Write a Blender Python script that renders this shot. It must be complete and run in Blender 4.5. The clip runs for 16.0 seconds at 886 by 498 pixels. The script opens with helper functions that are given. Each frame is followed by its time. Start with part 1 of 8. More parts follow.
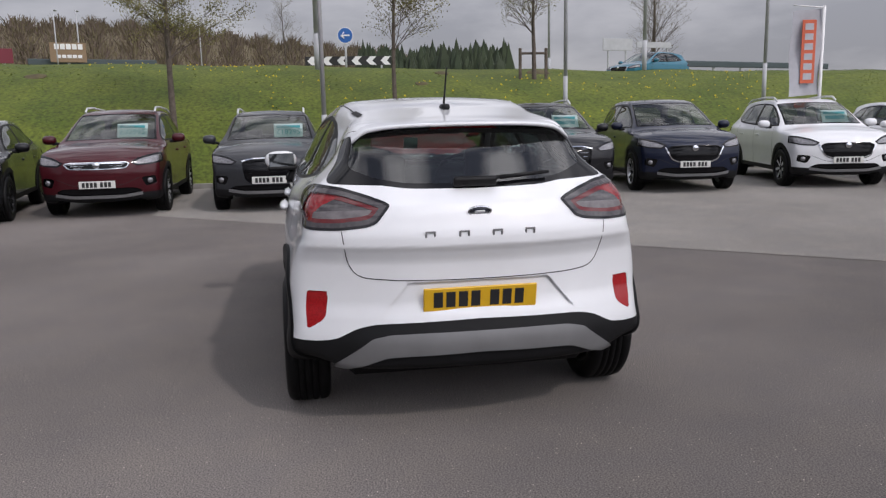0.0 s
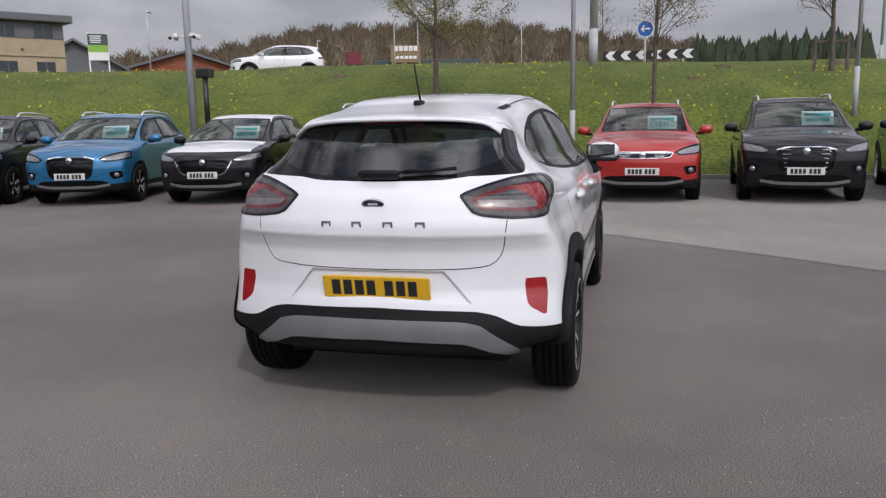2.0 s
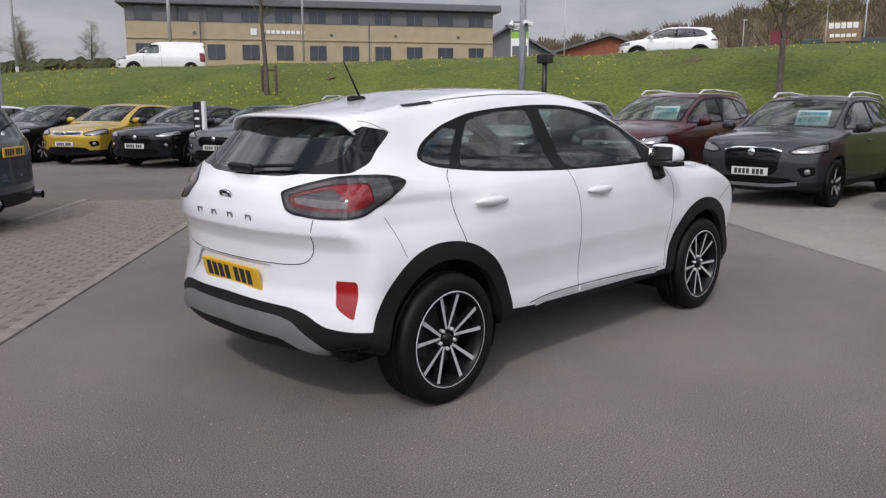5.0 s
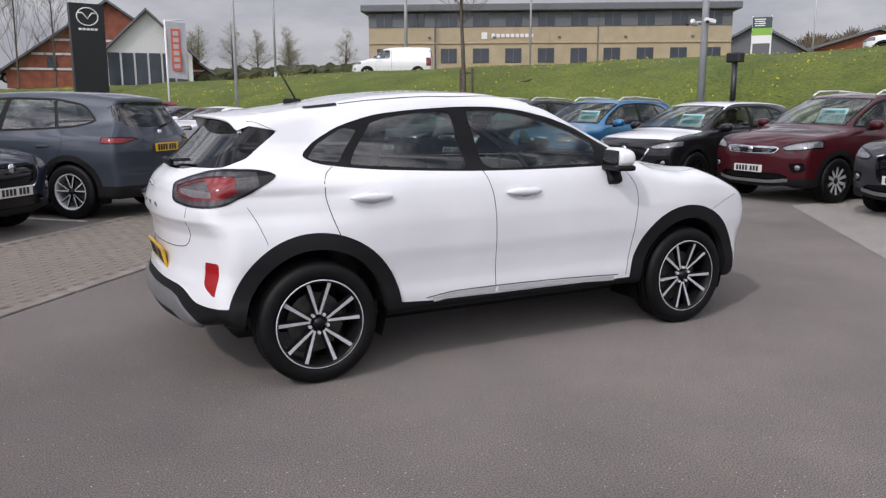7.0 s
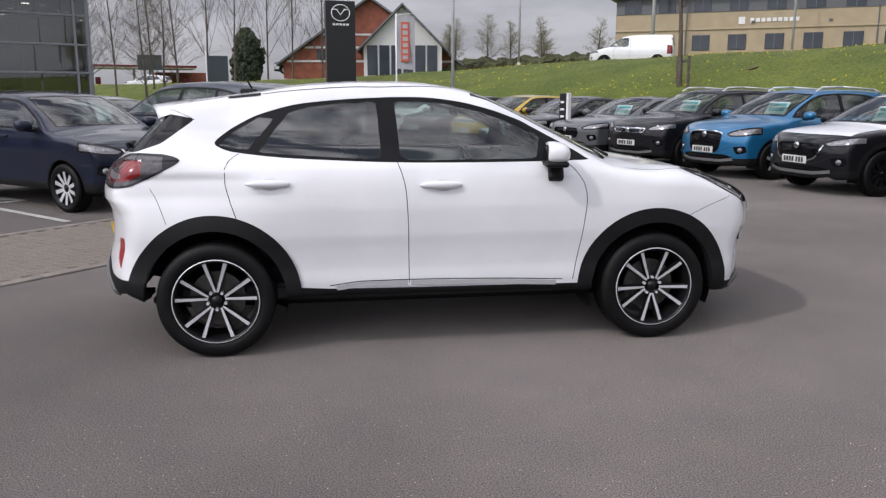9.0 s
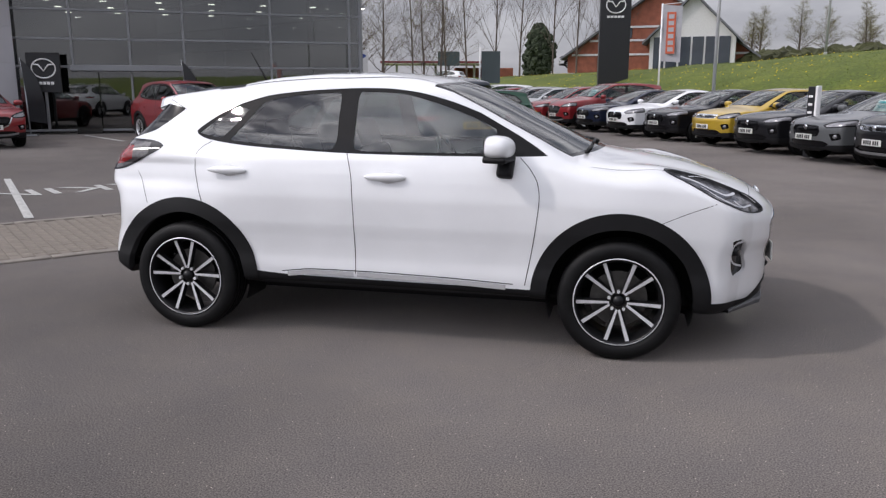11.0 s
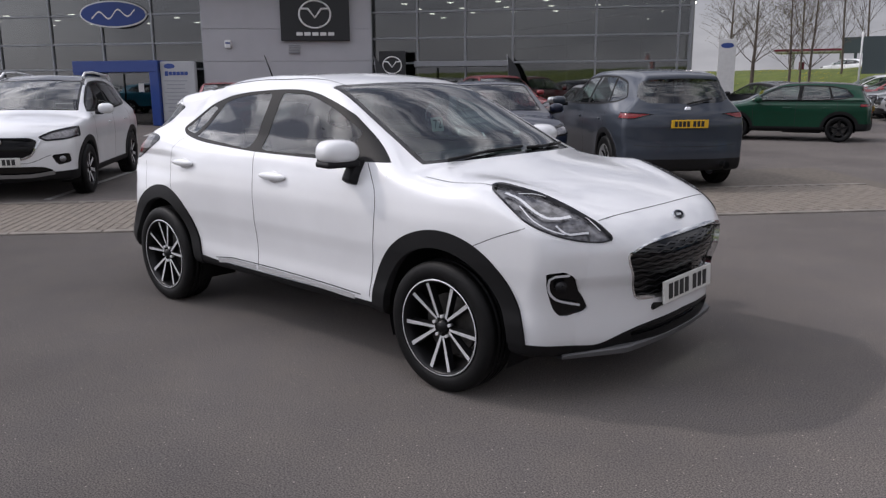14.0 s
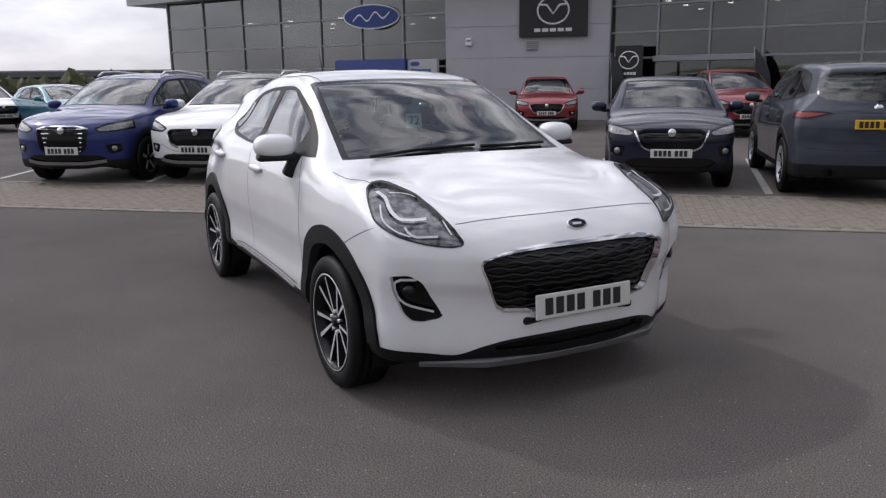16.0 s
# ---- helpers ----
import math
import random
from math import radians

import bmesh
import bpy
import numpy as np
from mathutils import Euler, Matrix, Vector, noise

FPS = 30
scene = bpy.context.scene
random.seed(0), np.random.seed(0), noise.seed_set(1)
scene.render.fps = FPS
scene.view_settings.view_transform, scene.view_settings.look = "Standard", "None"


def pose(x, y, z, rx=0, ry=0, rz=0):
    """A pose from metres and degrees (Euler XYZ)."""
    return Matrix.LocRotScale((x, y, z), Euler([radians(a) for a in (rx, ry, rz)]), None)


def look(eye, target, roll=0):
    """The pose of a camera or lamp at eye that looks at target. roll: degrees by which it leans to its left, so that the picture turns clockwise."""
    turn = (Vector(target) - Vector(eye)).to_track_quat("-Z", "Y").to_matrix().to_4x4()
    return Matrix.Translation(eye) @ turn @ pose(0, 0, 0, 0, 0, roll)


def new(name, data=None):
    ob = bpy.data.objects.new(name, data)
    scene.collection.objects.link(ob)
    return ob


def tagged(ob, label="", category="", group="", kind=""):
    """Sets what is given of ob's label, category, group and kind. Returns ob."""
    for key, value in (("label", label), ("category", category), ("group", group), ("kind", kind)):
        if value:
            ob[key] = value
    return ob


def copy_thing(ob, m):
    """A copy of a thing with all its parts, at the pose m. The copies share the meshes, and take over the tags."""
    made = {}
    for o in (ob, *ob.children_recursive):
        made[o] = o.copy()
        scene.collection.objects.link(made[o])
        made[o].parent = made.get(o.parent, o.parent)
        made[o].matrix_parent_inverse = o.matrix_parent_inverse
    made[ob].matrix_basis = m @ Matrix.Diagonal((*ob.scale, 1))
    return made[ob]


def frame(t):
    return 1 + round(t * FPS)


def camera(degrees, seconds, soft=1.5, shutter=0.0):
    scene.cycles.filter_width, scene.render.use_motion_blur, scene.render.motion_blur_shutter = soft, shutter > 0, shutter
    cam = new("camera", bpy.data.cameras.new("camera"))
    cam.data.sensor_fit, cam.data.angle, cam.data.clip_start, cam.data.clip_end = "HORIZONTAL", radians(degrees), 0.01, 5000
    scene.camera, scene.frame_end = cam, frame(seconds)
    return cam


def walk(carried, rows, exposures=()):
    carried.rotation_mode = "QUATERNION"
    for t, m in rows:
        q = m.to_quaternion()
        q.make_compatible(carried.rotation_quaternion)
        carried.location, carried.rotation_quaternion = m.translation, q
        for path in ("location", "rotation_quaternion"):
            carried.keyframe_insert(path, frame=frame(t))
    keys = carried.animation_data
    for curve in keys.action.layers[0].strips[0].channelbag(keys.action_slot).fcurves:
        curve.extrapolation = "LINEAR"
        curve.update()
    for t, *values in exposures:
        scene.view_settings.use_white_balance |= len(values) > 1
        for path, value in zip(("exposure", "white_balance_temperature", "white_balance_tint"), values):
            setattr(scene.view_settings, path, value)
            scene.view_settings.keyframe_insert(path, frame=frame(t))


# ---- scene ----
cam = camera(58.8, 16.0, 1.3)
PATH = [
    (0, (-5.343, 0.749, 1.455), (-3.400, 0.414, 1.118), -1.22),
    (0.5, (-5.410, 0.272, 1.437), (-3.443, 0.139, 1.097), -1.20),
    (1, (-5.420, -0.209, 1.417), (-3.451, -0.132, 1.078), -1.31),
    (1.5, (-5.420, -0.712, 1.418), (-3.468, -0.429, 1.083), -1.29),
    (2, (-5.368, -1.166, 1.420), (-3.454, -0.692, 1.088), -1.04),
    (2.5, (-5.218, -1.605, 1.422), (-3.359, -0.948, 1.088), -0.68),
    (3, (-5.076, -2.035, 1.417), (-3.283, -1.218, 1.075), -0.43),
    (3.5, (-4.870, -2.411, 1.419), (-3.162, -1.430, 1.073), -0.19),
    (4, (-4.587, -2.768, 1.441), (-2.972, -1.644, 1.086), -0.02),
    (6.5, (-2.947, -4.447, 1.478), (-1.915, -2.772, 1.118), -0.18),
    (7, (-2.581, -4.742, 1.470), (-1.670, -2.999, 1.110), -0.05),
    (7.5, (-2.158, -4.956, 1.448), (-1.383, -3.148, 1.084), 0.07),
    (8, (-1.694, -5.141, 1.451), (-1.069, -3.278, 1.081), 0.15),
    (8.5, (-1.189, -5.271, 1.466), (-0.729, -3.362, 1.086), 0.11),
    (9, (-0.675, -5.301, 1.477), (-0.381, -3.360, 1.091), 0.13),
    (9.5, (-0.165, -5.366, 1.475), (-0.048, -3.408, 1.085), 0.06),
    (10, (0.313, -5.291, 1.460), (0.232, -3.332, 1.063), 0.03),
    (12.5, (2.680, -4.534, 1.466), (1.778, -2.795, 1.063), -0.09),
    (13, (3.047, -4.232, 1.478), (2.010, -2.571, 1.070), -0.28),
    (13.5, (3.418, -3.934, 1.492), (2.250, -2.364, 1.080), -0.27),
    (14, (3.752, -3.598, 1.508), (2.449, -2.139, 1.089), -0.31),
    (14.5, (4.096, -3.265, 1.498), (2.673, -1.925, 1.076), -0.11),
    (15, (4.381, -2.887, 1.486), (2.836, -1.692, 1.059), -0.62),
    (15.5, (4.606, -2.494, 1.494), (2.962, -1.439, 1.067), -0.57),
    (16, (4.830, -2.125, 1.494), (3.102, -1.210, 1.071), -0.68),
]
walk(cam, [(t, look(eye, target, roll)) for t, eye, target, roll in PATH],
     [(t, e, 6550, 15) for t, e in ((0, -0.64), (4, -0.62), (6.5, -0.44), (8, -0.4), (10, -0.4), (12.5, -0.45), (14.5, -0.58), (16, -0.6))])

# ---- light ----
SUN_TO = Vector((-1.0, -0.57, 1.02)).normalized()
sun_az = math.atan2(SUN_TO.x, SUN_TO.y)
sun_el = math.asin(SUN_TO.z)
world = bpy.data.worlds.new("cloudy_sky")
scene.world = world
world.use_nodes = True
wn = world.node_tree
wn.nodes.clear()
w_out = wn.nodes.new("ShaderNodeOutputWorld")
w_bg = wn.nodes.new("ShaderNodeBackground")
w_sky = wn.nodes.new("ShaderNodeTexSky")
w_sky.sky_type = "NISHITA"
w_sky.sun_disc = False
w_sky.sun_elevation = sun_el
w_sky.sun_rotation = sun_az
w_co = wn.nodes.new("ShaderNodeTexCoord")
w_map = wn.nodes.new("ShaderNodeMapping")
w_map.inputs["Scale"].default_value = (1.0, 1.0, 3.2)
w_noise = wn.nodes.new("ShaderNodeTexNoise")
w_noise.inputs["Scale"].default_value = 4.2
w_noise.inputs["Detail"].default_value = 8
w_noise.inputs["Roughness"].default_value = 0.55
w_ramp = wn.nodes.new("ShaderNodeValToRGB")
w_ramp.color_ramp.elements[0].position = 0.41
w_ramp.color_ramp.elements[0].color = (1.7, 1.9, 2.45, 1)
w_ramp.color_ramp.elements[1].position = 0.62
w_ramp.color_ramp.elements[1].color = (11.5, 11.7, 12.1, 1)
w_even = wn.nodes.new("ShaderNodeMix")
w_even.data_type = "RGBA"
w_even.inputs[6].default_value = (6.5, 6.7, 7.3, 1)
w_sep0 = wn.nodes.new("ShaderNodeSeparateXYZ")
w_low = wn.nodes.new("ShaderNodeMapRange")
w_low.inputs["From Min"].default_value, w_low.inputs["From Max"].default_value = 0.13, 0.30
w_low.inputs["To Min"].default_value, w_low.inputs["To Max"].default_value = 0.24, 1.0
w_mix = wn.nodes.new("ShaderNodeMix")
w_mix.data_type = "RGBA"
w_mix.inputs[0].default_value = 0.9
wn.links.new(w_co.outputs["Generated"], w_map.inputs["Vector"])
wn.links.new(w_map.outputs["Vector"], w_noise.inputs["Vector"])
wn.links.new(w_noise.outputs["Fac"], w_ramp.inputs["Fac"])
wn.links.new(w_sky.outputs["Color"], w_mix.inputs[6])
wn.links.new(w_co.outputs["Generated"], w_sep0.inputs["Vector"])
wn.links.new(w_sep0.outputs["Z"], w_low.inputs["Value"])
wn.links.new(w_low.outputs["Result"], w_even.inputs[0])
wn.links.new(w_ramp.outputs["Color"], w_even.inputs[7])
wn.links.new(w_even.outputs[2], w_mix.inputs[7])
# brighter overhead and towards the veiled sun
w_sep = wn.nodes.new("ShaderNodeSeparateXYZ")
wn.links.new(w_co.outputs["Generated"], w_sep.inputs["Vector"])
w_up = wn.nodes.new("ShaderNodeMapRange")
w_up.inputs["From Min"].default_value, w_up.inputs["From Max"].default_value = 0.06, 0.7
w_up.inputs["To Min"].default_value, w_up.inputs["To Max"].default_value = 0.090, 0.180
wn.links.new(w_sep.outputs["Z"], w_up.inputs["Value"])
w_dot = wn.nodes.new("ShaderNodeVectorMath")
w_dot.operation = "DOT_PRODUCT"
w_dot.inputs[1].default_value = SUN_TO
wn.links.new(w_co.outputs["Generated"], w_dot.inputs[0])
w_glow = wn.nodes.new("ShaderNodeMapRange")
w_glow.inputs["From Min"].default_value, w_glow.inputs["From Max"].default_value = 0.35, 1.0
w_glow.inputs["To Min"].default_value, w_glow.inputs["To Max"].default_value = 0.0, 0.22
wn.links.new(w_dot.outputs["Value"], w_glow.inputs["Value"])
w_add = wn.nodes.new("ShaderNodeMath")
w_add.operation = "ADD"
wn.links.new(w_up.outputs["Result"], w_add.inputs[0])
wn.links.new(w_glow.outputs["Result"], w_add.inputs[1])
wn.links.new(w_mix.outputs[2], w_bg.inputs["Color"])
wn.links.new(w_add.outputs["Value"], w_bg.inputs["Strength"])
wn.links.new(w_bg.outputs["Background"], w_out.inputs["Surface"])
sun_lamp = bpy.data.lights.new("sun", "SUN")
sun_lamp.energy, sun_lamp.angle, sun_lamp.color = 1.78, radians(2.2), (1.0, 0.96, 0.91)
sun_ob = new("sun", sun_lamp)
sun_ob.matrix_world = look(SUN_TO * 50, (0, 0, 0))

# ---- materials ----
def mat(name, color, rough=0.5, metal=0.0, coat=0.0, vary=0.0, scale=6.0, bump=0.0, bscale=60.0, color2=None,
        spec=0.5, per_object=0.0, emit=0.0, coords="Object", coat_ior=1.5, fine=0.0, dull=0.0):
    m = bpy.data.materials.new(name)
    m.use_nodes = True
    nt = m.node_tree
    b = nt.nodes["Principled BSDF"]
    c4 = (*color, 1)
    b.inputs["Base Color"].default_value = c4
    b.inputs["Roughness"].default_value = rough
    b.inputs["Metallic"].default_value = metal
    b.inputs["Coat Weight"].default_value = coat
    b.inputs["Coat Roughness"].default_value = 0.03
    b.inputs["Specular IOR Level"].default_value = spec
    b.inputs["Coat IOR"].default_value = coat_ior
    b.inputs["Diffuse Roughness"].default_value = dull
    if emit:
        b.inputs["Emission Color"].default_value = c4
        b.inputs["Emission Strength"].default_value = emit
    co = nt.nodes.new("ShaderNodeTexCoord")
    src = None
    if vary or color2:
        n = nt.nodes.new("ShaderNodeTexNoise")
        n.inputs["Scale"].default_value = scale
        n.inputs["Detail"].default_value = 5
        nt.links.new(co.outputs[coords], n.inputs["Vector"])
        r = nt.nodes.new("ShaderNodeValToRGB")
        d = color2 or tuple(v * (1 - vary) for v in color)
        r.color_ramp.elements[0].position, r.color_ramp.elements[1].position = 0.35, 0.65
        r.color_ramp.elements[0].color, r.color_ramp.elements[1].color = (*d, 1), c4
        nt.links.new(n.outputs["Fac"], r.inputs["Fac"])
        src = r.outputs["Color"]
    if fine:
        n2 = nt.nodes.new("ShaderNodeTexNoise")
        n2.inputs["Scale"].default_value = bscale
        n2.inputs["Detail"].default_value = 2
        nt.links.new(co.outputs[coords], n2.inputs["Vector"])
        h = nt.nodes.new("ShaderNodeMapRange")
        h.inputs["From Min"].default_value, h.inputs["From Max"].default_value = 0.3, 0.7
        h.inputs["To Min"].default_value, h.inputs["To Max"].default_value = 1 - fine, 1 + fine
        nt.links.new(n2.outputs["Fac"], h.inputs["Value"])
        mx = nt.nodes.new("ShaderNodeMix")
        mx.data_type, mx.blend_type = "RGBA", "MULTIPLY"
        mx.inputs[0].default_value = 1.0
        if src:
            nt.links.new(src, mx.inputs[6])
        else:
            mx.inputs[6].default_value = c4
        nt.links.new(h.outputs["Result"], mx.inputs[7])
        src = mx.outputs[2]
    if per_object:
        oi = nt.nodes.new("ShaderNodeObjectInfo")
        h2 = nt.nodes.new("ShaderNodeMapRange")
        h2.inputs["To Min"].default_value, h2.inputs["To Max"].default_value = 1 - per_object, 1 + per_object
        nt.links.new(oi.outputs["Random"], h2.inputs["Value"])
        mx2 = nt.nodes.new("ShaderNodeMix")
        mx2.data_type, mx2.blend_type = "RGBA", "MULTIPLY"
        mx2.inputs[0].default_value = 1.0
        if src:
            nt.links.new(src, mx2.inputs[6])
        else:
            mx2.inputs[6].default_value = c4
        nt.links.new(h2.outputs["Result"], mx2.inputs[7])
        src = mx2.outputs[2]
    if src:
        nt.links.new(src, b.inputs["Base Color"])
    if bump:
        n3 = nt.nodes.new("ShaderNodeTexNoise")
        n3.inputs["Scale"].default_value = bscale
        n3.inputs["Detail"].default_value = 4
        nt.links.new(co.outputs[coords], n3.inputs["Vector"])
        bp = nt.nodes.new("ShaderNodeBump")
        bp.inputs["Strength"].default_value = bump
        bp.inputs["Distance"].default_value = 0.01
        nt.links.new(n3.outputs["Fac"], bp.inputs["Height"])
        nt.links.new(bp.outputs["Normal"], b.inputs["Normal"])
    return m


def glass_mat(name, tint, gloss=1.0, floor_gloss=0.085, power=4.6):
    m = bpy.data.materials.new(name)
    m.use_nodes = True
    nt = m.node_tree
    nt.nodes.clear()
    o = nt.nodes.new("ShaderNodeOutputMaterial")
    tr = nt.nodes.new("ShaderNodeBsdfTransparent")
    tr.inputs["Color"].default_value = (*tint, 1)
    gl = nt.nodes.new("ShaderNodeBsdfGlossy")
    gl.inputs["Roughness"].default_value = 0.02
    gl.inputs["Color"].default_value = (gloss, gloss, gloss, 1)
    lw = nt.nodes.new("ShaderNodeLayerWeight")
    pw = nt.nodes.new("ShaderNodeMath")
    pw.operation = "POWER"
    pw.inputs[1].default_value = power
    fr = nt.nodes.new("ShaderNodeMapRange")
    fr.inputs["To Min"].default_value, fr.inputs["To Max"].default_value = floor_gloss, 0.85
    nt.links.new(lw.outputs["Facing"], pw.inputs[0])
    nt.links.new(pw.outputs["Value"], fr.inputs["Value"])
    mx = nt.nodes.new("ShaderNodeMixShader")
    nt.links.new(fr.outputs["Result"], mx.inputs[0])
    nt.links.new(tr.outputs["BSDF"], mx.inputs[1])
    nt.links.new(gl.outputs["BSDF"], mx.inputs[2])
    nt.links.new(mx.outputs["Shader"], o.inputs["Surface"])
    return m


def paint(name, color, metal=0.0, rough=0.35):
    deep = max(color) < 0.2
    return mat(name, color, rough=rough, metal=metal * (0.5 if deep else 1.0), coat=1.0, vary=0.05, scale=3.0, spec=0.12 if deep else 0.5, coat_ior=1.38 if deep else 1.5)


M = {}
M["white"] = paint("white_paint", (0.775, 0.785, 0.805))
M["maroon"] = paint("maroon_paint", (0.060, 0.008, 0.012), 0.3)
M["black_paint"] = paint("black_paint", (0.009, 0.009, 0.011), 0.2)
M["navy"] = paint("navy_paint", (0.010, 0.014, 0.032), 0.3)
M["grey_metal"] = paint("grey_metallic_paint", (0.038, 0.040, 0.045), 0.5)
M["steel_blue"] = paint("steel_blue_paint", (0.048, 0.057, 0.074), 0.5)
M["red"] = paint("red_paint", (0.42, 0.022, 0.018), 0.2)
M["dark_red"] = paint("dark_red_paint", (0.23, 0.012, 0.016), 0.3)
M["blue"] = paint("bright_blue_paint", (0.012, 0.16, 0.34), 0.4)
M["deep_blue"] = paint("deep_blue_paint", (0.014, 0.025, 0.13), 0.3)
M["cyan"] = paint("turquoise_paint", (0.006, 0.15, 0.23), 0.3)
M["yellow"] = paint("gold_yellow_paint", (0.50, 0.33, 0.03), 0.3)
M["silver"] = paint("silver_paint", (0.48, 0.49, 0.50), 0.7)
M["mid_grey"] = paint("mid_grey_paint", (0.12, 0.125, 0.13), 0.5)
M["green"] = paint("racing_green_paint", (0.004, 0.045, 0.024), 0.2)
M["plastic"] = mat("black_plastic", (0.0085, 0.0085, 0.0095), rough=0.55, spec=0.25, bump=0.08, bscale=350, vary=0.2, scale=8)
M["gloss_black"] = mat("gloss_black", (0.005, 0.005, 0.006), rough=0.12, spec=0.3)
M["gap"] = mat("panel_gap", (0.015, 0.015, 0.016), rough=0.8)
M["glass"] = glass_mat("car_glass", (0.55, 0.64, 0.605), 1.0, 0.07, 4.0)
M["privacy"] = glass_mat("tinted_car_glass", (0.27, 0.335, 0.315), 1.0, 0.075, 4.0)
M["dark_glass"] = glass_mat("dark_rear_glass", (0.22, 0.24, 0.24))
M["lens"] = glass_mat("lamp_glass", (0.9, 0.9, 0.92))
M["smoke"] = mat("smoked_lamp", (0.010, 0.010, 0.012), rough=0.10, spec=0.35)
M["lamp_red"] = mat("red_lens", (0.24, 0.010, 0.012), rough=0.15, coat=0.4, vary=0.3, scale=60)
M["lamp_bright"] = mat("bright_red_reflector", (0.36, 0.010, 0.012), rough=0.2, coat=0.4, vary=0.25, scale=120)
M["lamp_clear"] = mat("clear_lens", (0.26, 0.255, 0.27), rough=0.15, metal=0.3, coat=1.0, vary=0.45, scale=35)
M["chrome"] = mat("chrome", (0.72, 0.73, 0.75), rough=0.08, metal=1.0)
M["alu"] = mat("machined_alloy", (0.74, 0.75, 0.77), rough=0.35, metal=0.45, vary=0.1, scale=30)
M["silver_trim"] = mat("silver_plastic", (0.22, 0.22, 0.225), rough=0.42, metal=0.35, vary=0.1)
M["tyre"] = mat("tyre_rubber", (0.006, 0.006, 0.0065), rough=0.55, spec=0.22, vary=0.35, scale=14, bump=0.15, bscale=180)
M["rim_dark"] = mat("dark_rim", (0.010, 0.010, 0.011), rough=0.3, metal=0.2, spec=0.3)
M["iron"] = mat("brake_iron", (0.12, 0.115, 0.11), rough=0.45, metal=0.8, vary=0.3, scale=20)
M["cloth"] = mat("dark_cloth", (0.028, 0.028, 0.031), rough=0.9, vary=0.3, scale=12, bump=0.2, bscale=300)
M["trim_in"] = mat("interior_plastic", (0.035, 0.036, 0.04), rough=0.65, vary=0.2, scale=9)
M["headlining"] = mat("light_headlining", (0.36, 0.36, 0.35), rough=0.95, vary=0.08, scale=8)
M["plate_w"] = mat("white_plate", (0.66, 0.66, 0.63), rough=0.35, vary=0.06, scale=20)
M["plate_y"] = mat("yellow_plate", (0.72, 0.42, 0.02), rough=0.35, vary=0.06, scale=20)
M["ink"] = mat("black_ink", (0.015, 0.015, 0.016), rough=0.6)
M["card"] = mat("price_card", (0.36, 0.46, 0.45), rough=0.6, vary=0.05)
M["teal"] = mat("teal_print", (0.02, 0.22, 0.24), rough=0.6)
M["card_y"] = mat("yellow_sticker", (0.75, 0.68, 0.06), rough=0.6)
M["badge_blue"] = mat("dark_badge", (0.012, 0.016, 0.03), rough=0.2, coat=1.0)
M["lamp_inner"] = mat("smoky_inner_lamp", (0.17, 0.155, 0.16), rough=0.3, coat=0.15, vary=0.35, scale=28)
M["lamp_front"] = mat("dark_chrome_lamp_bowl", (0.20, 0.20, 0.215), rough=0.18, metal=0.4, coat=0.6, color2=(0.03, 0.03, 0.034), scale=26)
M["lamp_dark"] = mat("dark_red_lens", (0.13, 0.008, 0.010), rough=0.15, coat=0.4, vary=0.3, scale=40)
M["satin"] = mat("satin_black_trim", (0.008, 0.008, 0.009), rough=0.5, spec=0.14, vary=0.15, scale=10)
M["drl"] = mat("pale_light_guide", (0.62, 0.63, 0.66), rough=0.2, coat=0.5)
M["lamp_smoky"] = mat("smoky_lamp_lens", (0.060, 0.052, 0.056), rough=0.15, coat=0.5, vary=0.4, scale=40)
# pale half-metal: the sky's shine on the sill strip is put into the colour
M["sill_metal"] = mat("bright_sill_metal", (0.80, 0.81, 0.83), rough=0.18, metal=0.55)
M["lip_grey"] = mat("dull_grey_plastic", (0.10, 0.10, 0.105), rough=0.5, vary=0.15)
# grey tint stands in for the dark ground reflected in the door mirrors
M["mirror"] = mat("dim_mirror_glass", (0.22, 0.23, 0.235), rough=0.04, metal=1.0)
M["grille_bar"] = mat("satin_black_bars", (0.02, 0.02, 0.022), rough=0.35)
# body white made greyer, for the shade in the grip recesses
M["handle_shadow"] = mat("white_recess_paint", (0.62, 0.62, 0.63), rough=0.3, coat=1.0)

# ---- mesh helpers ----
def mesh_ob(name, verts, faces, material, parent=None, label="", smooth=False, normals=None):
    me = bpy.data.meshes.new(name)
    me.from_pydata([tuple(map(float, v)) for v in verts], [], [tuple(map(int, f)) for f in faces])
    if smooth:
        me.shade_smooth()
    if normals is not None and len(me.vertices) == len(normals):
        me.normals_split_custom_set_from_vertices([tuple(map(float, n)) for n in normals])
    me.materials.append(material)
    ob = new(name, me)
    if parent is not None:
        ob.parent = parent
    if label:
        tagged(ob, label)
    return ob


def part(name, bm, material, parent=None, label="", smooth=False):
    me = bpy.data.meshes.new(name)
    if smooth:
        for f in bm.faces:
            f.smooth = True
    bm.to_mesh(me)
    bm.free()
    me.materials.append(material)
    ob = new(name, me)
    if parent is not None:
        ob.parent = parent
    if label:
        tagged(ob, label)
    return ob


def box_bm(bm, size, at=(0, 0, 0), bevel=0.0, m=None, seg=1):
    t = bmesh.new()
    bmesh.ops.create_cube(t, size=1)
    bmesh.ops.scale(t, vec=size, verts=t.verts)
    if bevel:
        bmesh.ops.bevel(t, geom=t.edges[:], offset=min(bevel, min(size) * 0.45), segments=seg, affect="EDGES", profile=0.6)
    if m is not None:
        bmesh.ops.transform(t, matrix=m, verts=t.verts)
    bmesh.ops.translate(t, vec=at, verts=t.verts)
    add_bm(bm, t)
    return bm


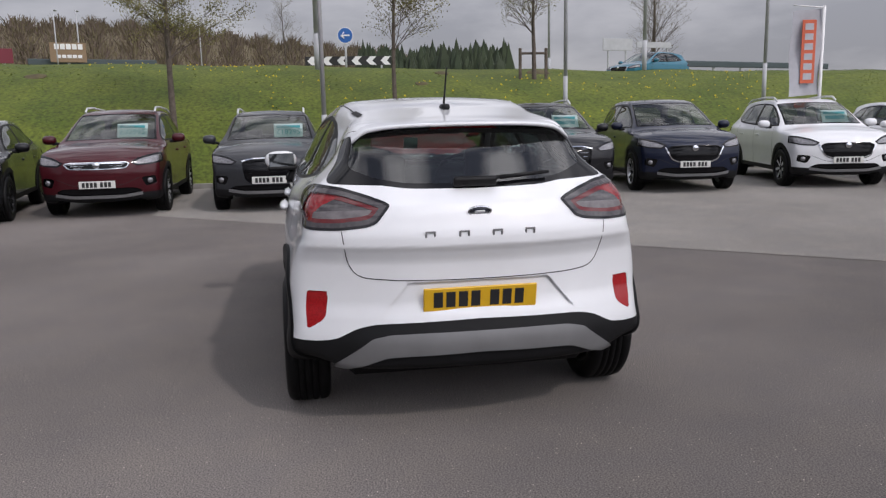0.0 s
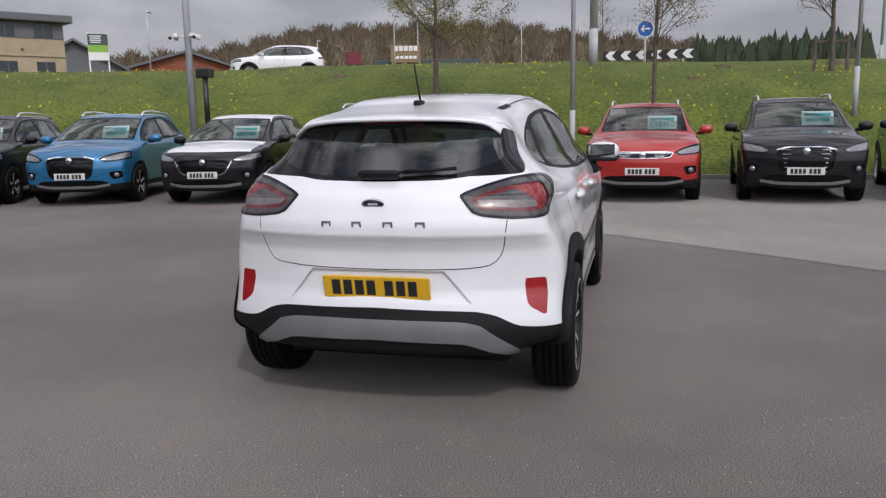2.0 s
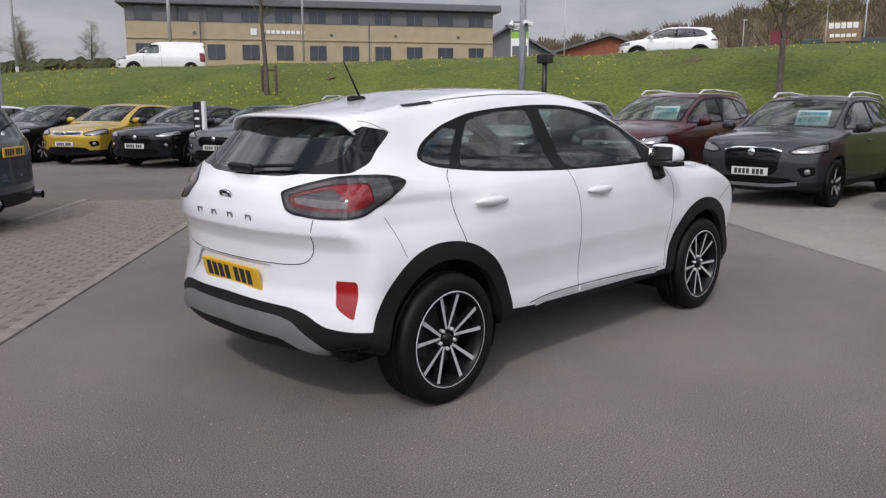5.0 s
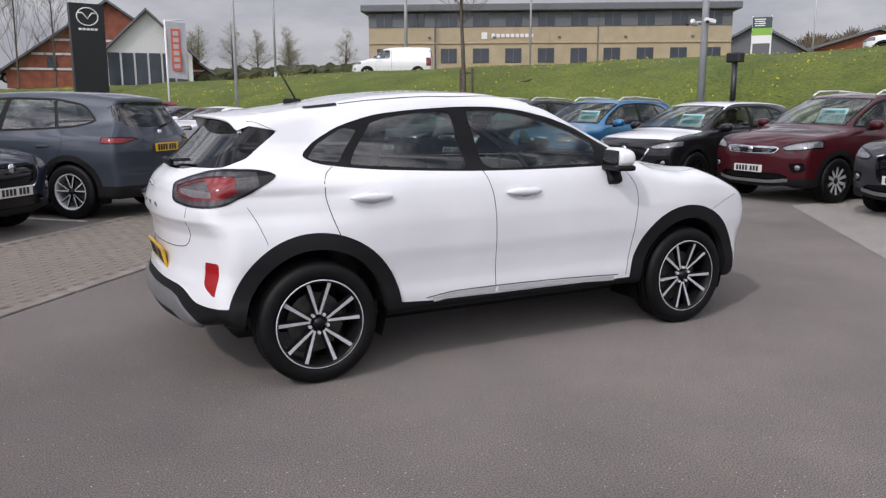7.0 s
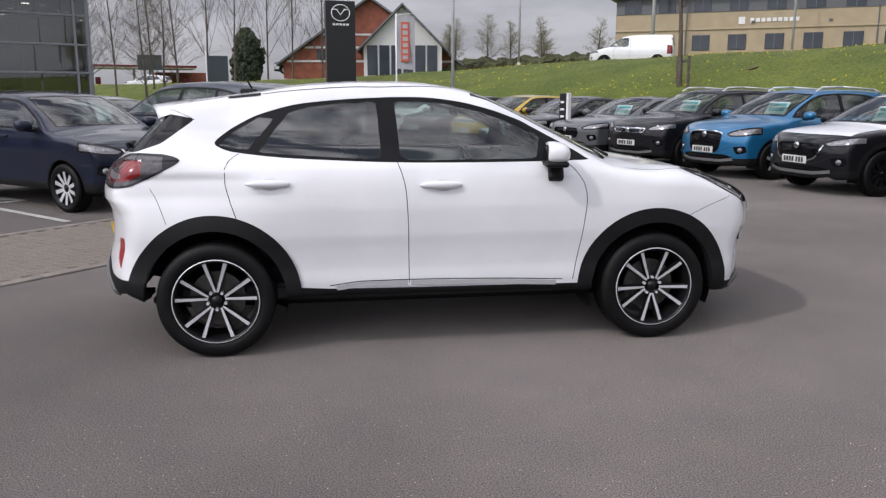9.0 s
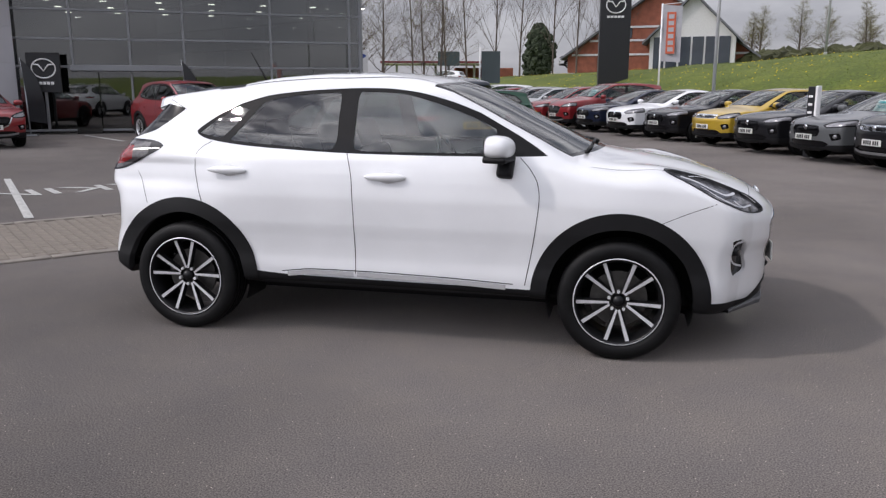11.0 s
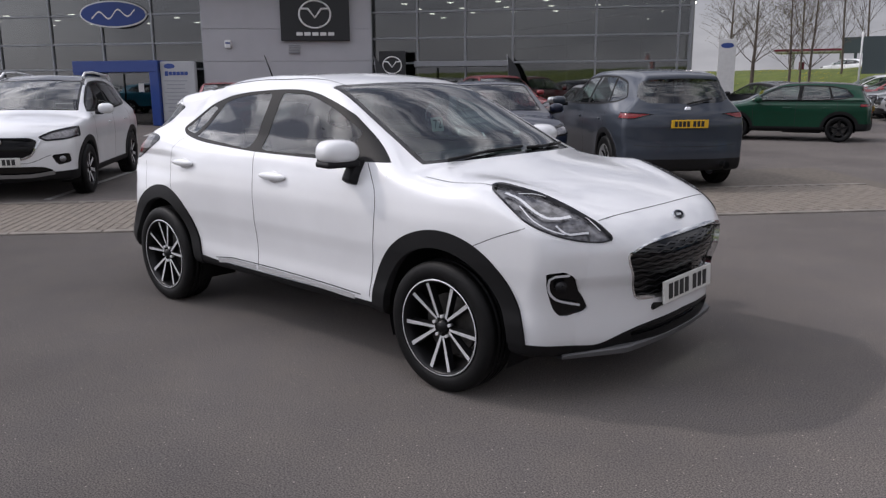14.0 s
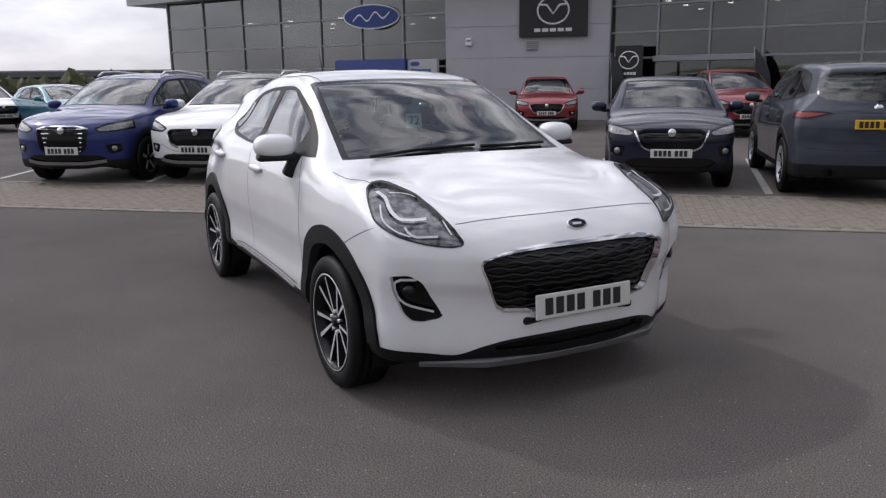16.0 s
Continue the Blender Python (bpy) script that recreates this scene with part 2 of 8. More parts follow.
def add_bm(bm, t):
    vm = {v: bm.verts.new(v.co) for v in t.verts}
    for f in t.faces:
        nf = bm.faces.new([vm[v] for v in f.verts])
        nf.smooth = f.smooth
    t.free()


def cyl_bm(bm, p0, p1, r0, r1=None, seg=12, caps=True):
    p0, p1 = Vector(p0), Vector(p1)
    r1 = r0 if r1 is None else r1
    q = (p1 - p0).to_track_quat("Z", "Y")
    rings = []
    for p, r in ((p0, r0), (p1, r1)):
        rings.append([bm.verts.new(p + q @ Vector((r * math.cos(a), r * math.sin(a), 0))) for a in np.linspace(0, 2 * math.pi, seg, endpoint=False)])
    for i in range(seg):
        f = bm.faces.new((rings[0][i], rings[0][(i + 1) % seg], rings[1][(i + 1) % seg], rings[1][i]))
        f.smooth = True
    if caps:
        bm.faces.new(rings[0][::-1])
        bm.faces.new(rings[1])
    return bm


def box(name, size, at, material, parent=None, label="", bevel=0.01, rz=0.0, seg=1):
    bm = box_bm(bmesh.new(), size, (0, 0, 0), bevel, None, seg)
    ob = part(name, bm, material, parent, label)
    ob.matrix_basis = pose(*at, 0, 0, rz)
    return ob


def lathe(profile, seg, axis="y"):
    """Verts and faces of a profile of (radius, along) turned round the axis."""
    p = np.array(profile)
    a = np.linspace(0, 2 * np.pi, seg, endpoint=False)
    n = len(p)
    V = np.stack([np.outer(np.cos(a), p[:, 0]), np.tile(p[:, 1], (seg, 1)), np.outer(np.sin(a), p[:, 0])], -1).reshape(-1, 3)
    F = [(i * n + j, i * n + j + 1, ((i + 1) % seg) * n + j + 1, ((i + 1) % seg) * n + j) for i in range(seg) for j in range(n - 1)]
    return V, F


# ---- cars: one smooth shell, cut along its panel lines ----
def tab(x, pairs):
    """A smooth curve through pairs of (at, value)."""
    p = np.array(pairs, float)
    o = np.argsort(p[:, 0])
    px, py = p[o, 0], p[o, 1]
    h = np.diff(px)
    d = np.diff(py) / h
    m = np.zeros(len(px))
    m[0], m[-1] = d[0], d[-1]
    for i in range(1, len(px) - 1):
        if d[i - 1] * d[i] > 0:
            w1, w2 = 2 * h[i] + h[i - 1], h[i] + 2 * h[i - 1]
            m[i] = (w1 + w2) / (w1 / d[i - 1] + w2 / d[i])
    xx = np.clip(x, px[0], px[-1])
    k = np.clip(np.searchsorted(px, xx) - 1, 0, len(h) - 1)
    t = (xx - px[k]) / h[k]
    return (2 * t**3 - 3 * t**2 + 1) * py[k] + (t**3 - 2 * t**2 + t) * h[k] * m[k] + (-2 * t**3 + 3 * t**2) * py[k + 1] + (t**3 - t**2) * h[k] * m[k + 1]


def sstep(a, b, x):
    t = np.clip((x - a) / (b - a), 0, 1)
    return t * t * (3 - 2 * t)


def smax(a, b, k):
    h = np.clip(0.5 + 0.5 * (a - b) / k, 0, 1)
    return b * (1 - h) + a * h + k * h * (1 - h)


def poly_sdf(px, py, poly):
    """Signed distance to a closed polygon, below zero inside."""
    p = np.array(poly, float)
    q = np.roll(p, -1, 0)
    best = np.full(px.shape, 1e9)
    inside = np.zeros(px.shape, bool)
    for a, b in zip(p, q):
        e = b - a
        t = np.clip(((px - a[0]) * e[0] + (py - a[1]) * e[1]) / (e @ e + 1e-12), 0, 1)
        best = np.minimum(best, np.hypot(px - a[0] - t * e[0], py - a[1] - t * e[1]))
        c = (a[1] > py) != (b[1] > py)
        with np.errstate(divide="ignore", invalid="ignore"):
            inside ^= c & (px < (b[0] - a[0]) * (py - a[1]) / (b[1] - a[1] + 1e-12) + a[0])
    return np.where(inside, -best, best)


def rounded(poly, n=4, k=0.25):
    """A polygon with its corners rounded."""
    out = []
    p = [Vector(q) for q in poly]
    for i, b in enumerate(p):
        a, c = p[i - 1], p[(i + 1) % len(p)]
        s, e = b.lerp(a, k), b.lerp(c, k)
        for t in np.linspace(0, 1, n):
            out.append(tuple((1 - t) ** 2 * s + 2 * t * (1 - t) * b + t * t * e))
    return out


class Shell:
    """The shape of a car body: x ahead, z up, right half at y below zero."""

    def __init__(self, top, rear, nose, plan, prof, crown=0.09, rear_round=0.35, nose_round=0.42, taper=(0.13, 0.10),
                 pods=0.0, axles=(-1.294, 1.294), floor=((-3, 0.28), (-1.0, 0.27), (1.0, 0.27), (3, 0.22)), screen=(0.2, 1.25), k=0.06, flare=0.018, tuck=0.0, nose_pow=2.3, knee=9.0, pinch=None):
        self.top, self.rear, self.nose, self.plan, self.prof = top, rear, nose, plan, prof
        self.crown, self.rear_round, self.nose_round, self.taper, self.pods = crown, rear_round, nose_round, taper, pods
        self.axles, self.floor, self.screen, self.k, self.flare, self.tuck, self.nose_pow, self.knee, self.pinch = axles, floor, screen, k, flare, tuck, nose_pow, knee, pinch

    def terms(self, P):
        x, y, z = P[..., 0], np.abs(P[..., 1]), P[..., 2]
        up = sstep(1.02, 1.28, z)
        w = tab(x, self.plan) + tab(z, self.prof)
        for ax in self.axles:
            w = w + self.flare * np.exp(-((x - ax) / 0.42) ** 2) * (1 - up)
        w = w - self.taper[0] * up * np.clip((-0.45 - x) / 1.1, 0, 2) ** 1.5 - self.taper[1] * up * np.clip((x - 0.15) / 0.9, 0, 2) ** 1.5
        if self.pinch:
            w = w - tab(z, self.pinch) * sstep(-0.8, -1.5, x) - 0.055 * sstep(1.05, 1.2, z) * sstep(0.6, -0.4, x) * sstep(-1.5, -1.15, x)
        bend = 0.20 * sstep(self.screen[0] - 0.2, self.screen[0] + 0.3, x) * (1 - sstep(self.screen[1], self.screen[1] + 0.25, x))
        zt = tab(x + bend * y**2, self.top) - self.crown * y**2
        if self.pods:
            zt = zt + self.pods * np.exp(-(((y - 0.70) / 0.15) ** 2)) * sstep(0.95, 1.75, x)
        side = y - w
        top = (z - zt) * 0.85
        front = (x - tab(z, self.nose) + self.nose_round * np.minimum(y, self.knee) ** self.nose_pow + 0.58 * np.maximum(y - self.knee, 0)) * 0.9
        back = (tab(z, self.rear) + self.rear_round * y**2.5 - x) * 0.9
        return side, top, front, back

    def F(self, P):
        s, t, f, b = self.terms(P)
        v = smax(s, t, self.k)
        v = smax(v, f, self.k * 1.3)
        v = smax(v, b, self.k * 1.1)
        fl = tab(P[..., 0], self.floor) + self.tuck * sstep(0.55, 0.86, np.abs(P[..., 1])) * sstep(-1.60, -1.84, P[..., 0])
        return smax(v, fl - P[..., 2], 0.04)

    def build(self, nx=200, nz=70, ny=40):
        x0, x1 = self.plan[0][0], self.plan[-1][0]
        a, cx = (x1 - x0) / 2, (x1 + x0) / 2
        Q, faces, base = [], [], 0

        def grid(fn, n, m, flip):
            nonlocal base
            u, v = np.meshgrid(np.linspace(0, 1, n + 1), np.linspace(0, 1, m + 1), indexing="ij")
            Q.append(np.stack(fn(u.ravel(), v.ravel()), -1))
            i = np.arange(n)[:, None] * (m + 1) + np.arange(m)[None] + base
            q = np.stack([i, i + m + 1, i + m + 2, i + 1], -1).reshape(-1, 4)
            if flip:
                q = q[:, ::-1]
            faces.append(q)
            base += (n + 1) * (m + 1)

        zb, zt, b = 0.1, 1.3, 0.9
        one = np.ones_like
        grid(lambda u, v: (cx + a * (2 * u - 1), -b * one(u), zb + (zt - zb) * v), nx, nz, False)
        grid(lambda u, v: (cx + a * (2 * u - 1), -b * (1 - v), zt * one(u)), nx, ny, False)
        grid(lambda u, v: (cx + a * one(u), -b * (1 - u), zb + (zt - zb) * v), ny, nz, False)
        grid(lambda u, v: (cx - a * one(u), -b * (1 - u), zb + (zt - zb) * v), ny, nz, True)
        Q = np.concatenate(Q)
        faces = np.concatenate(faces)
        key, first, inv = np.unique(np.round(Q * 1e5).astype(np.int64), axis=0, return_index=True, return_inverse=True)
        Q, faces = Q[first], inv.ravel()[faces]
        A = np.stack([cx + (Q[:, 0] - cx) * 0.72, 0 * Q[:, 0], 0.66 + 0 * Q[:, 0]], -1)
        D = Q - A
        lo, hi = np.zeros(len(Q)), np.full(len(Q), 2.6)
        for _ in range(34):
            mid = (lo + hi) / 2
            out = self.F(A + mid[:, None] * D) > 0
            hi, lo = np.where(out, mid, hi), np.where(out, lo, mid)
        P = A + lo[:, None] * D
        P[Q[:, 1] > -1e-6, 1] = 0
        T = np.concatenate([faces[:, [0, 1, 2]], faces[:, [0, 2, 3]]])
        return P, T

    def normals(self, P):
        g = np.zeros_like(P)
        for i in range(3):
            e = np.zeros(3)
            e[i] = 2e-3
            g[:, i] = self.F(P + e) - self.F(P - e)
        return g / (np.linalg.norm(g, axis=1, keepdims=True) + 1e-12)


def cut(P, T, f):
    """Split the triangles along f = 0."""
    v = f(P)
    v = np.where(np.abs(v) < 2e-5, 2e-5, v)
    s = v > 0
    c = s[T].sum(1)
    mixed = (c == 1) | (c == 2)
    if not mixed.any():
        return P, T
    K = T[mixed]
    sk = s[K]
    odd = np.where(c[mixed] == 1, 1, 0).astype(bool)
    lone = np.where(odd[:, None], sk, ~sk).argmax(1)
    r = np.arange(len(K))
    a, b, d = K[r, lone], K[r, (lone + 1) % 3], K[r, (lone + 2) % 3]
    E = np.concatenate([np.stack([a, b], 1), np.stack([a, d], 1)])
    E = np.sort(E, 1)
    ue, inv = np.unique(E, axis=0, return_inverse=True)
    inv = inv.ravel()
    t = v[ue[:, 0]] / (v[ue[:, 0]] - v[ue[:, 1]])
    NP = P[ue[:, 0]] + t[:, None] * (P[ue[:, 1]] - P[ue[:, 0]])
    ab, ad = inv[: len(K)] + len(P), inv[len(K):] + len(P)
    NT = np.concatenate([T[~mixed], np.stack([a, ab, ad], 1), np.stack([ab, b, d], 1), np.stack([ab, d, ad], 1)])
    return np.concatenate([P, NP]), NT


def shell_parts(shell, res, regions, owner, sheen):
    """regions: (name, function below zero inside, material, offset, skirt, label, parent's name); the first that holds wins."""
    P, T = shell.build(*res)
    for name, f, *_ in regions:
        P, T = cut(P, T, f)
    N = shell.normals(P)
    C = P[T].mean(1)
    left = np.ones(len(T), bool)
    made = {}
    for name, f, material, off, skirt, label, under in [*regions, ("body", lambda q: -np.ones(len(q)), sheen, 0.0, 0.03, "", None)]:
        mine = left & (f(C) < 0)
        left &= ~mine
        if material is None or not mine.any():
            continue
        t = T[mine]
        used, idx = np.unique(t, return_inverse=True)
        t = idx.reshape(-1, 3)
        p, n = P[used] + off * N[used], N[used]
        if skirt:
            e = np.concatenate([t[:, [0, 1]], t[:, [1, 2]], t[:, [2, 0]]])
            se = np.sort(e, 1)
            _, inv, cnt = np.unique(se, axis=0, return_inverse=True, return_counts=True)
            rim = e[cnt[inv.ravel()] == 1]
            rim = rim[~((np.abs(p[rim[:, 0], 1]) < 1e-6) & (np.abs(p[rim[:, 1], 1]) < 1e-6))]
            q = len(p) + np.arange(len(rim) * 2).reshape(-1, 2)
            p = np.concatenate([p, (p[rim] - skirt * n[rim]).reshape(-1, 3)])
            n = np.concatenate([n, n[rim].reshape(-1, 3)])
            t = np.concatenate([t, np.stack([rim[:, 1], rim[:, 0], q[:, 0]], 1), np.stack([rim[:, 1], q[:, 0], q[:, 1]], 1)])
        flip = np.array([1, -1, 1])
        sides = name.endswith("*")
        nm = name.rstrip("*")
        halves = [(p, t, n), (p * flip, t[:, ::-1], n * flip)]
        if not sides:
            halves = [(np.concatenate([p, p * flip]), np.concatenate([t, t[:, ::-1] + len(p)]), np.concatenate([n, n * flip]))]
        for h, (pp, tt, nn) in enumerate(halves):
            host = made.get((under, h)) or made.get((under, 0)) or owner
            ob = mesh_ob(nm, pp, tt, material, host, label, True, nn)
            made[(nm, h)] = ob
    return made


def ribbons(sh, owner, items, material, name="panel_gap", width=0.0045, lift=0.0008, label=""):
    """Narrow strips that lie on the shell. items: (view, points); view s: x, z on the side; r, f: y, z on the rear or front; t: x, y on top; d: x + y, z from the front corner."""
    for view, pts, both in items:
        p = np.array(pts, float)
        s = np.r_[0, np.cumsum(np.hypot(*np.diff(p, axis=0).T))]
        n = max(6, int(s[-1] / 0.025))
        q = np.linspace(0, s[-1], n)
        u, v = tab(q, list(zip(s, p[:, 0]))), tab(q, list(zip(s, p[:, 1])))
        lo, hi = np.zeros(n), np.ones(n)
        place = {"s": lambda t: np.stack([u, -0.3 - 0.9 * t, v], 1), "r": lambda t: np.stack([-1.0 - 1.5 * t, -u, v], 1), "f": lambda t: np.stack([1.0 + 1.5 * t, -u, v], 1), "t": lambda t: np.stack([u, -v, 0.5 + 1.3 * t], 1), "d": lambda t: np.stack([u / 2 + 0.5 + 1.2 * t, u / 2 - 0.5 - 1.2 * t, v], 1)}[view]
        for _ in range(26):
            mid = (lo + hi) / 2
            o = sh.F(place(mid)) > 0
            hi, lo = np.where(o, mid, hi), np.where(o, lo, mid)
        P = place(lo)
        N = sh.normals(P)
        T = np.gradient(P, axis=0)
        B = np.cross(T, N)
        B /= np.linalg.norm(B, axis=1, keepdims=True) + 1e-9
        a, b = P + B * width / 2 + N * lift, P - B * width / 2 + N * lift
        for k in ((1, -1) if both else (1,)):
            V = np.concatenate([a, b]) * (1, k, 1)
            F = [(i, i + 1, n + i + 1, n + i)[::k] for i in range(n - 1)]
            mesh_ob(name, V, F, material, owner, label, True)


def lettering(text, size, material, parent, m):
    """Flat printed characters, centred, facing +z before m."""
    cu = bpy.data.curves.new("print", "FONT")
    cu.body, cu.size, cu.align_x, cu.align_y = text, size, "CENTER", "CENTER"
    ob = new("print", cu)
    bpy.context.view_layer.update()
    me = bpy.data.meshes.new_from_object(ob)
    bpy.data.objects.remove(ob)
    me.materials.append(material)
    ob = new("print", me)
    ob.parent, ob.matrix_basis = parent, m
    return ob


def wheel(owner, at, side, radius=0.334, width=0.215, rim=0.225, style="twin", seg=64, dark="rim_dark", face="alu"):
    """A wheel at its hub; side -1: its face looks to -y."""
    w = width / 2
    r = radius
    prof = [(rim, -w * 0.86), (rim + 0.012, -w * 0.98), (rim + 0.03, -w), (r - 0.045, -w * 1.02), (r - 0.02, -w * 0.95), (r - 0.006, -w * 0.82)]
    for g in (-0.45, -0.15, 0.15, 0.45):
        prof += [(r, w * (g - 0.045)), (r - 0.008, w * (g - 0.035)), (r - 0.008, w * (g + 0.035)), (r, w * (g + 0.045))]
    prof += [(r - 0.006, w * 0.82), (r - 0.02, w * 0.95), (r - 0.045, w * 1.02), (rim + 0.03, w), (rim, w * 0.86)]
    V, F = lathe(prof, seg)
    tyre = mesh_ob("wheel", V, F, M["tyre"], owner, "black road tyre on an alloy wheel", True)
    tyre.matrix_basis = pose(*at, 0, 0, 0 if side < 0 else 180)
    V, F = lathe([(rim + 0.004, -w * 0.97), (rim - 0.006, -w * 0.99), (rim - 0.014, -w * 0.9), (rim - 0.03, -w * 0.4), (rim - 0.035, w * 0.7), (rim, w * 0.86)], seg)
    mesh_ob("rim", V, F, M[face] if style == "bright" else M[dark], tyre, "", True)
    if seg >= 48:
        V, F = lathe([(rim + 0.002, -w * 0.975), (rim - 0.001, -w * 0.995), (rim - 0.005, -w * 0.985)], seg)
        mesh_ob("rim_edge", V, F, M[face], tyre, "bright machined rim edge", True)
    V, F = lathe([(0.02, -0.01), (0.155, -0.01), (0.155, 0.012), (0.02, 0.012)], max(16, seg // 2))
    mesh_ob("brake_disc", V, F, M["iron"], tyre, "grey iron brake disc")
    yf = -w * 0.80
    n = {"twin": 5, "bright": 5, "five": 5, "seven": 7, "ten": 10}[style]
    pairs = (-0.19, 0.19) if style in ("twin", "bright") else (0.0,)
    spread = 0.265 if style in ("twin", "bright") else 0.0
    fmat = M[face]
    bf, bd = bmesh.new(), bmesh.new()
    R = rim - 0.008
    single = seg >= 48
    for i in range(1 if single else n):
        for j in pairs:
            a0 = 2 * math.pi * i / n + math.pi / 2 + j * 0.62
            a1 = 2 * math.pi * i / n + math.pi / 2 + (math.copysign(spread, j) if j else 0)
            p0 = Vector((0.048 * math.cos(a0), yf + 0.012, 0.048 * math.sin(a0)))
            p1 = Vector((R * math.cos(a1), yf - 0.006, R * math.sin(a1)))
            d = (p1 - p0).normalized()
            s = Vector((-d.z, 0, d.x))
            h0, h1 = (0.0065, 0.0105) if len(pairs) == 2 else (0.020, 0.026)
            q = [p0 - s * h0, p0 + s * h0, p1 + s * h1, p1 - s * h1]
            back = Vector((0, 0.032, 0))
            fv = [bf.verts.new(v) for v in q]
            bf.faces.new(fv if side > 5 else fv[::-1])
            wv = [bd.verts.new(v + Vector((0, 0.001, 0))) for v in q]
            iv = [bd.verts.new(v + back + (v - (p0 + p1) / 2) * 0.0 + (s * 0.006 * (1 if k in (1, 2) else -1))) for k, v in enumerate(q)]
            for k in range(4):
                bd.faces.new((wv[k], wv[(k + 1) % 4], iv[(k + 1) % 4], iv[k]))
    if single:
        one, rear_ = part("spoke", bf, fmat, tyre, "machined silver twin spoke"), part("spoke_back", bd, M[dark], tyre, "dark painted spoke back")
        for i in range(1, n):
            for o in (one, rear_):
                c = new(o.name, o.data)
                c.parent, c.matrix_basis = tyre, pose(0, 0, 0, 0, 360 * i / n, 0)
                c["label"] = o["label"]
    else:
        part("rim_face", bf, fmat, tyre, "spoked alloy rim face")
        part("rim_back", bd, M[dark], tyre, "dark rim back")
    bm = bmesh.new()
    cyl_bm(bm, (0, yf - 0.002, 0), (0, yf + 0.05, 0), 0.026, 0.042, 20)
    part("hub_cap", bm, M["rim_dark"], tyre, "dark hub cap", True)
    if seg >= 48:
        for i in range(5):
            bm = bmesh.new()
            a = 2 * math.pi * (i + 0.5) / 5 + math.pi / 2
            cyl_bm(bm, (0.052 * math.cos(a), yf + 0.004, 0.052 * math.sin(a)), (0.052 * math.cos(a), yf + 0.03, 0.052 * math.sin(a)), 0.0095, seg=6)
            part("wheel_nut", bm, M["alu"], tyre)
    return tyre


def well(owner, x, r, half, depth=0.30, end=1.12):
    """Dark liners of the wheel arches, one each side."""
    for s in (-1, 1):
        a = np.linspace(-0.12 * math.pi, end * math.pi, 28)
        V = [(x + r * math.cos(q), s * (half - k), 0.345 + r * math.sin(q)) for k in (0.035, depth) for q in a]
        F = [(i, i + 1, 28 + i + 1, 28 + i) for i in range(27)]
        c = len(V)
        V.append((x, s * (half - depth), 0.345))
        F += [(28 + i, 28 + i + 1, c) for i in range(27)]
        mesh_ob("arch_liner", V, F, M["plastic"], owner, "black wheel arch liner", True)


def number_plate(owner, at, yaw, tilt, colour, back=False):
    """A plate with plain bars in place of its characters; faces +x before its yaw."""
    p = box("number_plate", (0.012, 0.52, 0.111), (0, 0, 0), M[colour], owner, ("yellow" if back else "white") + " plate with plain dark bars", 0.004)
    p.matrix_basis = pose(*at, 0, tilt, yaw)
    y = -0.215
    for i in range(7):
        wbar = 0.042
        b = box("bar", (0.002, wbar, 0.075), (0.0072, y + wbar / 2, 0), M["ink"], p, "", 0.001)
        y += 0.057 + (0.03 if i == 3 else 0)
    return p


def seat(owner, x, y, z=0.3, rear=False):
    bm = bmesh.new()
    box_bm(bm, (0.50, 0.48, 0.16), (x, y, z + 0.18), 0.05, None, 3)
    tilt = pose(0, 0, 0, 0, -18, 0)
    box_bm(bm, (0.15, 0.46, 0.62), (x - 0.30, y, z + 0.55), 0.06, tilt, 3)
    box_bm(bm, (0.09, 0.26, 0.19), (x - 0.415, y, z + 0.93), 0.045, tilt, 3)
    cyl_bm(bm, (x - 0.40, y - 0.06, z + 0.78), (x - 0.41, y - 0.06, z + 0.9), 0.007, seg=6)
    cyl_bm(bm, (x - 0.40, y + 0.06, z + 0.78), (x - 0.41, y + 0.06, z + 0.9), 0.007, seg=6)
    return part("rear_seat" if rear else "front_seat", bm, M["cloth"], owner, "dark cloth car seat with headrest", True)


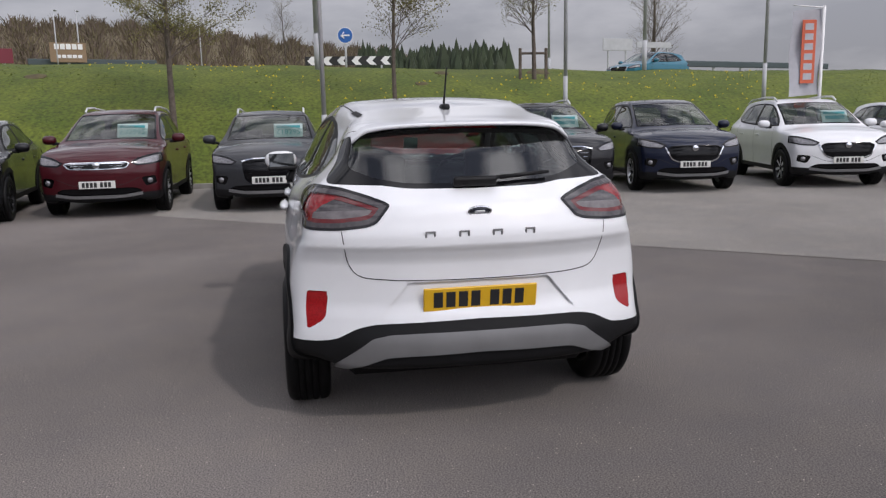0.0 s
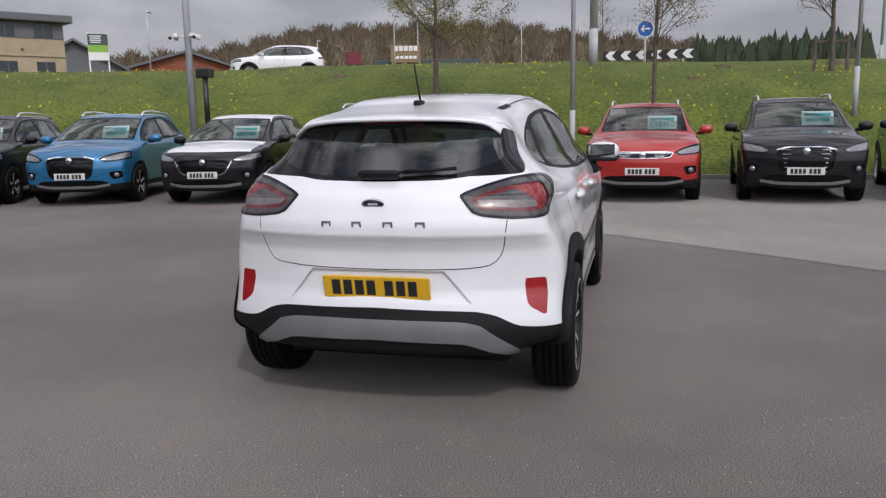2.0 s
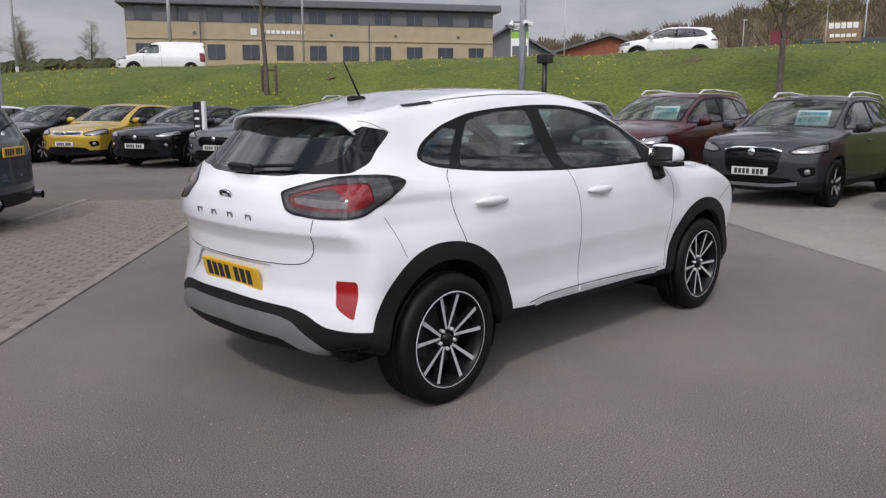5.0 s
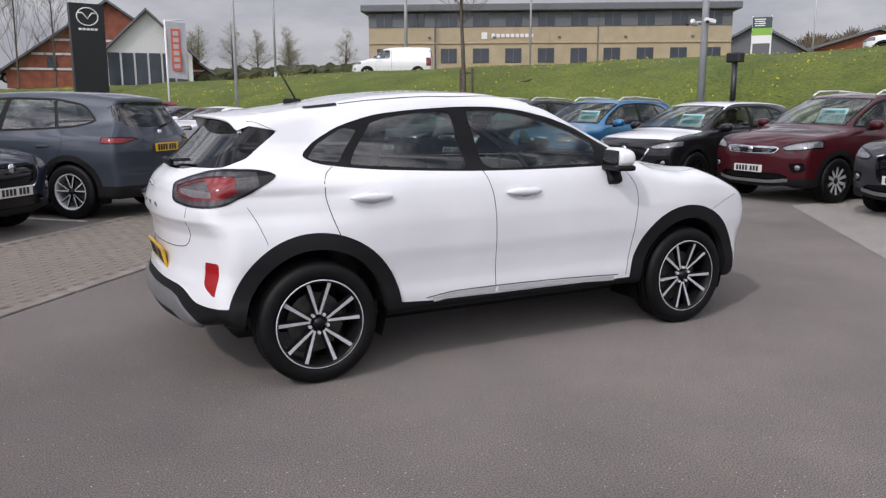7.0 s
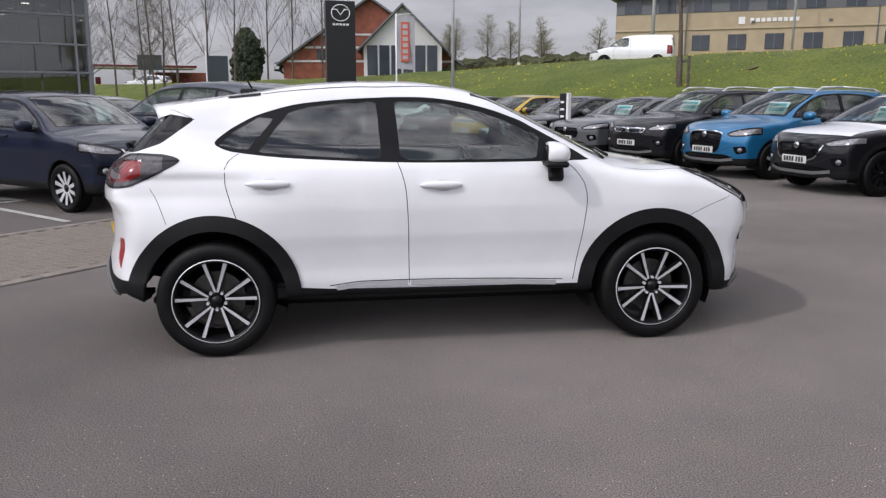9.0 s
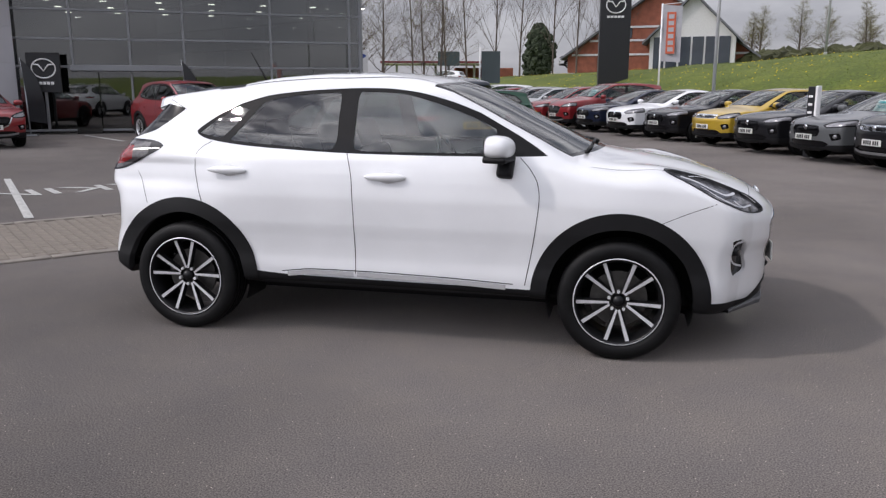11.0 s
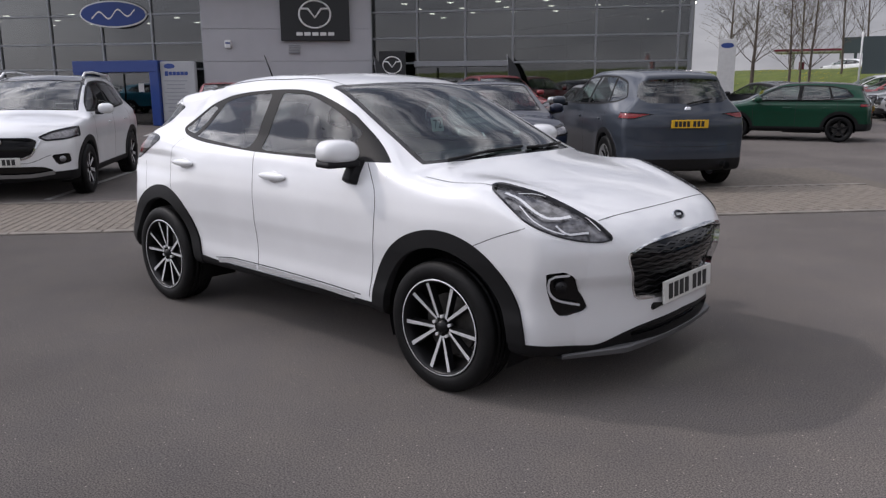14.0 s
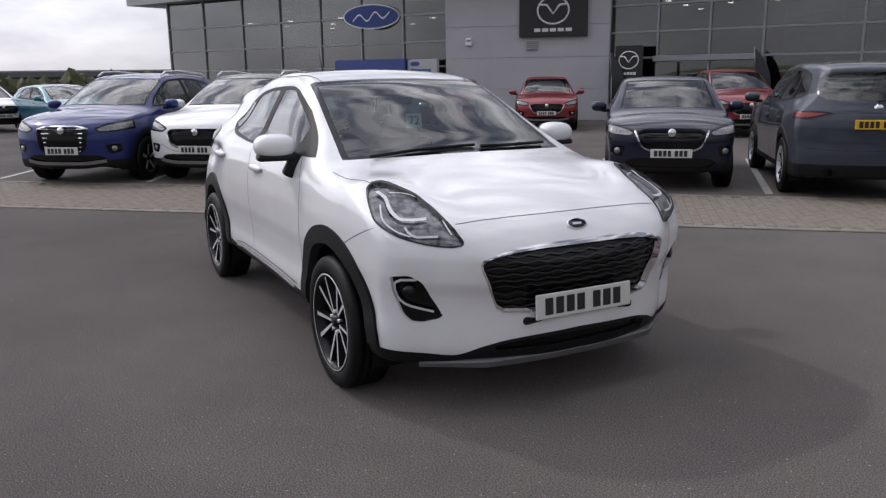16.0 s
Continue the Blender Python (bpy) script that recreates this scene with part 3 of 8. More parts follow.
def cabin(owner, x_dash, x_rear, half, belt, roof, detail=True):
    """What shows behind the windows."""
    for y in (-0.36, 0.36):
        seat(owner, x_dash - 0.72, y, belt - 0.86)
    for y in (-0.36, 0.36):
        seat(owner, x_rear + 0.62, y, belt - 0.86, True)
    bm = bmesh.new()
    box_bm(bm, (0.46, 2 * half - 0.22, 0.24), (x_dash, 0, belt - 0.14), 0.08, pose(0, 0, 0, 0, 8, 0), 3)
    box_bm(bm, (0.10, 0.26, 0.05), (x_dash - 0.2, -0.36, belt), 0.02, None, 2)
    part("dashboard", bm, M["trim_in"], owner, "dark plastic dashboard", True)
    box("cabin_floor", (x_dash - x_rear + 0.4, 2 * half - 0.16, 0.1), ((x_dash + x_rear) / 2, 0, 0.33), M["trim_in"], owner, "", 0.02)
    box("parcel_shelf", (0.5, 2 * half - 0.3, 0.03), (x_rear + 0.05, 0, belt - 0.12), M["trim_in"], owner, "", 0.01)
    bm = bmesh.new()
    c = Vector((x_dash - 0.36, -0.36, belt - 0.07))
    q = Euler((0, radians(65), 0)).to_quaternion()
    ring = [c + q @ Vector((0.18 * math.cos(a), 0.18 * math.sin(a), 0)) for a in np.linspace(0, 2 * math.pi, 24)]
    for a, b in zip(ring[:-1], ring[1:]):
        cyl_bm(bm, a, b, 0.014, seg=6, caps=False)
    for a in (0, 90, 180):
        cyl_bm(bm, c, c + q @ Vector((0.18 * math.sin(radians(a)) * 1.0, 0.18 * math.cos(radians(a)), 0)), 0.016, seg=6)
    part("steering_wheel", bm, M["trim_in"], owner, "dark steering wheel", True)
    if detail:
        m = box("interior_mirror", (0.03, 0.24, 0.065), (x_dash - 0.42, 0, roof - 0.13), M["trim_in"], owner, "dark rear-view mirror", 0.015)


def hero_car():
    car = tagged(new("parked_car"), "clean white compact crossover parked alone on tarmac", "car")
    sh = Shell(
        top=[(-2.2, 1.20), (-1.9, 1.375), (-1.66, 1.418), (-1.345, 1.460), (-1.1, 1.494), (-0.76, 1.545), (-0.41, 1.563), (-0.16, 1.561), (0.06, 1.541),
             (0.314, 1.490), (0.5, 1.418), (0.73, 1.308), (0.92, 1.218), (1.06, 1.150), (1.16, 1.112), (1.27, 1.090), (1.45, 1.060), (1.69, 1.012), (1.9, 0.948), (2.03, 0.892), (2.2, 0.76)],
        rear=[(0.15, -1.86), (0.25, -1.94), (0.35, -1.995), (0.45, -2.010), (0.55, -1.992), (0.64, -1.970), (0.72, -1.966), (0.80, -1.968), (0.86, -1.988), (0.893, -2.004), (0.92, -2.003), (1.0, -1.980), (1.06, -1.950), (1.12, -1.885),
              (1.2, -1.80), (1.3, -1.70), (1.37, -1.640), (1.42, -1.625), (1.55, -1.58)],
        nose=[(0.12, 1.87), (0.2, 2.01), (0.28, 2.105), (0.36, 2.135), (0.5, 2.142), (0.58, 2.155), (0.66, 2.184), (0.74, 2.19), (0.82, 2.168), (0.88, 2.122), (0.95, 1.99), (1.05, 1.75), (1.2, 1.3)],
        plan=[(-2.1, 0.80), (-1.9, 0.845), (-1.6, 0.868), (-1.2, 0.872), (-0.6, 0.874), (0.2, 0.874), (0.8, 0.872), (1.2, 0.868), (1.6, 0.855), (1.9, 0.83), (2.15, 0.79)],
        prof=[(0.1, -0.10), (0.22, -0.045), (0.32, -0.02), (0.42, -0.012), (0.5, -0.018), (0.6, -0.012), (0.7, 0.0), (0.82, 0.002), (0.92, -0.008), (1.0, -0.025), (1.08, -0.055), (1.14, -0.082),
              (1.3, -0.165), (1.46, -0.26), (1.6, -0.36)],
        pods=0.045, k=0.055, tuck=0.075, nose_round=0.66, nose_pow=2.7, knee=0.65, pinch=[(0.45, 0.0), (0.6, 0.018), (0.75, 0.036), (0.85, 0.060), (0.93, 0.078), (1.0, 0.078), (1.06, 0.050), (1.12, 0.022), (1.25, 0.01), (1.4, 0.0)], floor=((-2.3, 0.335), (-1.7, 0.320), (-0.9, 0.335), (0.9, 0.325), (1.5, 0.30), (1.9, 0.262), (2.3, 0.27)))
    A = (-1.294, 1.294)
    xz = lambda P: (P[:, 0], P[:, 2])
    yz = lambda P: (-P[:, 1], P[:, 2])

    def is_side(P, bias=0.0):
        s, t, f, b = sh.terms(P)
        return np.maximum(np.maximum(t, b), f) - s + bias

    circ = lambda r, dz=0.0: (lambda P: np.minimum(np.hypot(P[:, 0] - A[0], P[:, 2] - 0.336 - dz), np.hypot(P[:, 0] - A[1], P[:, 2] - 0.336 - dz)) - r)
    flat = lambda P: 0.35 + P[:, 1]
    both = lambda *fs: (lambda P: np.maximum.reduce([f(P) for f in fs]))
    spoly = lambda poly: (lambda P: np.maximum(poly_sdf(*xz(P), poly), is_side(P)))
    rpoly = lambda poly: (lambda P: np.maximum(poly_sdf(*yz(P), poly), P[:, 0] + 1.2))
    fpoly = lambda poly: (lambda P: np.maximum(poly_sdf(*yz(P), poly), 1.3 - P[:, 0]))
    grow = lambda f, d: (lambda P: f(P) + d)
    # side windows
    dlo = rounded([(-1.305, 1.20), (-1.21, 1.155), (-0.905, 1.122), (-0.31, 1.094), (0.2, 1.090), (0.706, 1.094), (1.085, 1.106), (0.915, 1.146), (0.785, 1.203), (0.558, 1.303), (0.33, 1.388),
                   (0.132, 1.438), (-0.067, 1.462), (-0.3, 1.462), (-0.59, 1.447), (-0.843, 1.42), (-1.062, 1.357), (-1.213, 1.275)], 3, 0.3)
    g_rear = rounded([(-1.045, 1.153), (-0.345, 1.108), (-0.362, 1.438), (-0.60, 1.426), (-0.78, 1.402), (-0.87, 1.374), (-0.985, 1.235)], 4, 0.10)
    g_front = rounded([(-0.236, 1.106), (0.565, 1.110), (0.60, 1.24), (0.42, 1.318), (0.228, 1.384), (0.04, 1.430), (-0.1, 1.440), (-0.255, 1.441)], 4, 0.12)
    g_quart = rounded([(-1.268, 1.192), (-1.19, 1.176), (-1.10, 1.168), (-1.03, 1.25), (-0.955, 1.338), (-1.04, 1.348), (-1.19, 1.264)], 4, 0.12)

    def screen(m):
        def f(P):
            x, y = P[:, 0], -P[:, 1]
            return np.maximum.reduce([x - (1.17 - 0.34 * y**2 - m), (0.27 - 0.22 * y**2 + m) - x, y - (0.575 + 0.14 * (x - 0.25) - m), -P[:, 2] + 1.0])
        return f

    rear_win = rounded([(-0.1, 1.124), (0.3, 1.131), (0.43, 1.148), (0.60, 1.20), (0.72, 1.26), (0.72, 1.46), (-0.1, 1.46)], 3, 0.15)
    cheek = rounded([(-1.395, 1.337), (-1.70, 1.392), (-2.0, 1.44), (-2.0, 1.13), (-1.72, 1.155), (-1.585, 1.20)], 3, 0.1)
    rear_pane = rounded([(-0.1, 1.147), (0.3, 1.154), (0.43, 1.174), (0.56, 1.222), (0.535, 1.33), (0.47, 1.386), (-0.1, 1.40)], 3, 0.2)
    not_top = lambda P: sh.terms(P)[1] - np.maximum(sh.terms(P)[0], sh.terms(P)[3])
    is_back = lambda P: np.maximum(sh.terms(P)[0], sh.terms(P)[1]) - sh.terms(P)[3]
    rw = lambda P: np.minimum(np.maximum.reduce([poly_sdf(*yz(P), rear_win), P[:, 0] + 1.45, is_back(P)]), np.maximum.reduce([poly_sdf(*xz(P), cheek), P[:, 0] + 1.38, not_top(P) - 0.01]))
    pane = lambda P: np.maximum.reduce([poly_sdf(*yz(P), rear_pane), P[:, 0] + 1.45])
    tl_rear = rounded([(0.388, 1.066), (0.415, 1.082), (0.495, 1.110), (0.60, 1.140), (0.68, 1.150), (1.0, 1.16), (1.0, 0.955), (0.70, 0.956), (0.598, 0.962), (0.494, 0.974), (0.452, 0.990), (0.418, 1.03)], 4, 0.25)
    tl_side = rounded([(-1.462, 1.113), (-1.497, 1.132), (-1.565, 1.144), (-1.68, 1.149), (-2.2, 1.16), (-2.2, 0.955), (-1.82, 0.960), (-1.734, 0.972), (-1.615, 1.025), (-1.49, 1.090)], 4, 0.25)
    tl = lambda P: np.maximum.reduce([poly_sdf(*yz(P), tl_rear), poly_sdf(*xz(P), tl_side), P[:, 0] + 1.2])

    def hl(P):
        r, z = (P[:, 0] + P[:, 1]) * 0.7071, P[:, 2]
        px, py = 653 + (r - 0.55) * 347, 327 + (1.01 - z) * 486
        o = rounded([(648, 324), (652, 315), (663, 313), (680, 316), (730, 334), (771, 360), (807, 388), (827, 414), (828, 423), (812, 428), (778, 425), (740, 412), (707, 394), (688, 380), (669, 354)], 4, 0.3)
        return np.maximum(poly_sdf(px, py, o) / 400, 1.3 - P[:, 0])

    fog = fpoly(rounded([(0.816, 0.680), (0.75, 0.685), (0.70, 0.654), (0.632, 0.540), (0.612, 0.498), (0.630, 0.478), (0.685, 0.462), (0.725, 0.467), (0.760, 0.505), (0.804, 0.625)], 4, 0.22))
    grille_poly = rounded([(-0.2, 0.806), (0.20, 0.804), (0.33, 0.795), (0.41, 0.780), (0.487, 0.752), (0.499, 0.732), (0.487, 0.695), (0.418, 0.535), (0.385, 0.514), (0.27, 0.506), (-0.2, 0.504)], 4, 0.12)
    grille = fpoly(grille_poly)
    low_front = lambda P: np.maximum.reduce([P[:, 2] - tab(-P[:, 1], [(0, 0.406), (0.25, 0.398), (0.36, 0.387), (0.46, 0.362), (0.58, 0.318), (0.70, 0.326), (0.83, 0.338), (0.95, 0.345)]), 1.3 - P[:, 0]])
    slot = fpoly(rounded([(-0.2, 0.390), (0.30, 0.384), (0.42, 0.362), (0.40, 0.318), (-0.2, 0.312)], 3, 0.12))
    sill = lambda P: np.maximum(P[:, 2] - tab(P[:, 0], [(-0.9, 0.398), (-0.6, 0.378), (0.8, 0.366)]), np.maximum(P[:, 0] - 1.0, -1.0 - P[:, 0]))
    low_rear = lambda P: np.maximum.reduce([P[:, 2] - tab(-P[:, 1], [(0, 0.551), (0.26, 0.545), (0.46, 0.538), (0.54, 0.522), (0.67, 0.466), (0.76, 0.456), (0.95, 0.455)]), P[:, 0] + 1.35])
    diff = rpoly(rounded([(-0.2, 0.498), (0.26, 0.497), (0.41, 0.492), (0.488, 0.474), (0.545, 0.431), (0.665, 0.345), (0.60, 0.338), (0.52, 0.355), (0.415, 0.396), (-0.2, 0.412)], 3, 0.15))
    refl = rpoly(rounded([(0.685, 0.680), (0.772, 0.680), (0.780, 0.60), (0.778, 0.516), (0.765, 0.511), (0.708, 0.547), (0.690, 0.57), (0.677, 0.655)], 4, 0.16))
    recess = rpoly([(-0.2, 0.724), (0.322, 0.722), (0.445, 0.575), (-0.2, 0.575)])
    regions = [
        ("well", circ(0.392), None, 0, 0, "", None),
        ("window_glass*", both(spoly(g_rear)), M["privacy"], -0.004, 0.0, "tinted rear door window", None),
        ("front_window*", both(spoly(g_front)), M["glass"], -0.004, 0.0, "clear front door window", None),
        ("quarter_window*", both(spoly(g_quart)), M["privacy"], -0.003, 0.0, "small dark quarter window", None),
        ("window_trim*", spoly(dlo), M["satin"], -0.002, 0.02, "black window surround", None),
        ("windscreen", screen(0.035), M["glass"], -0.003, 0.0, "large clear windscreen", None),
        ("windscreen_border", screen(0.0), M["gloss_black"], -0.002, 0.02, "black windscreen border", None),
        ("brake_light", rpoly([(-0.2, 1.407), (0.155, 1.405), (0.155, 1.391), (-0.2, 1.392)]), M["lamp_red"], 0.004, 0.01, "red high brake light", None),
        ("rear_window", both(pane, grow(rw, 0.012)), M["privacy"], -0.004, 0.0, "dark sloping rear window", None),
        ("rear_window_border", rw, M["gloss_black"], -0.002, 0.02, "black rear window border", None),
        ("clear_strip*", both(grow(tl, 0.050), lambda P: P[:, 2] - 1.036 + 0.10 * (P[:, 0] + 1.75), lambda P: 1.008 - P[:, 2], lambda P: P[:, 0] + 1.80), M["lamp_inner"], -0.006, 0.0, "pale lower lamp strip", None),
        ("red_core*", both(grow(tl, 0.036), lambda P: -1.805 - P[:, 0], lambda P: P[:, 0] + 1.675), M["lamp_red"], -0.006, 0.0, "red inner tail lamp", None),
        ("lamp_core*", both(grow(tl, 0.050), lambda P: P[:, 0] + 1.675), M["lamp_smoky"], -0.006, 0.0, "smoky inner tail lamp", None),
        ("lamp_ring*", both(grow(tl, 0.032), lambda P: P[:, 0] + 1.675), M["lamp_dark"], -0.003, 0.004, "dull red tail lamp ring", None),
        ("lamp_lens*", both(grow(tl, 0.011), lambda P: P[:, 0] + 1.56), M["lamp_smoky"], 0.002, 0.004, "smoky grey outer lens", None),
        ("tail_lamp*", tl, M["smoke"], 0.004, 0.02, "smoked tail lamp housing", None),
        ("lamp_bowl*", grow(hl, 0.007), M["lamp_front"], -0.012, 0.0, "mottled dark chrome lamp bowl", None),
        ("headlight*", hl, M["smoke"], 0.004, 0.02, "smoked headlight", None),
        ("fog_pocket*", fog, M["gloss_black"], -0.022, 0.0, "gloss black fog lamp pocket", None),
        ("grille_backing", grow(grille, 0.0075), M["gloss_black"], -0.035, 0.0, "dark grille backing", None),
        ("grille_frame", grille, M["chrome"], 0.003, 0.03, "thin chrome grille frame", None),
        ("lower_slot", slot, M["gloss_black"], -0.03, 0.0, "dark lower intake", None),
        ("front_cladding", both(low_front), M["plastic"], 0.004, 0.03, "black lower bumper", None),
        ("arch_trim*", both(circ(0.478), lambda P: is_side(P, -0.04), lambda P: -P[:, 0]), M["plastic"], 0.014, 0.05, "black plastic wheel arch trim", None),
        ("arch_trim*", both(circ(0.478), lambda P: is_side(P, -0.04), lambda P: P[:, 0]), M["plastic"], 0.014, 0.05, "black plastic wheel arch trim", None),
        ("sill*", both(sill, flat), M["plastic"], 0.008, 0.03, "black sill", None),
        ("skid_plate", diff, M["silver_trim"], 0.016, 0.03, "grey rear skid plate", None),
        ("reflector*", refl, M["lamp_bright"], -0.004, 0.0, "red rear reflector", None),
        ("rear_cladding", low_rear, M["plastic"], 0.002, 0.03, "black lower bumper", None),
        ("plate_recess", recess, M["white"], -0.014, 0.0, "", None),
    ]
    made = shell_parts(sh, (230, 84, 56), regions, car, M["white"])
    made[("body", 0)]["label"] = "glossy white painted body"
    ribbons(sh, car, [
        ("s", [(-1.15, 1.145), (-1.20, 1.11), (-1.222, 1.06), (-1.222, 1.0), (-1.205, 0.92), (-1.142, 0.74), (-1.13, 0.71)], True),
        ("s", [(-0.265, 1.11), (-0.235, 1.03), (-0.216, 0.94), (-0.204, 0.7), (-0.2, 0.40)], True),
        ("s", [(0.74, 1.09), (0.80, 1.03), (0.845, 0.95), (0.855, 0.88), (0.84, 0.72), (0.785, 0.39)], True),
        ("r", [(-0.40, 0.733), (-0.2, 0.729), (0.0, 0.728), (0.2, 0.729), (0.40, 0.733), (0.518, 0.746), (0.556, 0.768), (0.585, 0.82), (0.599, 0.90), (0.606, 0.957)], False),
        ("r", [(-0.38, 0.733), (-0.518, 0.746), (-0.556, 0.768), (-0.585, 0.82), (-0.599, 0.90), (-0.606, 0.957)], False),
        ("f", [(-0.545, 0.891), (-0.43, 0.900), (-0.2, 0.906), (0.0, 0.907), (0.2, 0.906), (0.43, 0.900), (0.545, 0.891)], False),
        ("t", [(1.66, 0.70), (1.5, 0.735), (1.3, 0.765), (1.12, 0.775)], True),
    ], M["gap"])
    ribbons(sh, car, [("s", [(-1.63, 0.96), (-1.595, 0.90), (-1.57, 0.84), (-1.545, 0.77)], True), ("s", [(1.50, 0.765), (1.62, 0.818), (1.77, 0.874)], True),
                      ("t", [(-1.56, 0.0), (-1.60, 0.30), (-1.57, 0.47), (-1.48, 0.545), (-1.40, 0.57)], True)], M["gap"], width=0.003)
    ribbons(sh, car, [("t", [(-1.02, 0.478), (-0.7, 0.500), (-0.3, 0.508), (0.0, 0.505), (0.24, 0.495)], True)], M["gap"], "roof_seam", 0.007)
    ribbons(sh, car, [("s", [(-0.62, 0.385), (-0.45, 0.402), (-0.21, 0.402)], True), ("s", [(-0.19, 0.402), (0.3, 0.392), (0.68, 0.376)], True)], M["sill_metal"], "sill_strip", 0.028, 0.012, "sill strip with sky shine in its colour")
    ribbons(sh, car, [("s", [(-0.66, 0.398), (-0.45, 0.419), (-0.2, 0.420), (0.3, 0.411), (0.72, 0.394)], True)], M["gap"], "sill_gap", 0.005, 0.003)
    ribbons(sh, car, [("t", [(-1.22, 0.455), (-1.03, 0.478)], True)], M["plastic"], "rail_cover", 0.03, 0.003, "dark roof rail cover")
    # lower lip and rear spoiler
    V, F = [], []
    ys = np.linspace(-0.69, 0.69, 41)
    for y in ys:
        x = 2.112 - 0.20 * min(abs(y), 0.46) ** 2 - 0.85 * max(0, abs(y) - 0.46)
        z = 0.288 - 0.10 * max(0, abs(y) - 0.46)
        th = 0.017 - 0.03 * max(0, abs(y) - 0.46)
        V += [(x - 0.10, y, z + th), (x + 0.004, y, z + th), (x + 0.012, y, z + th * 0.5), (x + 0.006, y, z - th), (x - 0.10, y, z - th)]
    for i in range(40):
        for j in range(4):
            F.append((5 * i + j, 5 * i + 5 + j, 5 * i + 6 + j, 5 * i + 1 + j))
    mesh_ob("front_lip", V, F, M["lip_grey"], car, "grey front skid lip")
    V, F = [], []
    ys = np.linspace(-0.53, 0.53, 41)

    def roof_z(x, y):
        lo, hi = 0.9, 1.7
        for _ in range(24):
            mid = (lo + hi) / 2
            lo, hi = (mid, hi) if float(sh.F(np.array((x, -abs(y), mid)))) < 0 else (lo, mid)
        return lo

    for y in ys:
        back = -1.712 + 0.42 * abs(y) ** 2.2
        za, zb = roof_z(-1.45, y), roof_z(-1.55, y)
        drop = min((za - zb) / 0.10, 0.30)
        zc = zb - drop * (-1.55 - back)
        V += [(-1.45, y, za + 0.0015), (-1.55, y, zb + 0.003), (back + 0.03, y, zc + drop * 0.03 + 0.003), (back, y, zc), (back + 0.008, y, zc - 0.012), (-1.56, y, zb - 0.03)]
    for i in range(40):
        for j in range(5):
            F.append((6 * i + j, 6 * i + 6 + j, 6 * i + 7 + j, 6 * i + 1 + j)[::-1])
    mesh_ob("roof_spoiler", V, F, M["white"], car, "white roof spoiler", True)
    box("underside", (3.4, 1.2, 0.10), (0, 0, 0.27), M["plastic"], car, "", 0.04)
    for x in A:
        well(car, x, 0.40, 0.86, 0.30, 1.12 if x > 0 else 0.94)
        for s in (-1, 1):
            wh = wheel(car, (x, s * 0.782, 0.331), s, radius=0.331, rim=0.240)
            if x > 0:
                wh.matrix_basis = wh.matrix_basis @ pose(0, 0, 0, 0, 36, 0)
    cabin(car, 0.62, -1.42, 0.80, 1.08, 1.50)
    lining = [(x, y, z - 0.035 - 0.09 * y * y) for x, z in ((-1.45, 1.40), (-1.0, 1.49), (-0.4, 1.53), (0.1, 1.50)) for y in (-0.52, -0.26, 0, 0.26, 0.52)]
    mesh_ob("headlining", lining, [(i * 5 + j, i * 5 + j + 1, i * 5 + j + 6, i * 5 + j + 5) for i in range(3) for j in range(4)], M["headlining"], car, "pale headlining", True)
    # door handles
    for x, z in ((-0.985, 0.988), (-0.015, 0.970)):
        for s in (-1, 1):
            bm = bmesh.new()
            bmesh.ops.create_uvsphere(bm, u_segments=28, v_segments=14, radius=1)
            for v in bm.verts:
                v.co = Vector((math.copysign(abs(v.co.x) ** 0.85, v.co.x) * 0.124, v.co.y * 0.024, v.co.z * 0.0235 * (1 + 0.15 * v.co.x)))
            h = part("door_handle", bm, M["white"], car, "white door handle", True)
            h.matrix_basis = pose(x, s * 0.872, z, s * 6, 0, 0)
            # greyer disc paints the shade of the recess behind the handle
            bm = bmesh.new()
            cyl_bm(bm, (0, 0, 0), (0, s * 0.004, 0), 0.036, 0.034, 24)
            d = part("handle_recess", bm, M["handle_shadow"], h, "disc in the painted shade of the grip recess", True)
            d.matrix_basis = pose(0.015, s * -0.004, 0.0) @ Matrix.Diagonal((1.5, 1, 0.95, 1))
    # mirrors
    for s in (-1, 1):
        bm = bmesh.new()
        bmesh.ops.create_uvsphere(bm, u_segments=28, v_segments=18, radius=1)
        for v in bm.verts:
            v.co = Vector((math.copysign(abs(v.co.x) ** 0.75, v.co.x) * 0.080, math.copysign(abs(v.co.y) ** 0.7, v.co.y) * 0.115, math.copysign(abs(v.co.z) ** 0.8, v.co.z) * (0.066 if v.co.z > 0 else 0.058)))
            v.co.z -= 0.10 * v.co.x * (v.co.z > 0)
            if v.co.x < -0.05:
                v.co.x = -0.05 + (v.co.x + 0.05) * 0.25
        mi = part("door_mirror", bm, M["white"], car, "white door mirror with black foot", True)
        mi.matrix_basis = pose(0.64, s * 0.925, 1.148, 0, 0, s * 8)
        bm = bmesh.new()
        box_bm(bm, (0.13, 0.20, 0.034), (0.0, 0.0, -0.058), 0.016, None, 2)
        box_bm(bm, (0.09, 0.06, 0.14), (0.015, -s * 0.085, -0.10), 0.02, pose(0, 0, 0, s * 28, 0, 0), 2)
        part("mirror_foot", bm, M["plastic"], mi, "black mirror foot", True)
        bm = box_bm(bmesh.new(), (0.004, 0.18, 0.10), (-0.058, 0, 0.0), 0.001)
        part("mirror_glass", bm, M["mirror"], mi, "mirror glass")
    # aerial
    bm = bmesh.new()
    box_bm(bm, (0.11, 0.045, 0.035), (0, 0, 0.012), 0.016, None, 2)
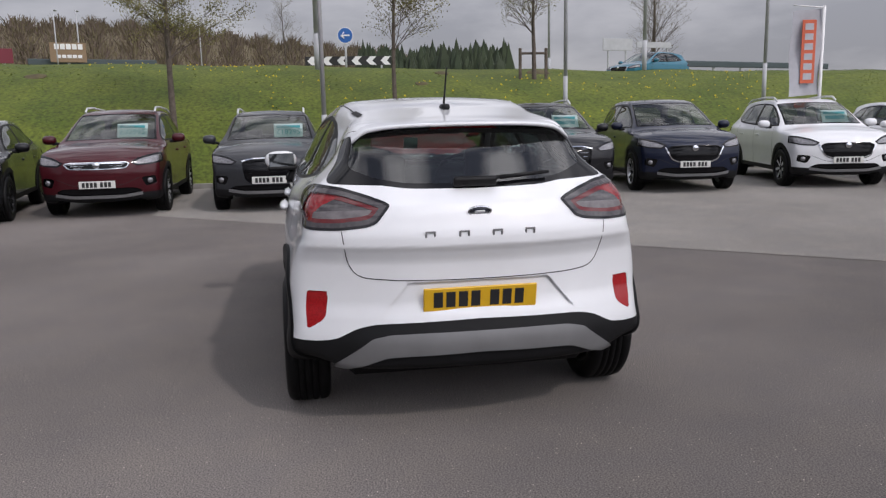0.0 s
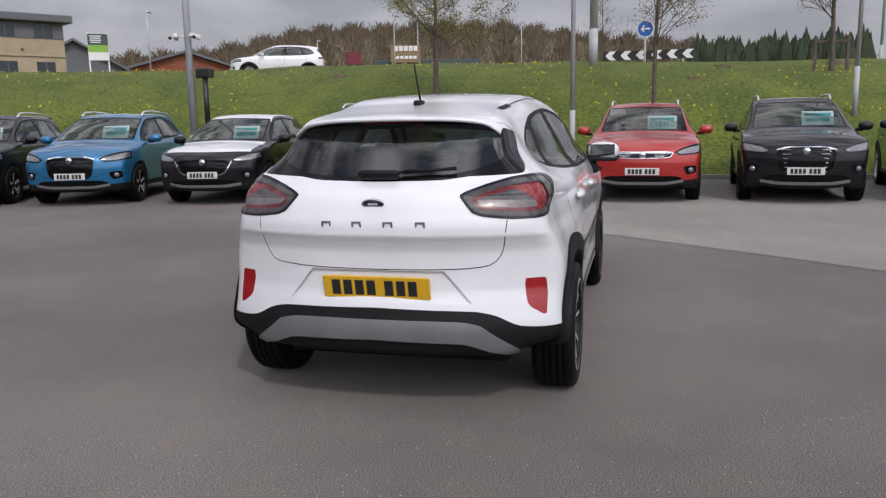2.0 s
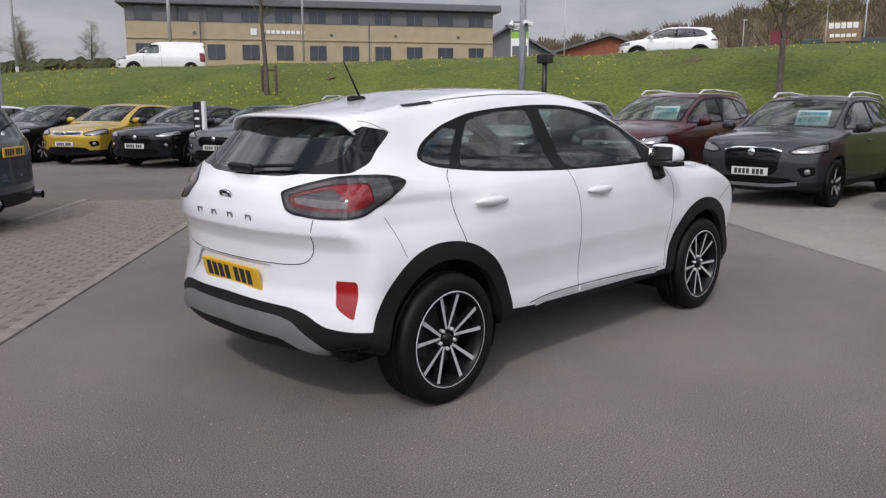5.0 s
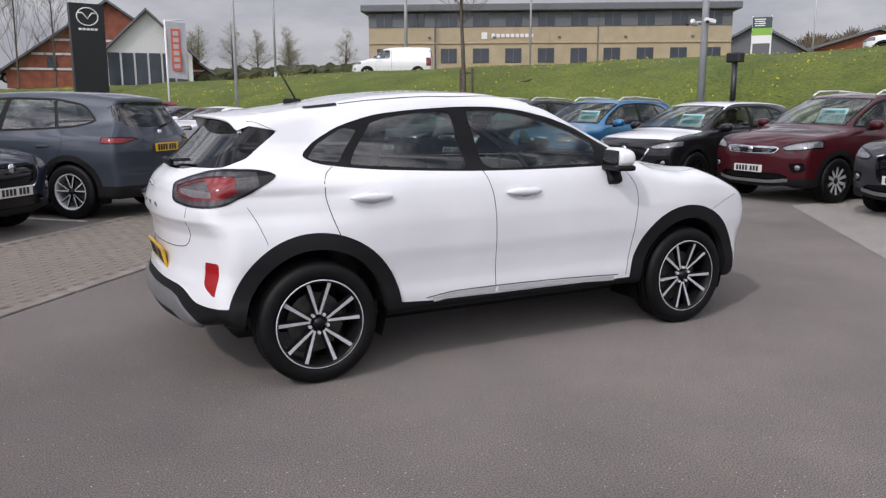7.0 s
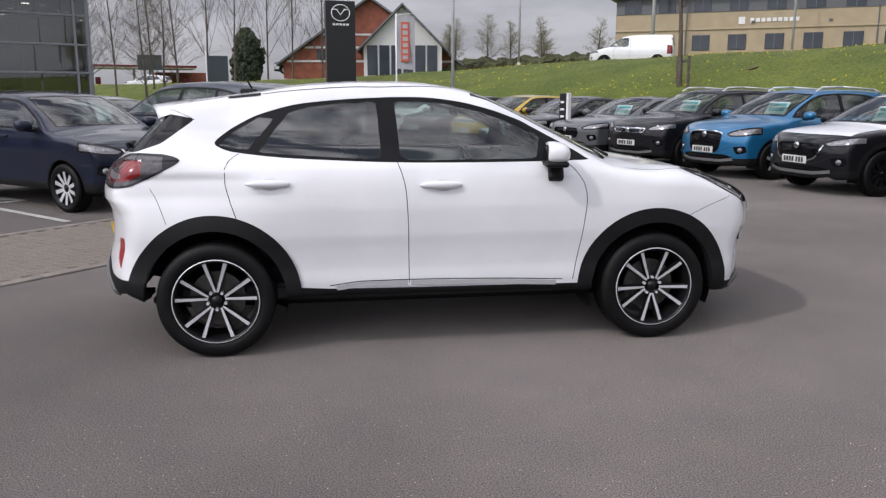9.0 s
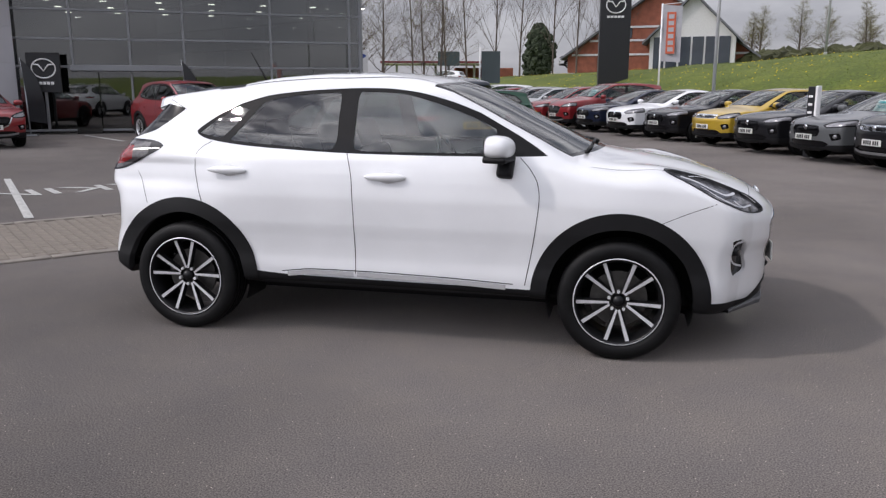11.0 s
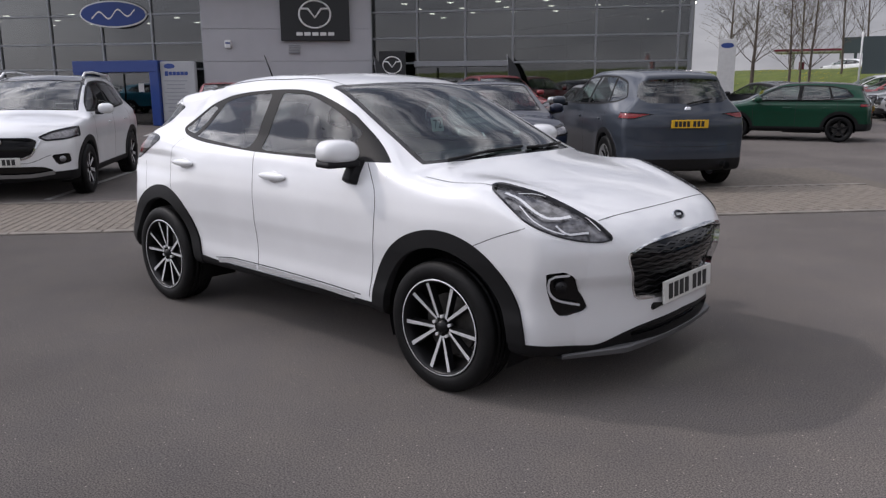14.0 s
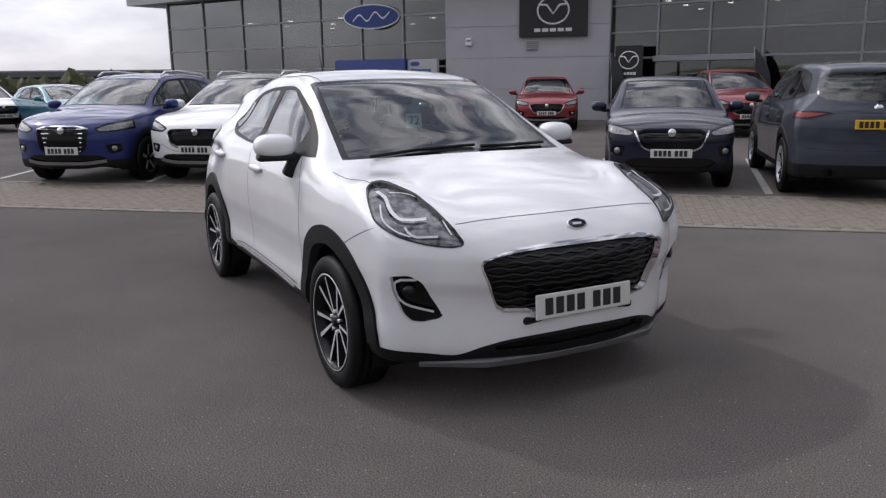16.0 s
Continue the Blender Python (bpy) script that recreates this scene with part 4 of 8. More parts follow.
    cyl_bm(bm, (0.02, 0, 0.03), (-0.085, 0, 0.215), 0.006, 0.004, 8)
    aer = part("aerial", bm, M["plastic"], car, "black roof aerial", True)
    aer.location = (-1.14, 0, 1.482)
    # numbered card
    wc = box("windscreen_card", (0.003, 0.105, 0.085), (0, 0, 0), M["card"], car, "small pale numbered card in the windscreen", 0.001)
    wc.matrix_basis = pose(0.53, -0.035, 1.25, 0, -12, 0)
    lettering("72", 0.075, M["ink"], wc, pose(0.0022, 0, 0, 90, 0, 90))
    # badges and lettering
    for x, z, t in ((-1.972, 1.034, 150), (2.080, 0.860, 25)):
        bm = bmesh.new()
        cyl_bm(bm, (-0.004, 0, 0), (0.006, 0, 0), 0.028, 0.026, 24)
        b = part("badge", bm, M["badge_blue"], car, "dark oval badge with bright rim", True)
        b.matrix_basis = pose(x, 0, z, 0, -38 if x > 0 else 24, 0 if x > 0 else 180) @ Matrix.Diagonal((1, 1.75, 0.85, 1))
        V, F = lathe([(0.028, -0.003), (0.031, 0.004), (0.031, 0.008), (0.027, 0.008)], 24)
        V = V[:, [1, 0, 2]]
        mesh_ob("badge_rim", V, F, M["chrome"], b, "", True)
        box("bar", (0.003, 0.026, 0.012), (0.0075, 0, 0), M["alu"], b, "", 0.001)
    for i, y in enumerate((0.225, 0.075, -0.075, -0.225)):
        bm = bmesh.new()
        box_bm(bm, (0.006, 0.046, 0.008), (0, 0, 0.011), 0.002)
        box_bm(bm, (0.006, 0.009, 0.022), (0, 0.019, -0.003), 0.002)
        box_bm(bm, (0.006, 0.009, 0.022), (0, -0.019, -0.003), 0.002)
        b = part("chrome_lettering", bm, M["silver_trim"], car, "plain metal bars in place of lettering")
        b.matrix_basis = pose(-2.003 + abs(y) ** 2.5 * 0.35, y, 0.94, 0, 12, 180)
    number_plate(car, (-1.968, 0, 0.642), 180, 12, "plate_y", True)
    number_plate(car, (2.152, 0, 0.528), 0, -3, "plate_w")
    bm = box_bm(bmesh.new(), (0.03, 0.60, 0.035), (2.115, 0, 0.466), 0.01)
    part("plate_holder", bm, M["plastic"], car)
    for wide, pts in ((0.017, [(0.845, 1.004), (0.932, 0.978), (0.983, 0.947), (1.041, 0.921), (1.092, 0.908), (1.168, 0.907), (1.235, 0.911)]),
                      (0.007, [(0.917, 0.958), (0.974, 0.909), (1.034, 0.882), (1.103, 0.861), (1.173, 0.846)]),
                      (0.010, [(1.125, 0.882), (1.164, 0.857), (1.207, 0.844), (1.334, 0.847)]),
                      (0.006, [(0.93, 0.999), (1.018, 0.996), (1.12, 0.981), (1.227, 0.955), (1.318, 0.915), (1.372, 0.882), (1.412, 0.854)])):
        ribbons(sh, car, [("d", pts, True)], M["drl"], "light_guide", wide, 0.001, "pale daylight strip")
    # grille bars, weaving from side to side
    for r in range(9):
        z = 0.770 - 0.0305 * r
        wide = 0.475 - max(0, 0.70 - z) * 0.42 - max(0, z - 0.73) * 2.2
        n = int(2 * wide / 0.05)
        pts = [(-wide + 2 * wide * i / n, z - 0.0055 * (-1) ** (i + r)) for i in range(n + 1)]
        ribbons(sh, car, [("f", pts, False)], M["grille_bar"], "grille_bar", 0.007, -0.024, "black woven grille bar")
    for side_ in (-1, 1):
        k = -side_
        ribbons(sh, car, [("f", [(k * 0.722, 0.664), (k * 0.790, 0.663), (k * 0.800, 0.645), (k * 0.780, 0.580), (k * 0.745, 0.546), (k * 0.70, 0.530), (k * 0.645, 0.515)], False)], M["drl"], "fog_trim", 0.011, -0.006, "thin bright fog lamp strip")
        bm = bmesh.new()
        cyl_bm(bm, (-0.02, 0, 0), (0.012, 0, 0), 0.026, 0.028, 20)
        fl = part("fog_lamp", bm, M["smoke"], car, "small dark fog lamp", True)
        fl.matrix_basis = pose(1.895, side_ * 0.737, 0.612, 0, 0, side_ * 30)
    # wipers
    for name, pts in (("front_wiper", ((1.08, -0.56, 1.108), (1.10, -0.28, 1.133), (1.10, 0.05, 1.142))), ("front_wiper", ((1.12, 0.08, 1.134), (1.09, 0.32, 1.130), (1.02, 0.56, 1.128))), ("rear_wiper", ((-1.895, 0.06, 1.15), (-1.86, -0.12, 1.17), (-1.825, -0.36, 1.185)))):
        bm = bmesh.new()
        for a, b in zip(pts[:-1], pts[1:]):
            cyl_bm(bm, a, b, 0.010, 0.008, 8)
        if name == "rear_wiper":
            box_bm(bm, (0.03, 0.2, 0.045), (-1.885, 0.0, 1.158), 0.014, pose(0, 0, 0, 0, -30, 0), 2)
        part(name, bm, M["plastic"], car, "black wiper", True)
    return car


hero = hero_car()


# ---- the other cars ----
TOPS = {}
TOPS["suv"] = [(-2.3, 1.30), (-2.0, 1.47), (-1.75, 1.555), (-1.3, 1.615), (-0.6, 1.64), (-0.1, 1.63), (0.2, 1.585), (0.5, 1.475), (0.8, 1.33), (1.02, 1.205), (1.13, 1.145), (1.25, 1.112), (1.5, 1.075), (1.75, 1.03), (1.95, 0.955), (2.05, 0.90), (2.25, 0.72)]
TOPS["hatch"] = [(-2.3, 1.15), (-2.0, 1.31), (-1.75, 1.385), (-1.3, 1.45), (-0.7, 1.495), (-0.2, 1.50), (0.15, 1.465), (0.45, 1.37), (0.75, 1.235), (1.0, 1.11), (1.12, 1.055), (1.25, 1.022), (1.5, 0.985), (1.75, 0.93), (1.95, 0.85), (2.05, 0.79), (2.25, 0.65)]
TOPS["saloon"] = [(-2.5, 0.92), (-2.15, 1.02), (-1.8, 1.07), (-1.6, 1.105), (-1.3, 1.215), (-0.95, 1.34), (-0.6, 1.41), (-0.2, 1.44), (0.1, 1.42), (0.4, 1.335), (0.75, 1.185), (1.0, 1.06), (1.12, 1.01), (1.25, 0.985), (1.5, 0.955), (1.8, 0.90), (2.0, 0.83), (2.1, 0.77), (2.3, 0.62)]
TOPS["van"] = [(-2.4, 1.80), (-2.0, 1.83), (-1.0, 1.85), (-0.2, 1.84), (0.3, 1.78), (0.6, 1.66), (0.95, 1.40), (1.2, 1.20), (1.32, 1.15), (1.5, 1.10), (1.8, 1.02), (2.0, 0.92), (2.25, 0.70)]
REARS = {}
REARS["suv"] = [(0.12, -1.93), (0.3, -2.07), (0.5, -2.10), (0.7, -2.09), (0.85, -2.09), (1.0, -2.06), (1.12, -2.00), (1.3, -1.90), (1.45, -1.83), (1.52, -1.84), (1.7, -1.75)]
REARS["hatch"] = [(0.12, -1.93), (0.3, -2.05), (0.5, -2.08), (0.7, -2.06), (0.85, -2.05), (0.98, -2.0), (1.1, -1.90), (1.25, -1.80), (1.34, -1.76), (1.5, -1.7)]
REARS["saloon"] = [(0.12, -2.0), (0.3, -2.1), (0.5, -2.13), (0.8, -2.12), (0.95, -2.10), (1.05, -2.05), (1.2, -1.9)]
REARS["van"] = [(0.12, -2.0), (0.3, -2.1), (0.6, -2.12), (1.0, -2.11), (1.5, -2.06), (1.8, -2.0), (1.9, -1.98)]
DLOS = {}
DLOS["suv"] = [(-1.62, 1.24), (-1.35, 1.165), (-0.9, 1.135), (-0.3, 1.112), (0.5, 1.102), (1.02, 1.112), (0.83, 1.215), (0.6, 1.335), (0.36, 1.45), (0.12, 1.525), (-0.4, 1.555), (-1.0, 1.535), (-1.4, 1.46)]
DLOS["hatch"] = [(-1.42, 1.13), (-1.2, 1.085), (-0.8, 1.055), (-0.3, 1.035), (0.5, 1.022), (0.98, 1.030), (0.8, 1.115), (0.56, 1.235), (0.32, 1.345), (0.1, 1.405), (-0.4, 1.425), (-0.9, 1.39), (-1.25, 1.28)]
DLOS["saloon"] = [(-1.28, 1.09), (-0.9, 1.03), (-0.4, 1.005), (0.4, 0.992), (0.98, 0.998), (0.8, 1.075), (0.55, 1.195), (0.3, 1.295), (0.05, 1.345), (-0.4, 1.345), (-0.8, 1.265), (-1.1, 1.16)]
DLOS["van"] = [(0.12, 1.17), (0.6, 1.16), (1.1, 1.17), (0.85, 1.38), (0.62, 1.56), (0.4, 1.66), (0.12, 1.67)]


def car_template(kind, L, Wd, H, grille="wide", trim=True, wheels="five", face="alu", wheel_r=0.345, rails=False, res=(104, 40, 28), clad=True, bright=True, bars=False):
    top0 = {"suv": 1.64, "hatch": 1.50, "saloon": 1.44, "van": 1.85}[kind]
    sx, sz, hw = L / 4.2, H / top0, Wd / 2
    S = lambda pairs, a, b: [(p * a, q * b) for p, q in pairs]
    D = lambda poly: [(p * sx, q * sz) for p, q in poly]
    ax = (-1.30 * sx, 1.30 * sx)
    nose = [(0.12, 1.88), (0.2, 2.0), (0.3, 2.08), (0.5, 2.11), (0.65, 2.115), (0.78, 2.10), (0.88, 2.06), (0.95, 1.98), (1.05, 1.8), (1.2, 1.4)]
    sh = Shell(top=S(TOPS[kind], sx, sz), rear=S(REARS[kind], sz, sx), nose=S(nose, sz, sx),
               plan=[(-2.2 * sx, hw - 0.08), (-1.9 * sx, hw - 0.05), (-1.5 * sx, hw - 0.03), (-0.6, hw - 0.025), (0.6, hw - 0.025), (1.3 * sx, hw - 0.03), (1.9 * sx, hw - 0.06), (2.2 * sx, hw - 0.10)],
               prof=[(0.1, -0.1), (0.22, -0.05), (0.35, -0.02), (0.5, -0.015), (0.62, -0.008), (0.75, 0.004), (0.88, 0.0), (1.0, -0.018), (1.1 * sz, -0.055), (1.2 * sz, -0.09), (1.4 * sz, -0.185), (1.6 * sz, -0.30), (1.75 * sz, -0.4)],
               taper=(0.07 if kind != "van" else 0.0, 0.08), axles=ax, screen=(0.15, 1.2), k=0.05, flare=0.02, nose_round=0.34, rear_round=0.26)
    xz = lambda P: (P[:, 0], P[:, 2])
    yz = lambda P: (-P[:, 1], P[:, 2])

    def is_side(P, bias=0.0):
        s, t, f, b = sh.terms(P)
        return np.maximum(np.maximum(t, b), f) - s + bias

    R = wheel_r + 0.045
    circ = lambda r: (lambda P: np.minimum(np.hypot(P[:, 0] - ax[0], P[:, 2] - wheel_r), np.hypot(P[:, 0] - ax[1], P[:, 2] - wheel_r)) - r)
    dlo = rounded(D(DLOS[kind]), 3, 0.25)
    sd = lambda P: np.maximum(poly_sdf(*xz(P), dlo), is_side(P))
    bx = (-0.28 * sx, -1.12 * sx)
    pillar = lambda x, w, lean: (lambda P: w - np.abs(P[:, 0] - x - lean * (P[:, 2] - 1.1 * sz)))
    rear_glass = lambda P: np.maximum.reduce([sd(P) + 0.028, pillar(bx[0], 0.045, -0.12)(P), P[:, 0] - bx[0] - 0.0 + 0.12 * (P[:, 2] - 1.1 * sz), pillar(bx[1], 0.025, 0.35)(P)])
    front_glass = lambda P: np.maximum.reduce([sd(P) + 0.028, pillar(bx[0], 0.045, -0.12)(P), bx[0] - P[:, 0] - 0.12 * (P[:, 2] - 1.1 * sz)])
    ws = {"suv": (1.12, 0.30), "hatch": (1.09, 0.24), "saloon": (1.08, 0.22), "van": (1.22, 0.52)}[kind]

    def screen(m):
        def f(P):
            x, y = P[:, 0] / sx, -P[:, 1] / (hw / 0.9)
            return np.maximum.reduce([x - (ws[0] - 0.30 * y**2 - m), (ws[1] - 0.2 * y**2 + m) - x, y - (0.60 + 0.13 * (x - 0.25) - m), -P[:, 2] + 0.9 * sz])
        return f

    rw_p = {"suv": [(-0.1, 1.16), (0.5, 1.17), (0.64, 1.24), (0.56, 1.47), (-0.1, 1.50)], "hatch": [(-0.1, 1.06), (0.45, 1.07), (0.58, 1.13), (0.50, 1.30), (-0.1, 1.33)],
            "van": [(0.03, 1.2), (0.6, 1.2), (0.58, 1.65), (0.03, 1.66)], "saloon": None}[kind]
    if rw_p:
        rp = rounded(D2 := [(p * hw / 0.9, q * sz) for p, q in rw_p], 3, 0.2)
        rwin = lambda P: np.maximum(poly_sdf(*yz(P), rp), P[:, 0] + 1.5 * sx)
    else:
        def rwin(P):
            x, y = P[:, 0] / sx, -P[:, 1]
            return np.maximum.reduce([x + 0.86, -1.52 - x, y - 0.56, 1.0 - P[:, 2]])
    fp = lambda poly: (lambda P: np.maximum(poly_sdf(*yz(P), rounded([(p * hw / 0.9, q * sz) for p, q in poly], 3, 0.2)), 1.35 * sx - P[:, 0]))
    rpx = lambda poly: (lambda P: np.maximum(poly_sdf(*yz(P), rounded([(p * hw / 0.9, q * sz) for p, q in poly], 3, 0.2)), P[:, 0] + 1.74 * sx))
    lampz = {"suv": 0.0, "hatch": -0.05, "saloon": -0.07, "van": 0.02}[kind]
    hl = lambda P: np.maximum(fp([(0.46, 0.83 + lampz), (0.60, 0.90 + lampz), (0.78, 0.945 + lampz), (1.0, 0.965 + lampz), (1.0, 0.86 + lampz), (0.78, 0.79 + lampz), (0.55, 0.775 + lampz)])(P), 1.62 * sx - P[:, 0])
    tlz = {"suv": 1.0, "hatch": 0.92, "saloon": 0.88, "van": 0.95}[kind]
    tl = rpx([(0.45, tlz + 0.025), (0.60, tlz + 0.045), (1.0, tlz + 0.055), (1.0, tlz - 0.030), (0.72, tlz - 0.040), (0.60, tlz - 0.005)]) if kind != "van" else rpx([(0.74, 1.25), (1.0, 1.25), (1.0, 0.75), (0.74, 0.75)])
    G = {"wide": [(-0.1, 0.83), (0.38, 0.825), (0.46, 0.78), (0.40, 0.62), (0.25, 0.56), (-0.1, 0.55)],
         "hex": [(-0.1, 0.86), (0.34, 0.855), (0.40, 0.80), (0.36, 0.55), (0.27, 0.48), (-0.1, 0.475)],
         "slim": [(-0.1, 0.84), (0.42, 0.84), (0.46, 0.81), (0.40, 0.74), (-0.1, 0.73)],
         "star": [(-0.1, 0.76), (0.36, 0.75), (0.42, 0.66), (0.38, 0.54), (-0.1, 0.53)]}[grille]
    gr = fp(G)
    low = fp([(-0.1, 0.46), (0.5, 0.455), (0.62, 0.40), (0.5, 0.33), (-0.1, 0.33)])
    fogp = fp([(0.60, 0.60), (0.80, 0.62), (0.82, 0.50), (0.66, 0.46)])
    under_f = lambda P: np.maximum(P[:, 2] - 0.34 - 0.06 * np.abs(P[:, 1]), 1.2 * sx - P[:, 0])
    under_r = lambda P: np.maximum(P[:, 2] - 0.44, P[:, 0] + 1.3 * sx)
    sill = lambda P: np.maximum.reduce([P[:, 2] - 0.36, P[:, 0] - 1.05 * sx, -1.05 * sx - P[:, 0]])
    b0 = {"suv": 1.12, "hatch": 1.04, "saloon": 1.0, "van": 1.18}[kind]
    cuts = [[(0.80, b0 - 0.02), (0.86, 0.85), (0.80, 0.38)]] + ([[(0.05, 1.6), (0.05, 0.4)]] if kind == "van" else [[(-0.27, b0 - 0.01), (-0.22, 0.9), (-0.21, 0.38)], [(-1.20, b0), (-1.22, 0.95), (-1.10, 0.72)]])
    bonnet = lambda P: np.maximum.reduce([P[:, 0] - (1.93 - 0.25 * P[:, 1] ** 2) * sx, (1.16 - 0.25 * P[:, 1] ** 2) * sx - P[:, 0], -P[:, 1] - (hw - 0.16), 0.8 * sz - P[:, 2]])
    roofp = lambda P: np.maximum.reduce([P[:, 0] - 0.32 * sx, -1.80 * sx - P[:, 0], (top0 - 0.20) * sz - P[:, 2], sh.terms(P)[0] - sh.terms(P)[1]])
    PB = M["white"]
    regions = [
        ("well", circ(R), None, 0, 0, "", None),
        ("rear_side_window*", rear_glass if kind != "van" else (lambda P: np.ones(len(P))), M["privacy"], -0.004, 0, "dark side window", None),
        ("side_window*", front_glass if kind != "van" else (lambda P: sd(P) + 0.02), M["glass"], -0.004, 0, "side window", None),
        ("window_trim*", sd, M["satin"], -0.002, 0.0, "black window surround", None),
        ("windscreen", screen(0.03), M["glass"], -0.003, 0, "windscreen", None),
        ("windscreen_border", screen(0.0), M["gloss_black"], -0.002, 0.0, "", None),
        ("rear_window", rwin, M["dark_glass"], -0.003, 0, "dark rear window", None),
        ("lamp_insert*", lambda P: tl(P) + 0.012, M["lamp_red"], 0.002, 0.0, "red lens", None),
        ("tail_lamp*", tl, M["smoke"], 0.006, 0.02, "dark red tail lamp", None),
        ("lamp_core*", lambda P: hl(P) + 0.022, M["lamp_clear"], -0.006, 0, "bright headlight reflector", None),
        ("headlight*", hl, M["smoke"], 0.004, 0.02, "headlight", None),
        ("grille_backing", lambda P: gr(P) + 0.009, M["gloss_black"], -0.03, 0, "dark grille backing", None),
        ("grille_frame", gr, M["chrome"] if grille == "slim" else M["gloss_black"], 0.006, 0.04, "grille frame", None),
        ("lower_intake", low, M["gloss_black"], -0.02, 0, "dark lower intake", None),
        ("fog_pocket*", fogp, M["gloss_black"], -0.015, 0, "fog lamp pocket", None),
        ("lower_bumper", under_f, M["plastic"] if trim else M["gloss_black"], 0.004, 0.02, "dark lower bumper", None),
        ("arch_trim*", lambda P: np.maximum.reduce([circ(R + (0.075 if clad else 0.012))(P), is_side(P, -0.03), P[:, 0]]), M["plastic"], 0.010, 0.03, "black wheel arch trim", None),
        ("arch_trim*", lambda P: np.maximum.reduce([circ(R + (0.075 if clad else 0.012))(P), is_side(P, -0.03), -P[:, 0]]), M["plastic"], 0.010, 0.03, "black wheel arch trim", None),
        ("sill*", lambda P: np.maximum(sill(P), 0.35 + P[:, 1]), M["plastic"], 0.006, 0.02, "black sill", None),
        ("rear_bumper_trim", under_r, M["plastic"], 0.004, 0.02, "black lower bumper", None),
        ("bonnet", bonnet, PB, 0.002, 0.01, "", None),
        ("roof_panel", roofp, PB, 0.001, 0.0, "", None),
    ]
    car = new("parked_car")
    made = shell_parts(sh, res, regions, car, PB)
    ribbons(sh, car, [("s", [(p * sx, q * sz) for p, q in c], True) for c in cuts], M["gap"], width=0.008)
    ribbons(sh, car, [("f", [(-0.6, 0.60 * sz), (-0.3, 0.5 * sz), (0.3, 0.5 * sz), (0.6, 0.60 * sz)], False), ("r", [(-0.72, 0.62 * sz), (-0.4, 0.60 * sz), (0.4, 0.60 * sz), (0.72, 0.62 * sz)], False)] if kind == "suv" else [("r", [(-0.6, 0.62 * sz), (0, 0.60 * sz), (0.6, 0.62 * sz)], False)], M["gap"], width=0.006)
    if grille in ("wide", "hex") and bright:
        k = hw / 0.9
        wing = {"wide": [(-0.49, 0.80), (-0.43, 0.68), (-0.38, 0.60), (-0.25, 0.552), (0, 0.545), (0.25, 0.552), (0.38, 0.60), (0.43, 0.68), (0.49, 0.80)], "hex": [(-0.40, 0.83), (-0.2, 0.868), (0, 0.87), (0.2, 0.868), (0.40, 0.83)]}[grille]
        ribbons(sh, car, [("f", [(p * k, q * sz) for p, q in wing], False)], M["chrome"], "grille_strip", 0.022, 0.01, "bright grille strip")
    if trim and kind == "suv":
        ribbons(sh, car, [("f", [(-0.62, 0.37), (-0.3, 0.335), (0.3, 0.335), (0.62, 0.37)], False)], M["silver_trim"], "skid_strip", 0.05, 0.012, "silver skid strip")
    box("underside", (3.3 * sx, 1.2, 0.12), (0, 0, 0.29), M["plastic"], car, "", 0.04)
    for x in ax:
        well(car, x, R + 0.01, hw - 0.03, 0.28)
        for s in (-1, 1):
            wheel(car, (x, s * (hw - 0.118), wheel_r), s, wheel_r, 0.215, 0.225 if wheel_r < 0.35 else 0.235, wheels, 32, "rim_dark", face)
    belt = {"suv": 1.10, "hatch": 1.03, "saloon": 1.0, "van": 1.2}[kind] * sz
    cabin(car, 0.62 * sx, -1.3 * sx, hw - 0.1, belt, H, False)
    for s in (-1, 1):
        bm = bmesh.new()
        bmesh.ops.create_uvsphere(bm, u_segments=14, v_segments=9, radius=1)
        for v in bm.verts:
            v.co = Vector((v.co.x * 0.09, math.copysign(abs(v.co.y) ** 0.7, v.co.y) * 0.11, math.copysign(abs(v.co.z) ** 0.8, v.co.z) * 0.075))
        mi = part("door_mirror", bm, PB, car, "", True)
        mi.location = (0.72 * sx, s * (hw + 0.10), belt + 0.05)
        box("mirror_foot", (0.06, 0.12, 0.05), (0, -s * 0.09, -0.06), M["plastic"], mi, "", 0.015)
        for x in (-0.95 * sx, 0.0):
            hd = box("door_handle", (0.2, 0.03, 0.035), (x, s * (hw - 0.02), 0.93 * sz), PB, car, "", 0.014, seg=2)
        if rails:
            bm = bmesh.new()
            pts = [(-1.5 * sx, H - 0.09), (-1.3 * sx, H - 0.015), (-0.5, H + 0.03), (0.0, H + 0.02), (0.15, H - 0.05)]
            for a, b in zip(pts[:-1], pts[1:]):
                cyl_bm(bm, (a[0], s * 0.57, a[1]), (b[0], s * 0.57, b[1]), 0.018, seg=8)
            part("roof_rail", bm, M["alu"], car, "silver roof rail", True)
    # grille bars
    bm = bmesh.new()
    zs = [q * sz for _, q in G]
    hi, lo = max(zs) - 0.03, min(zs) + 0.03
    wide = max(p for p, _ in G) * hw / 0.9 - 0.06
    nb = max(2, int((hi - lo) / 0.055))
    for i in range(nb + 1):
        z = lo + (hi - lo) * i / nb
        ww = wide * (0.80 + 0.2 * (z - lo) / (hi - lo))
        for s in (-1, 1):
            y = ww / 2
            box_bm(bm, (0.012, ww, 0.014), ((2.09 - 0.34 * 0.06) * sx - 0.012, s * y, z), 0.004, pose(0, 0, 0, 0, 0, -s * 5))
    part("grille_insert", bm, M["chrome"] if grille == "slim" or bars else M["gloss_black"], car, "barred grille insert")
    bm = bmesh.new()
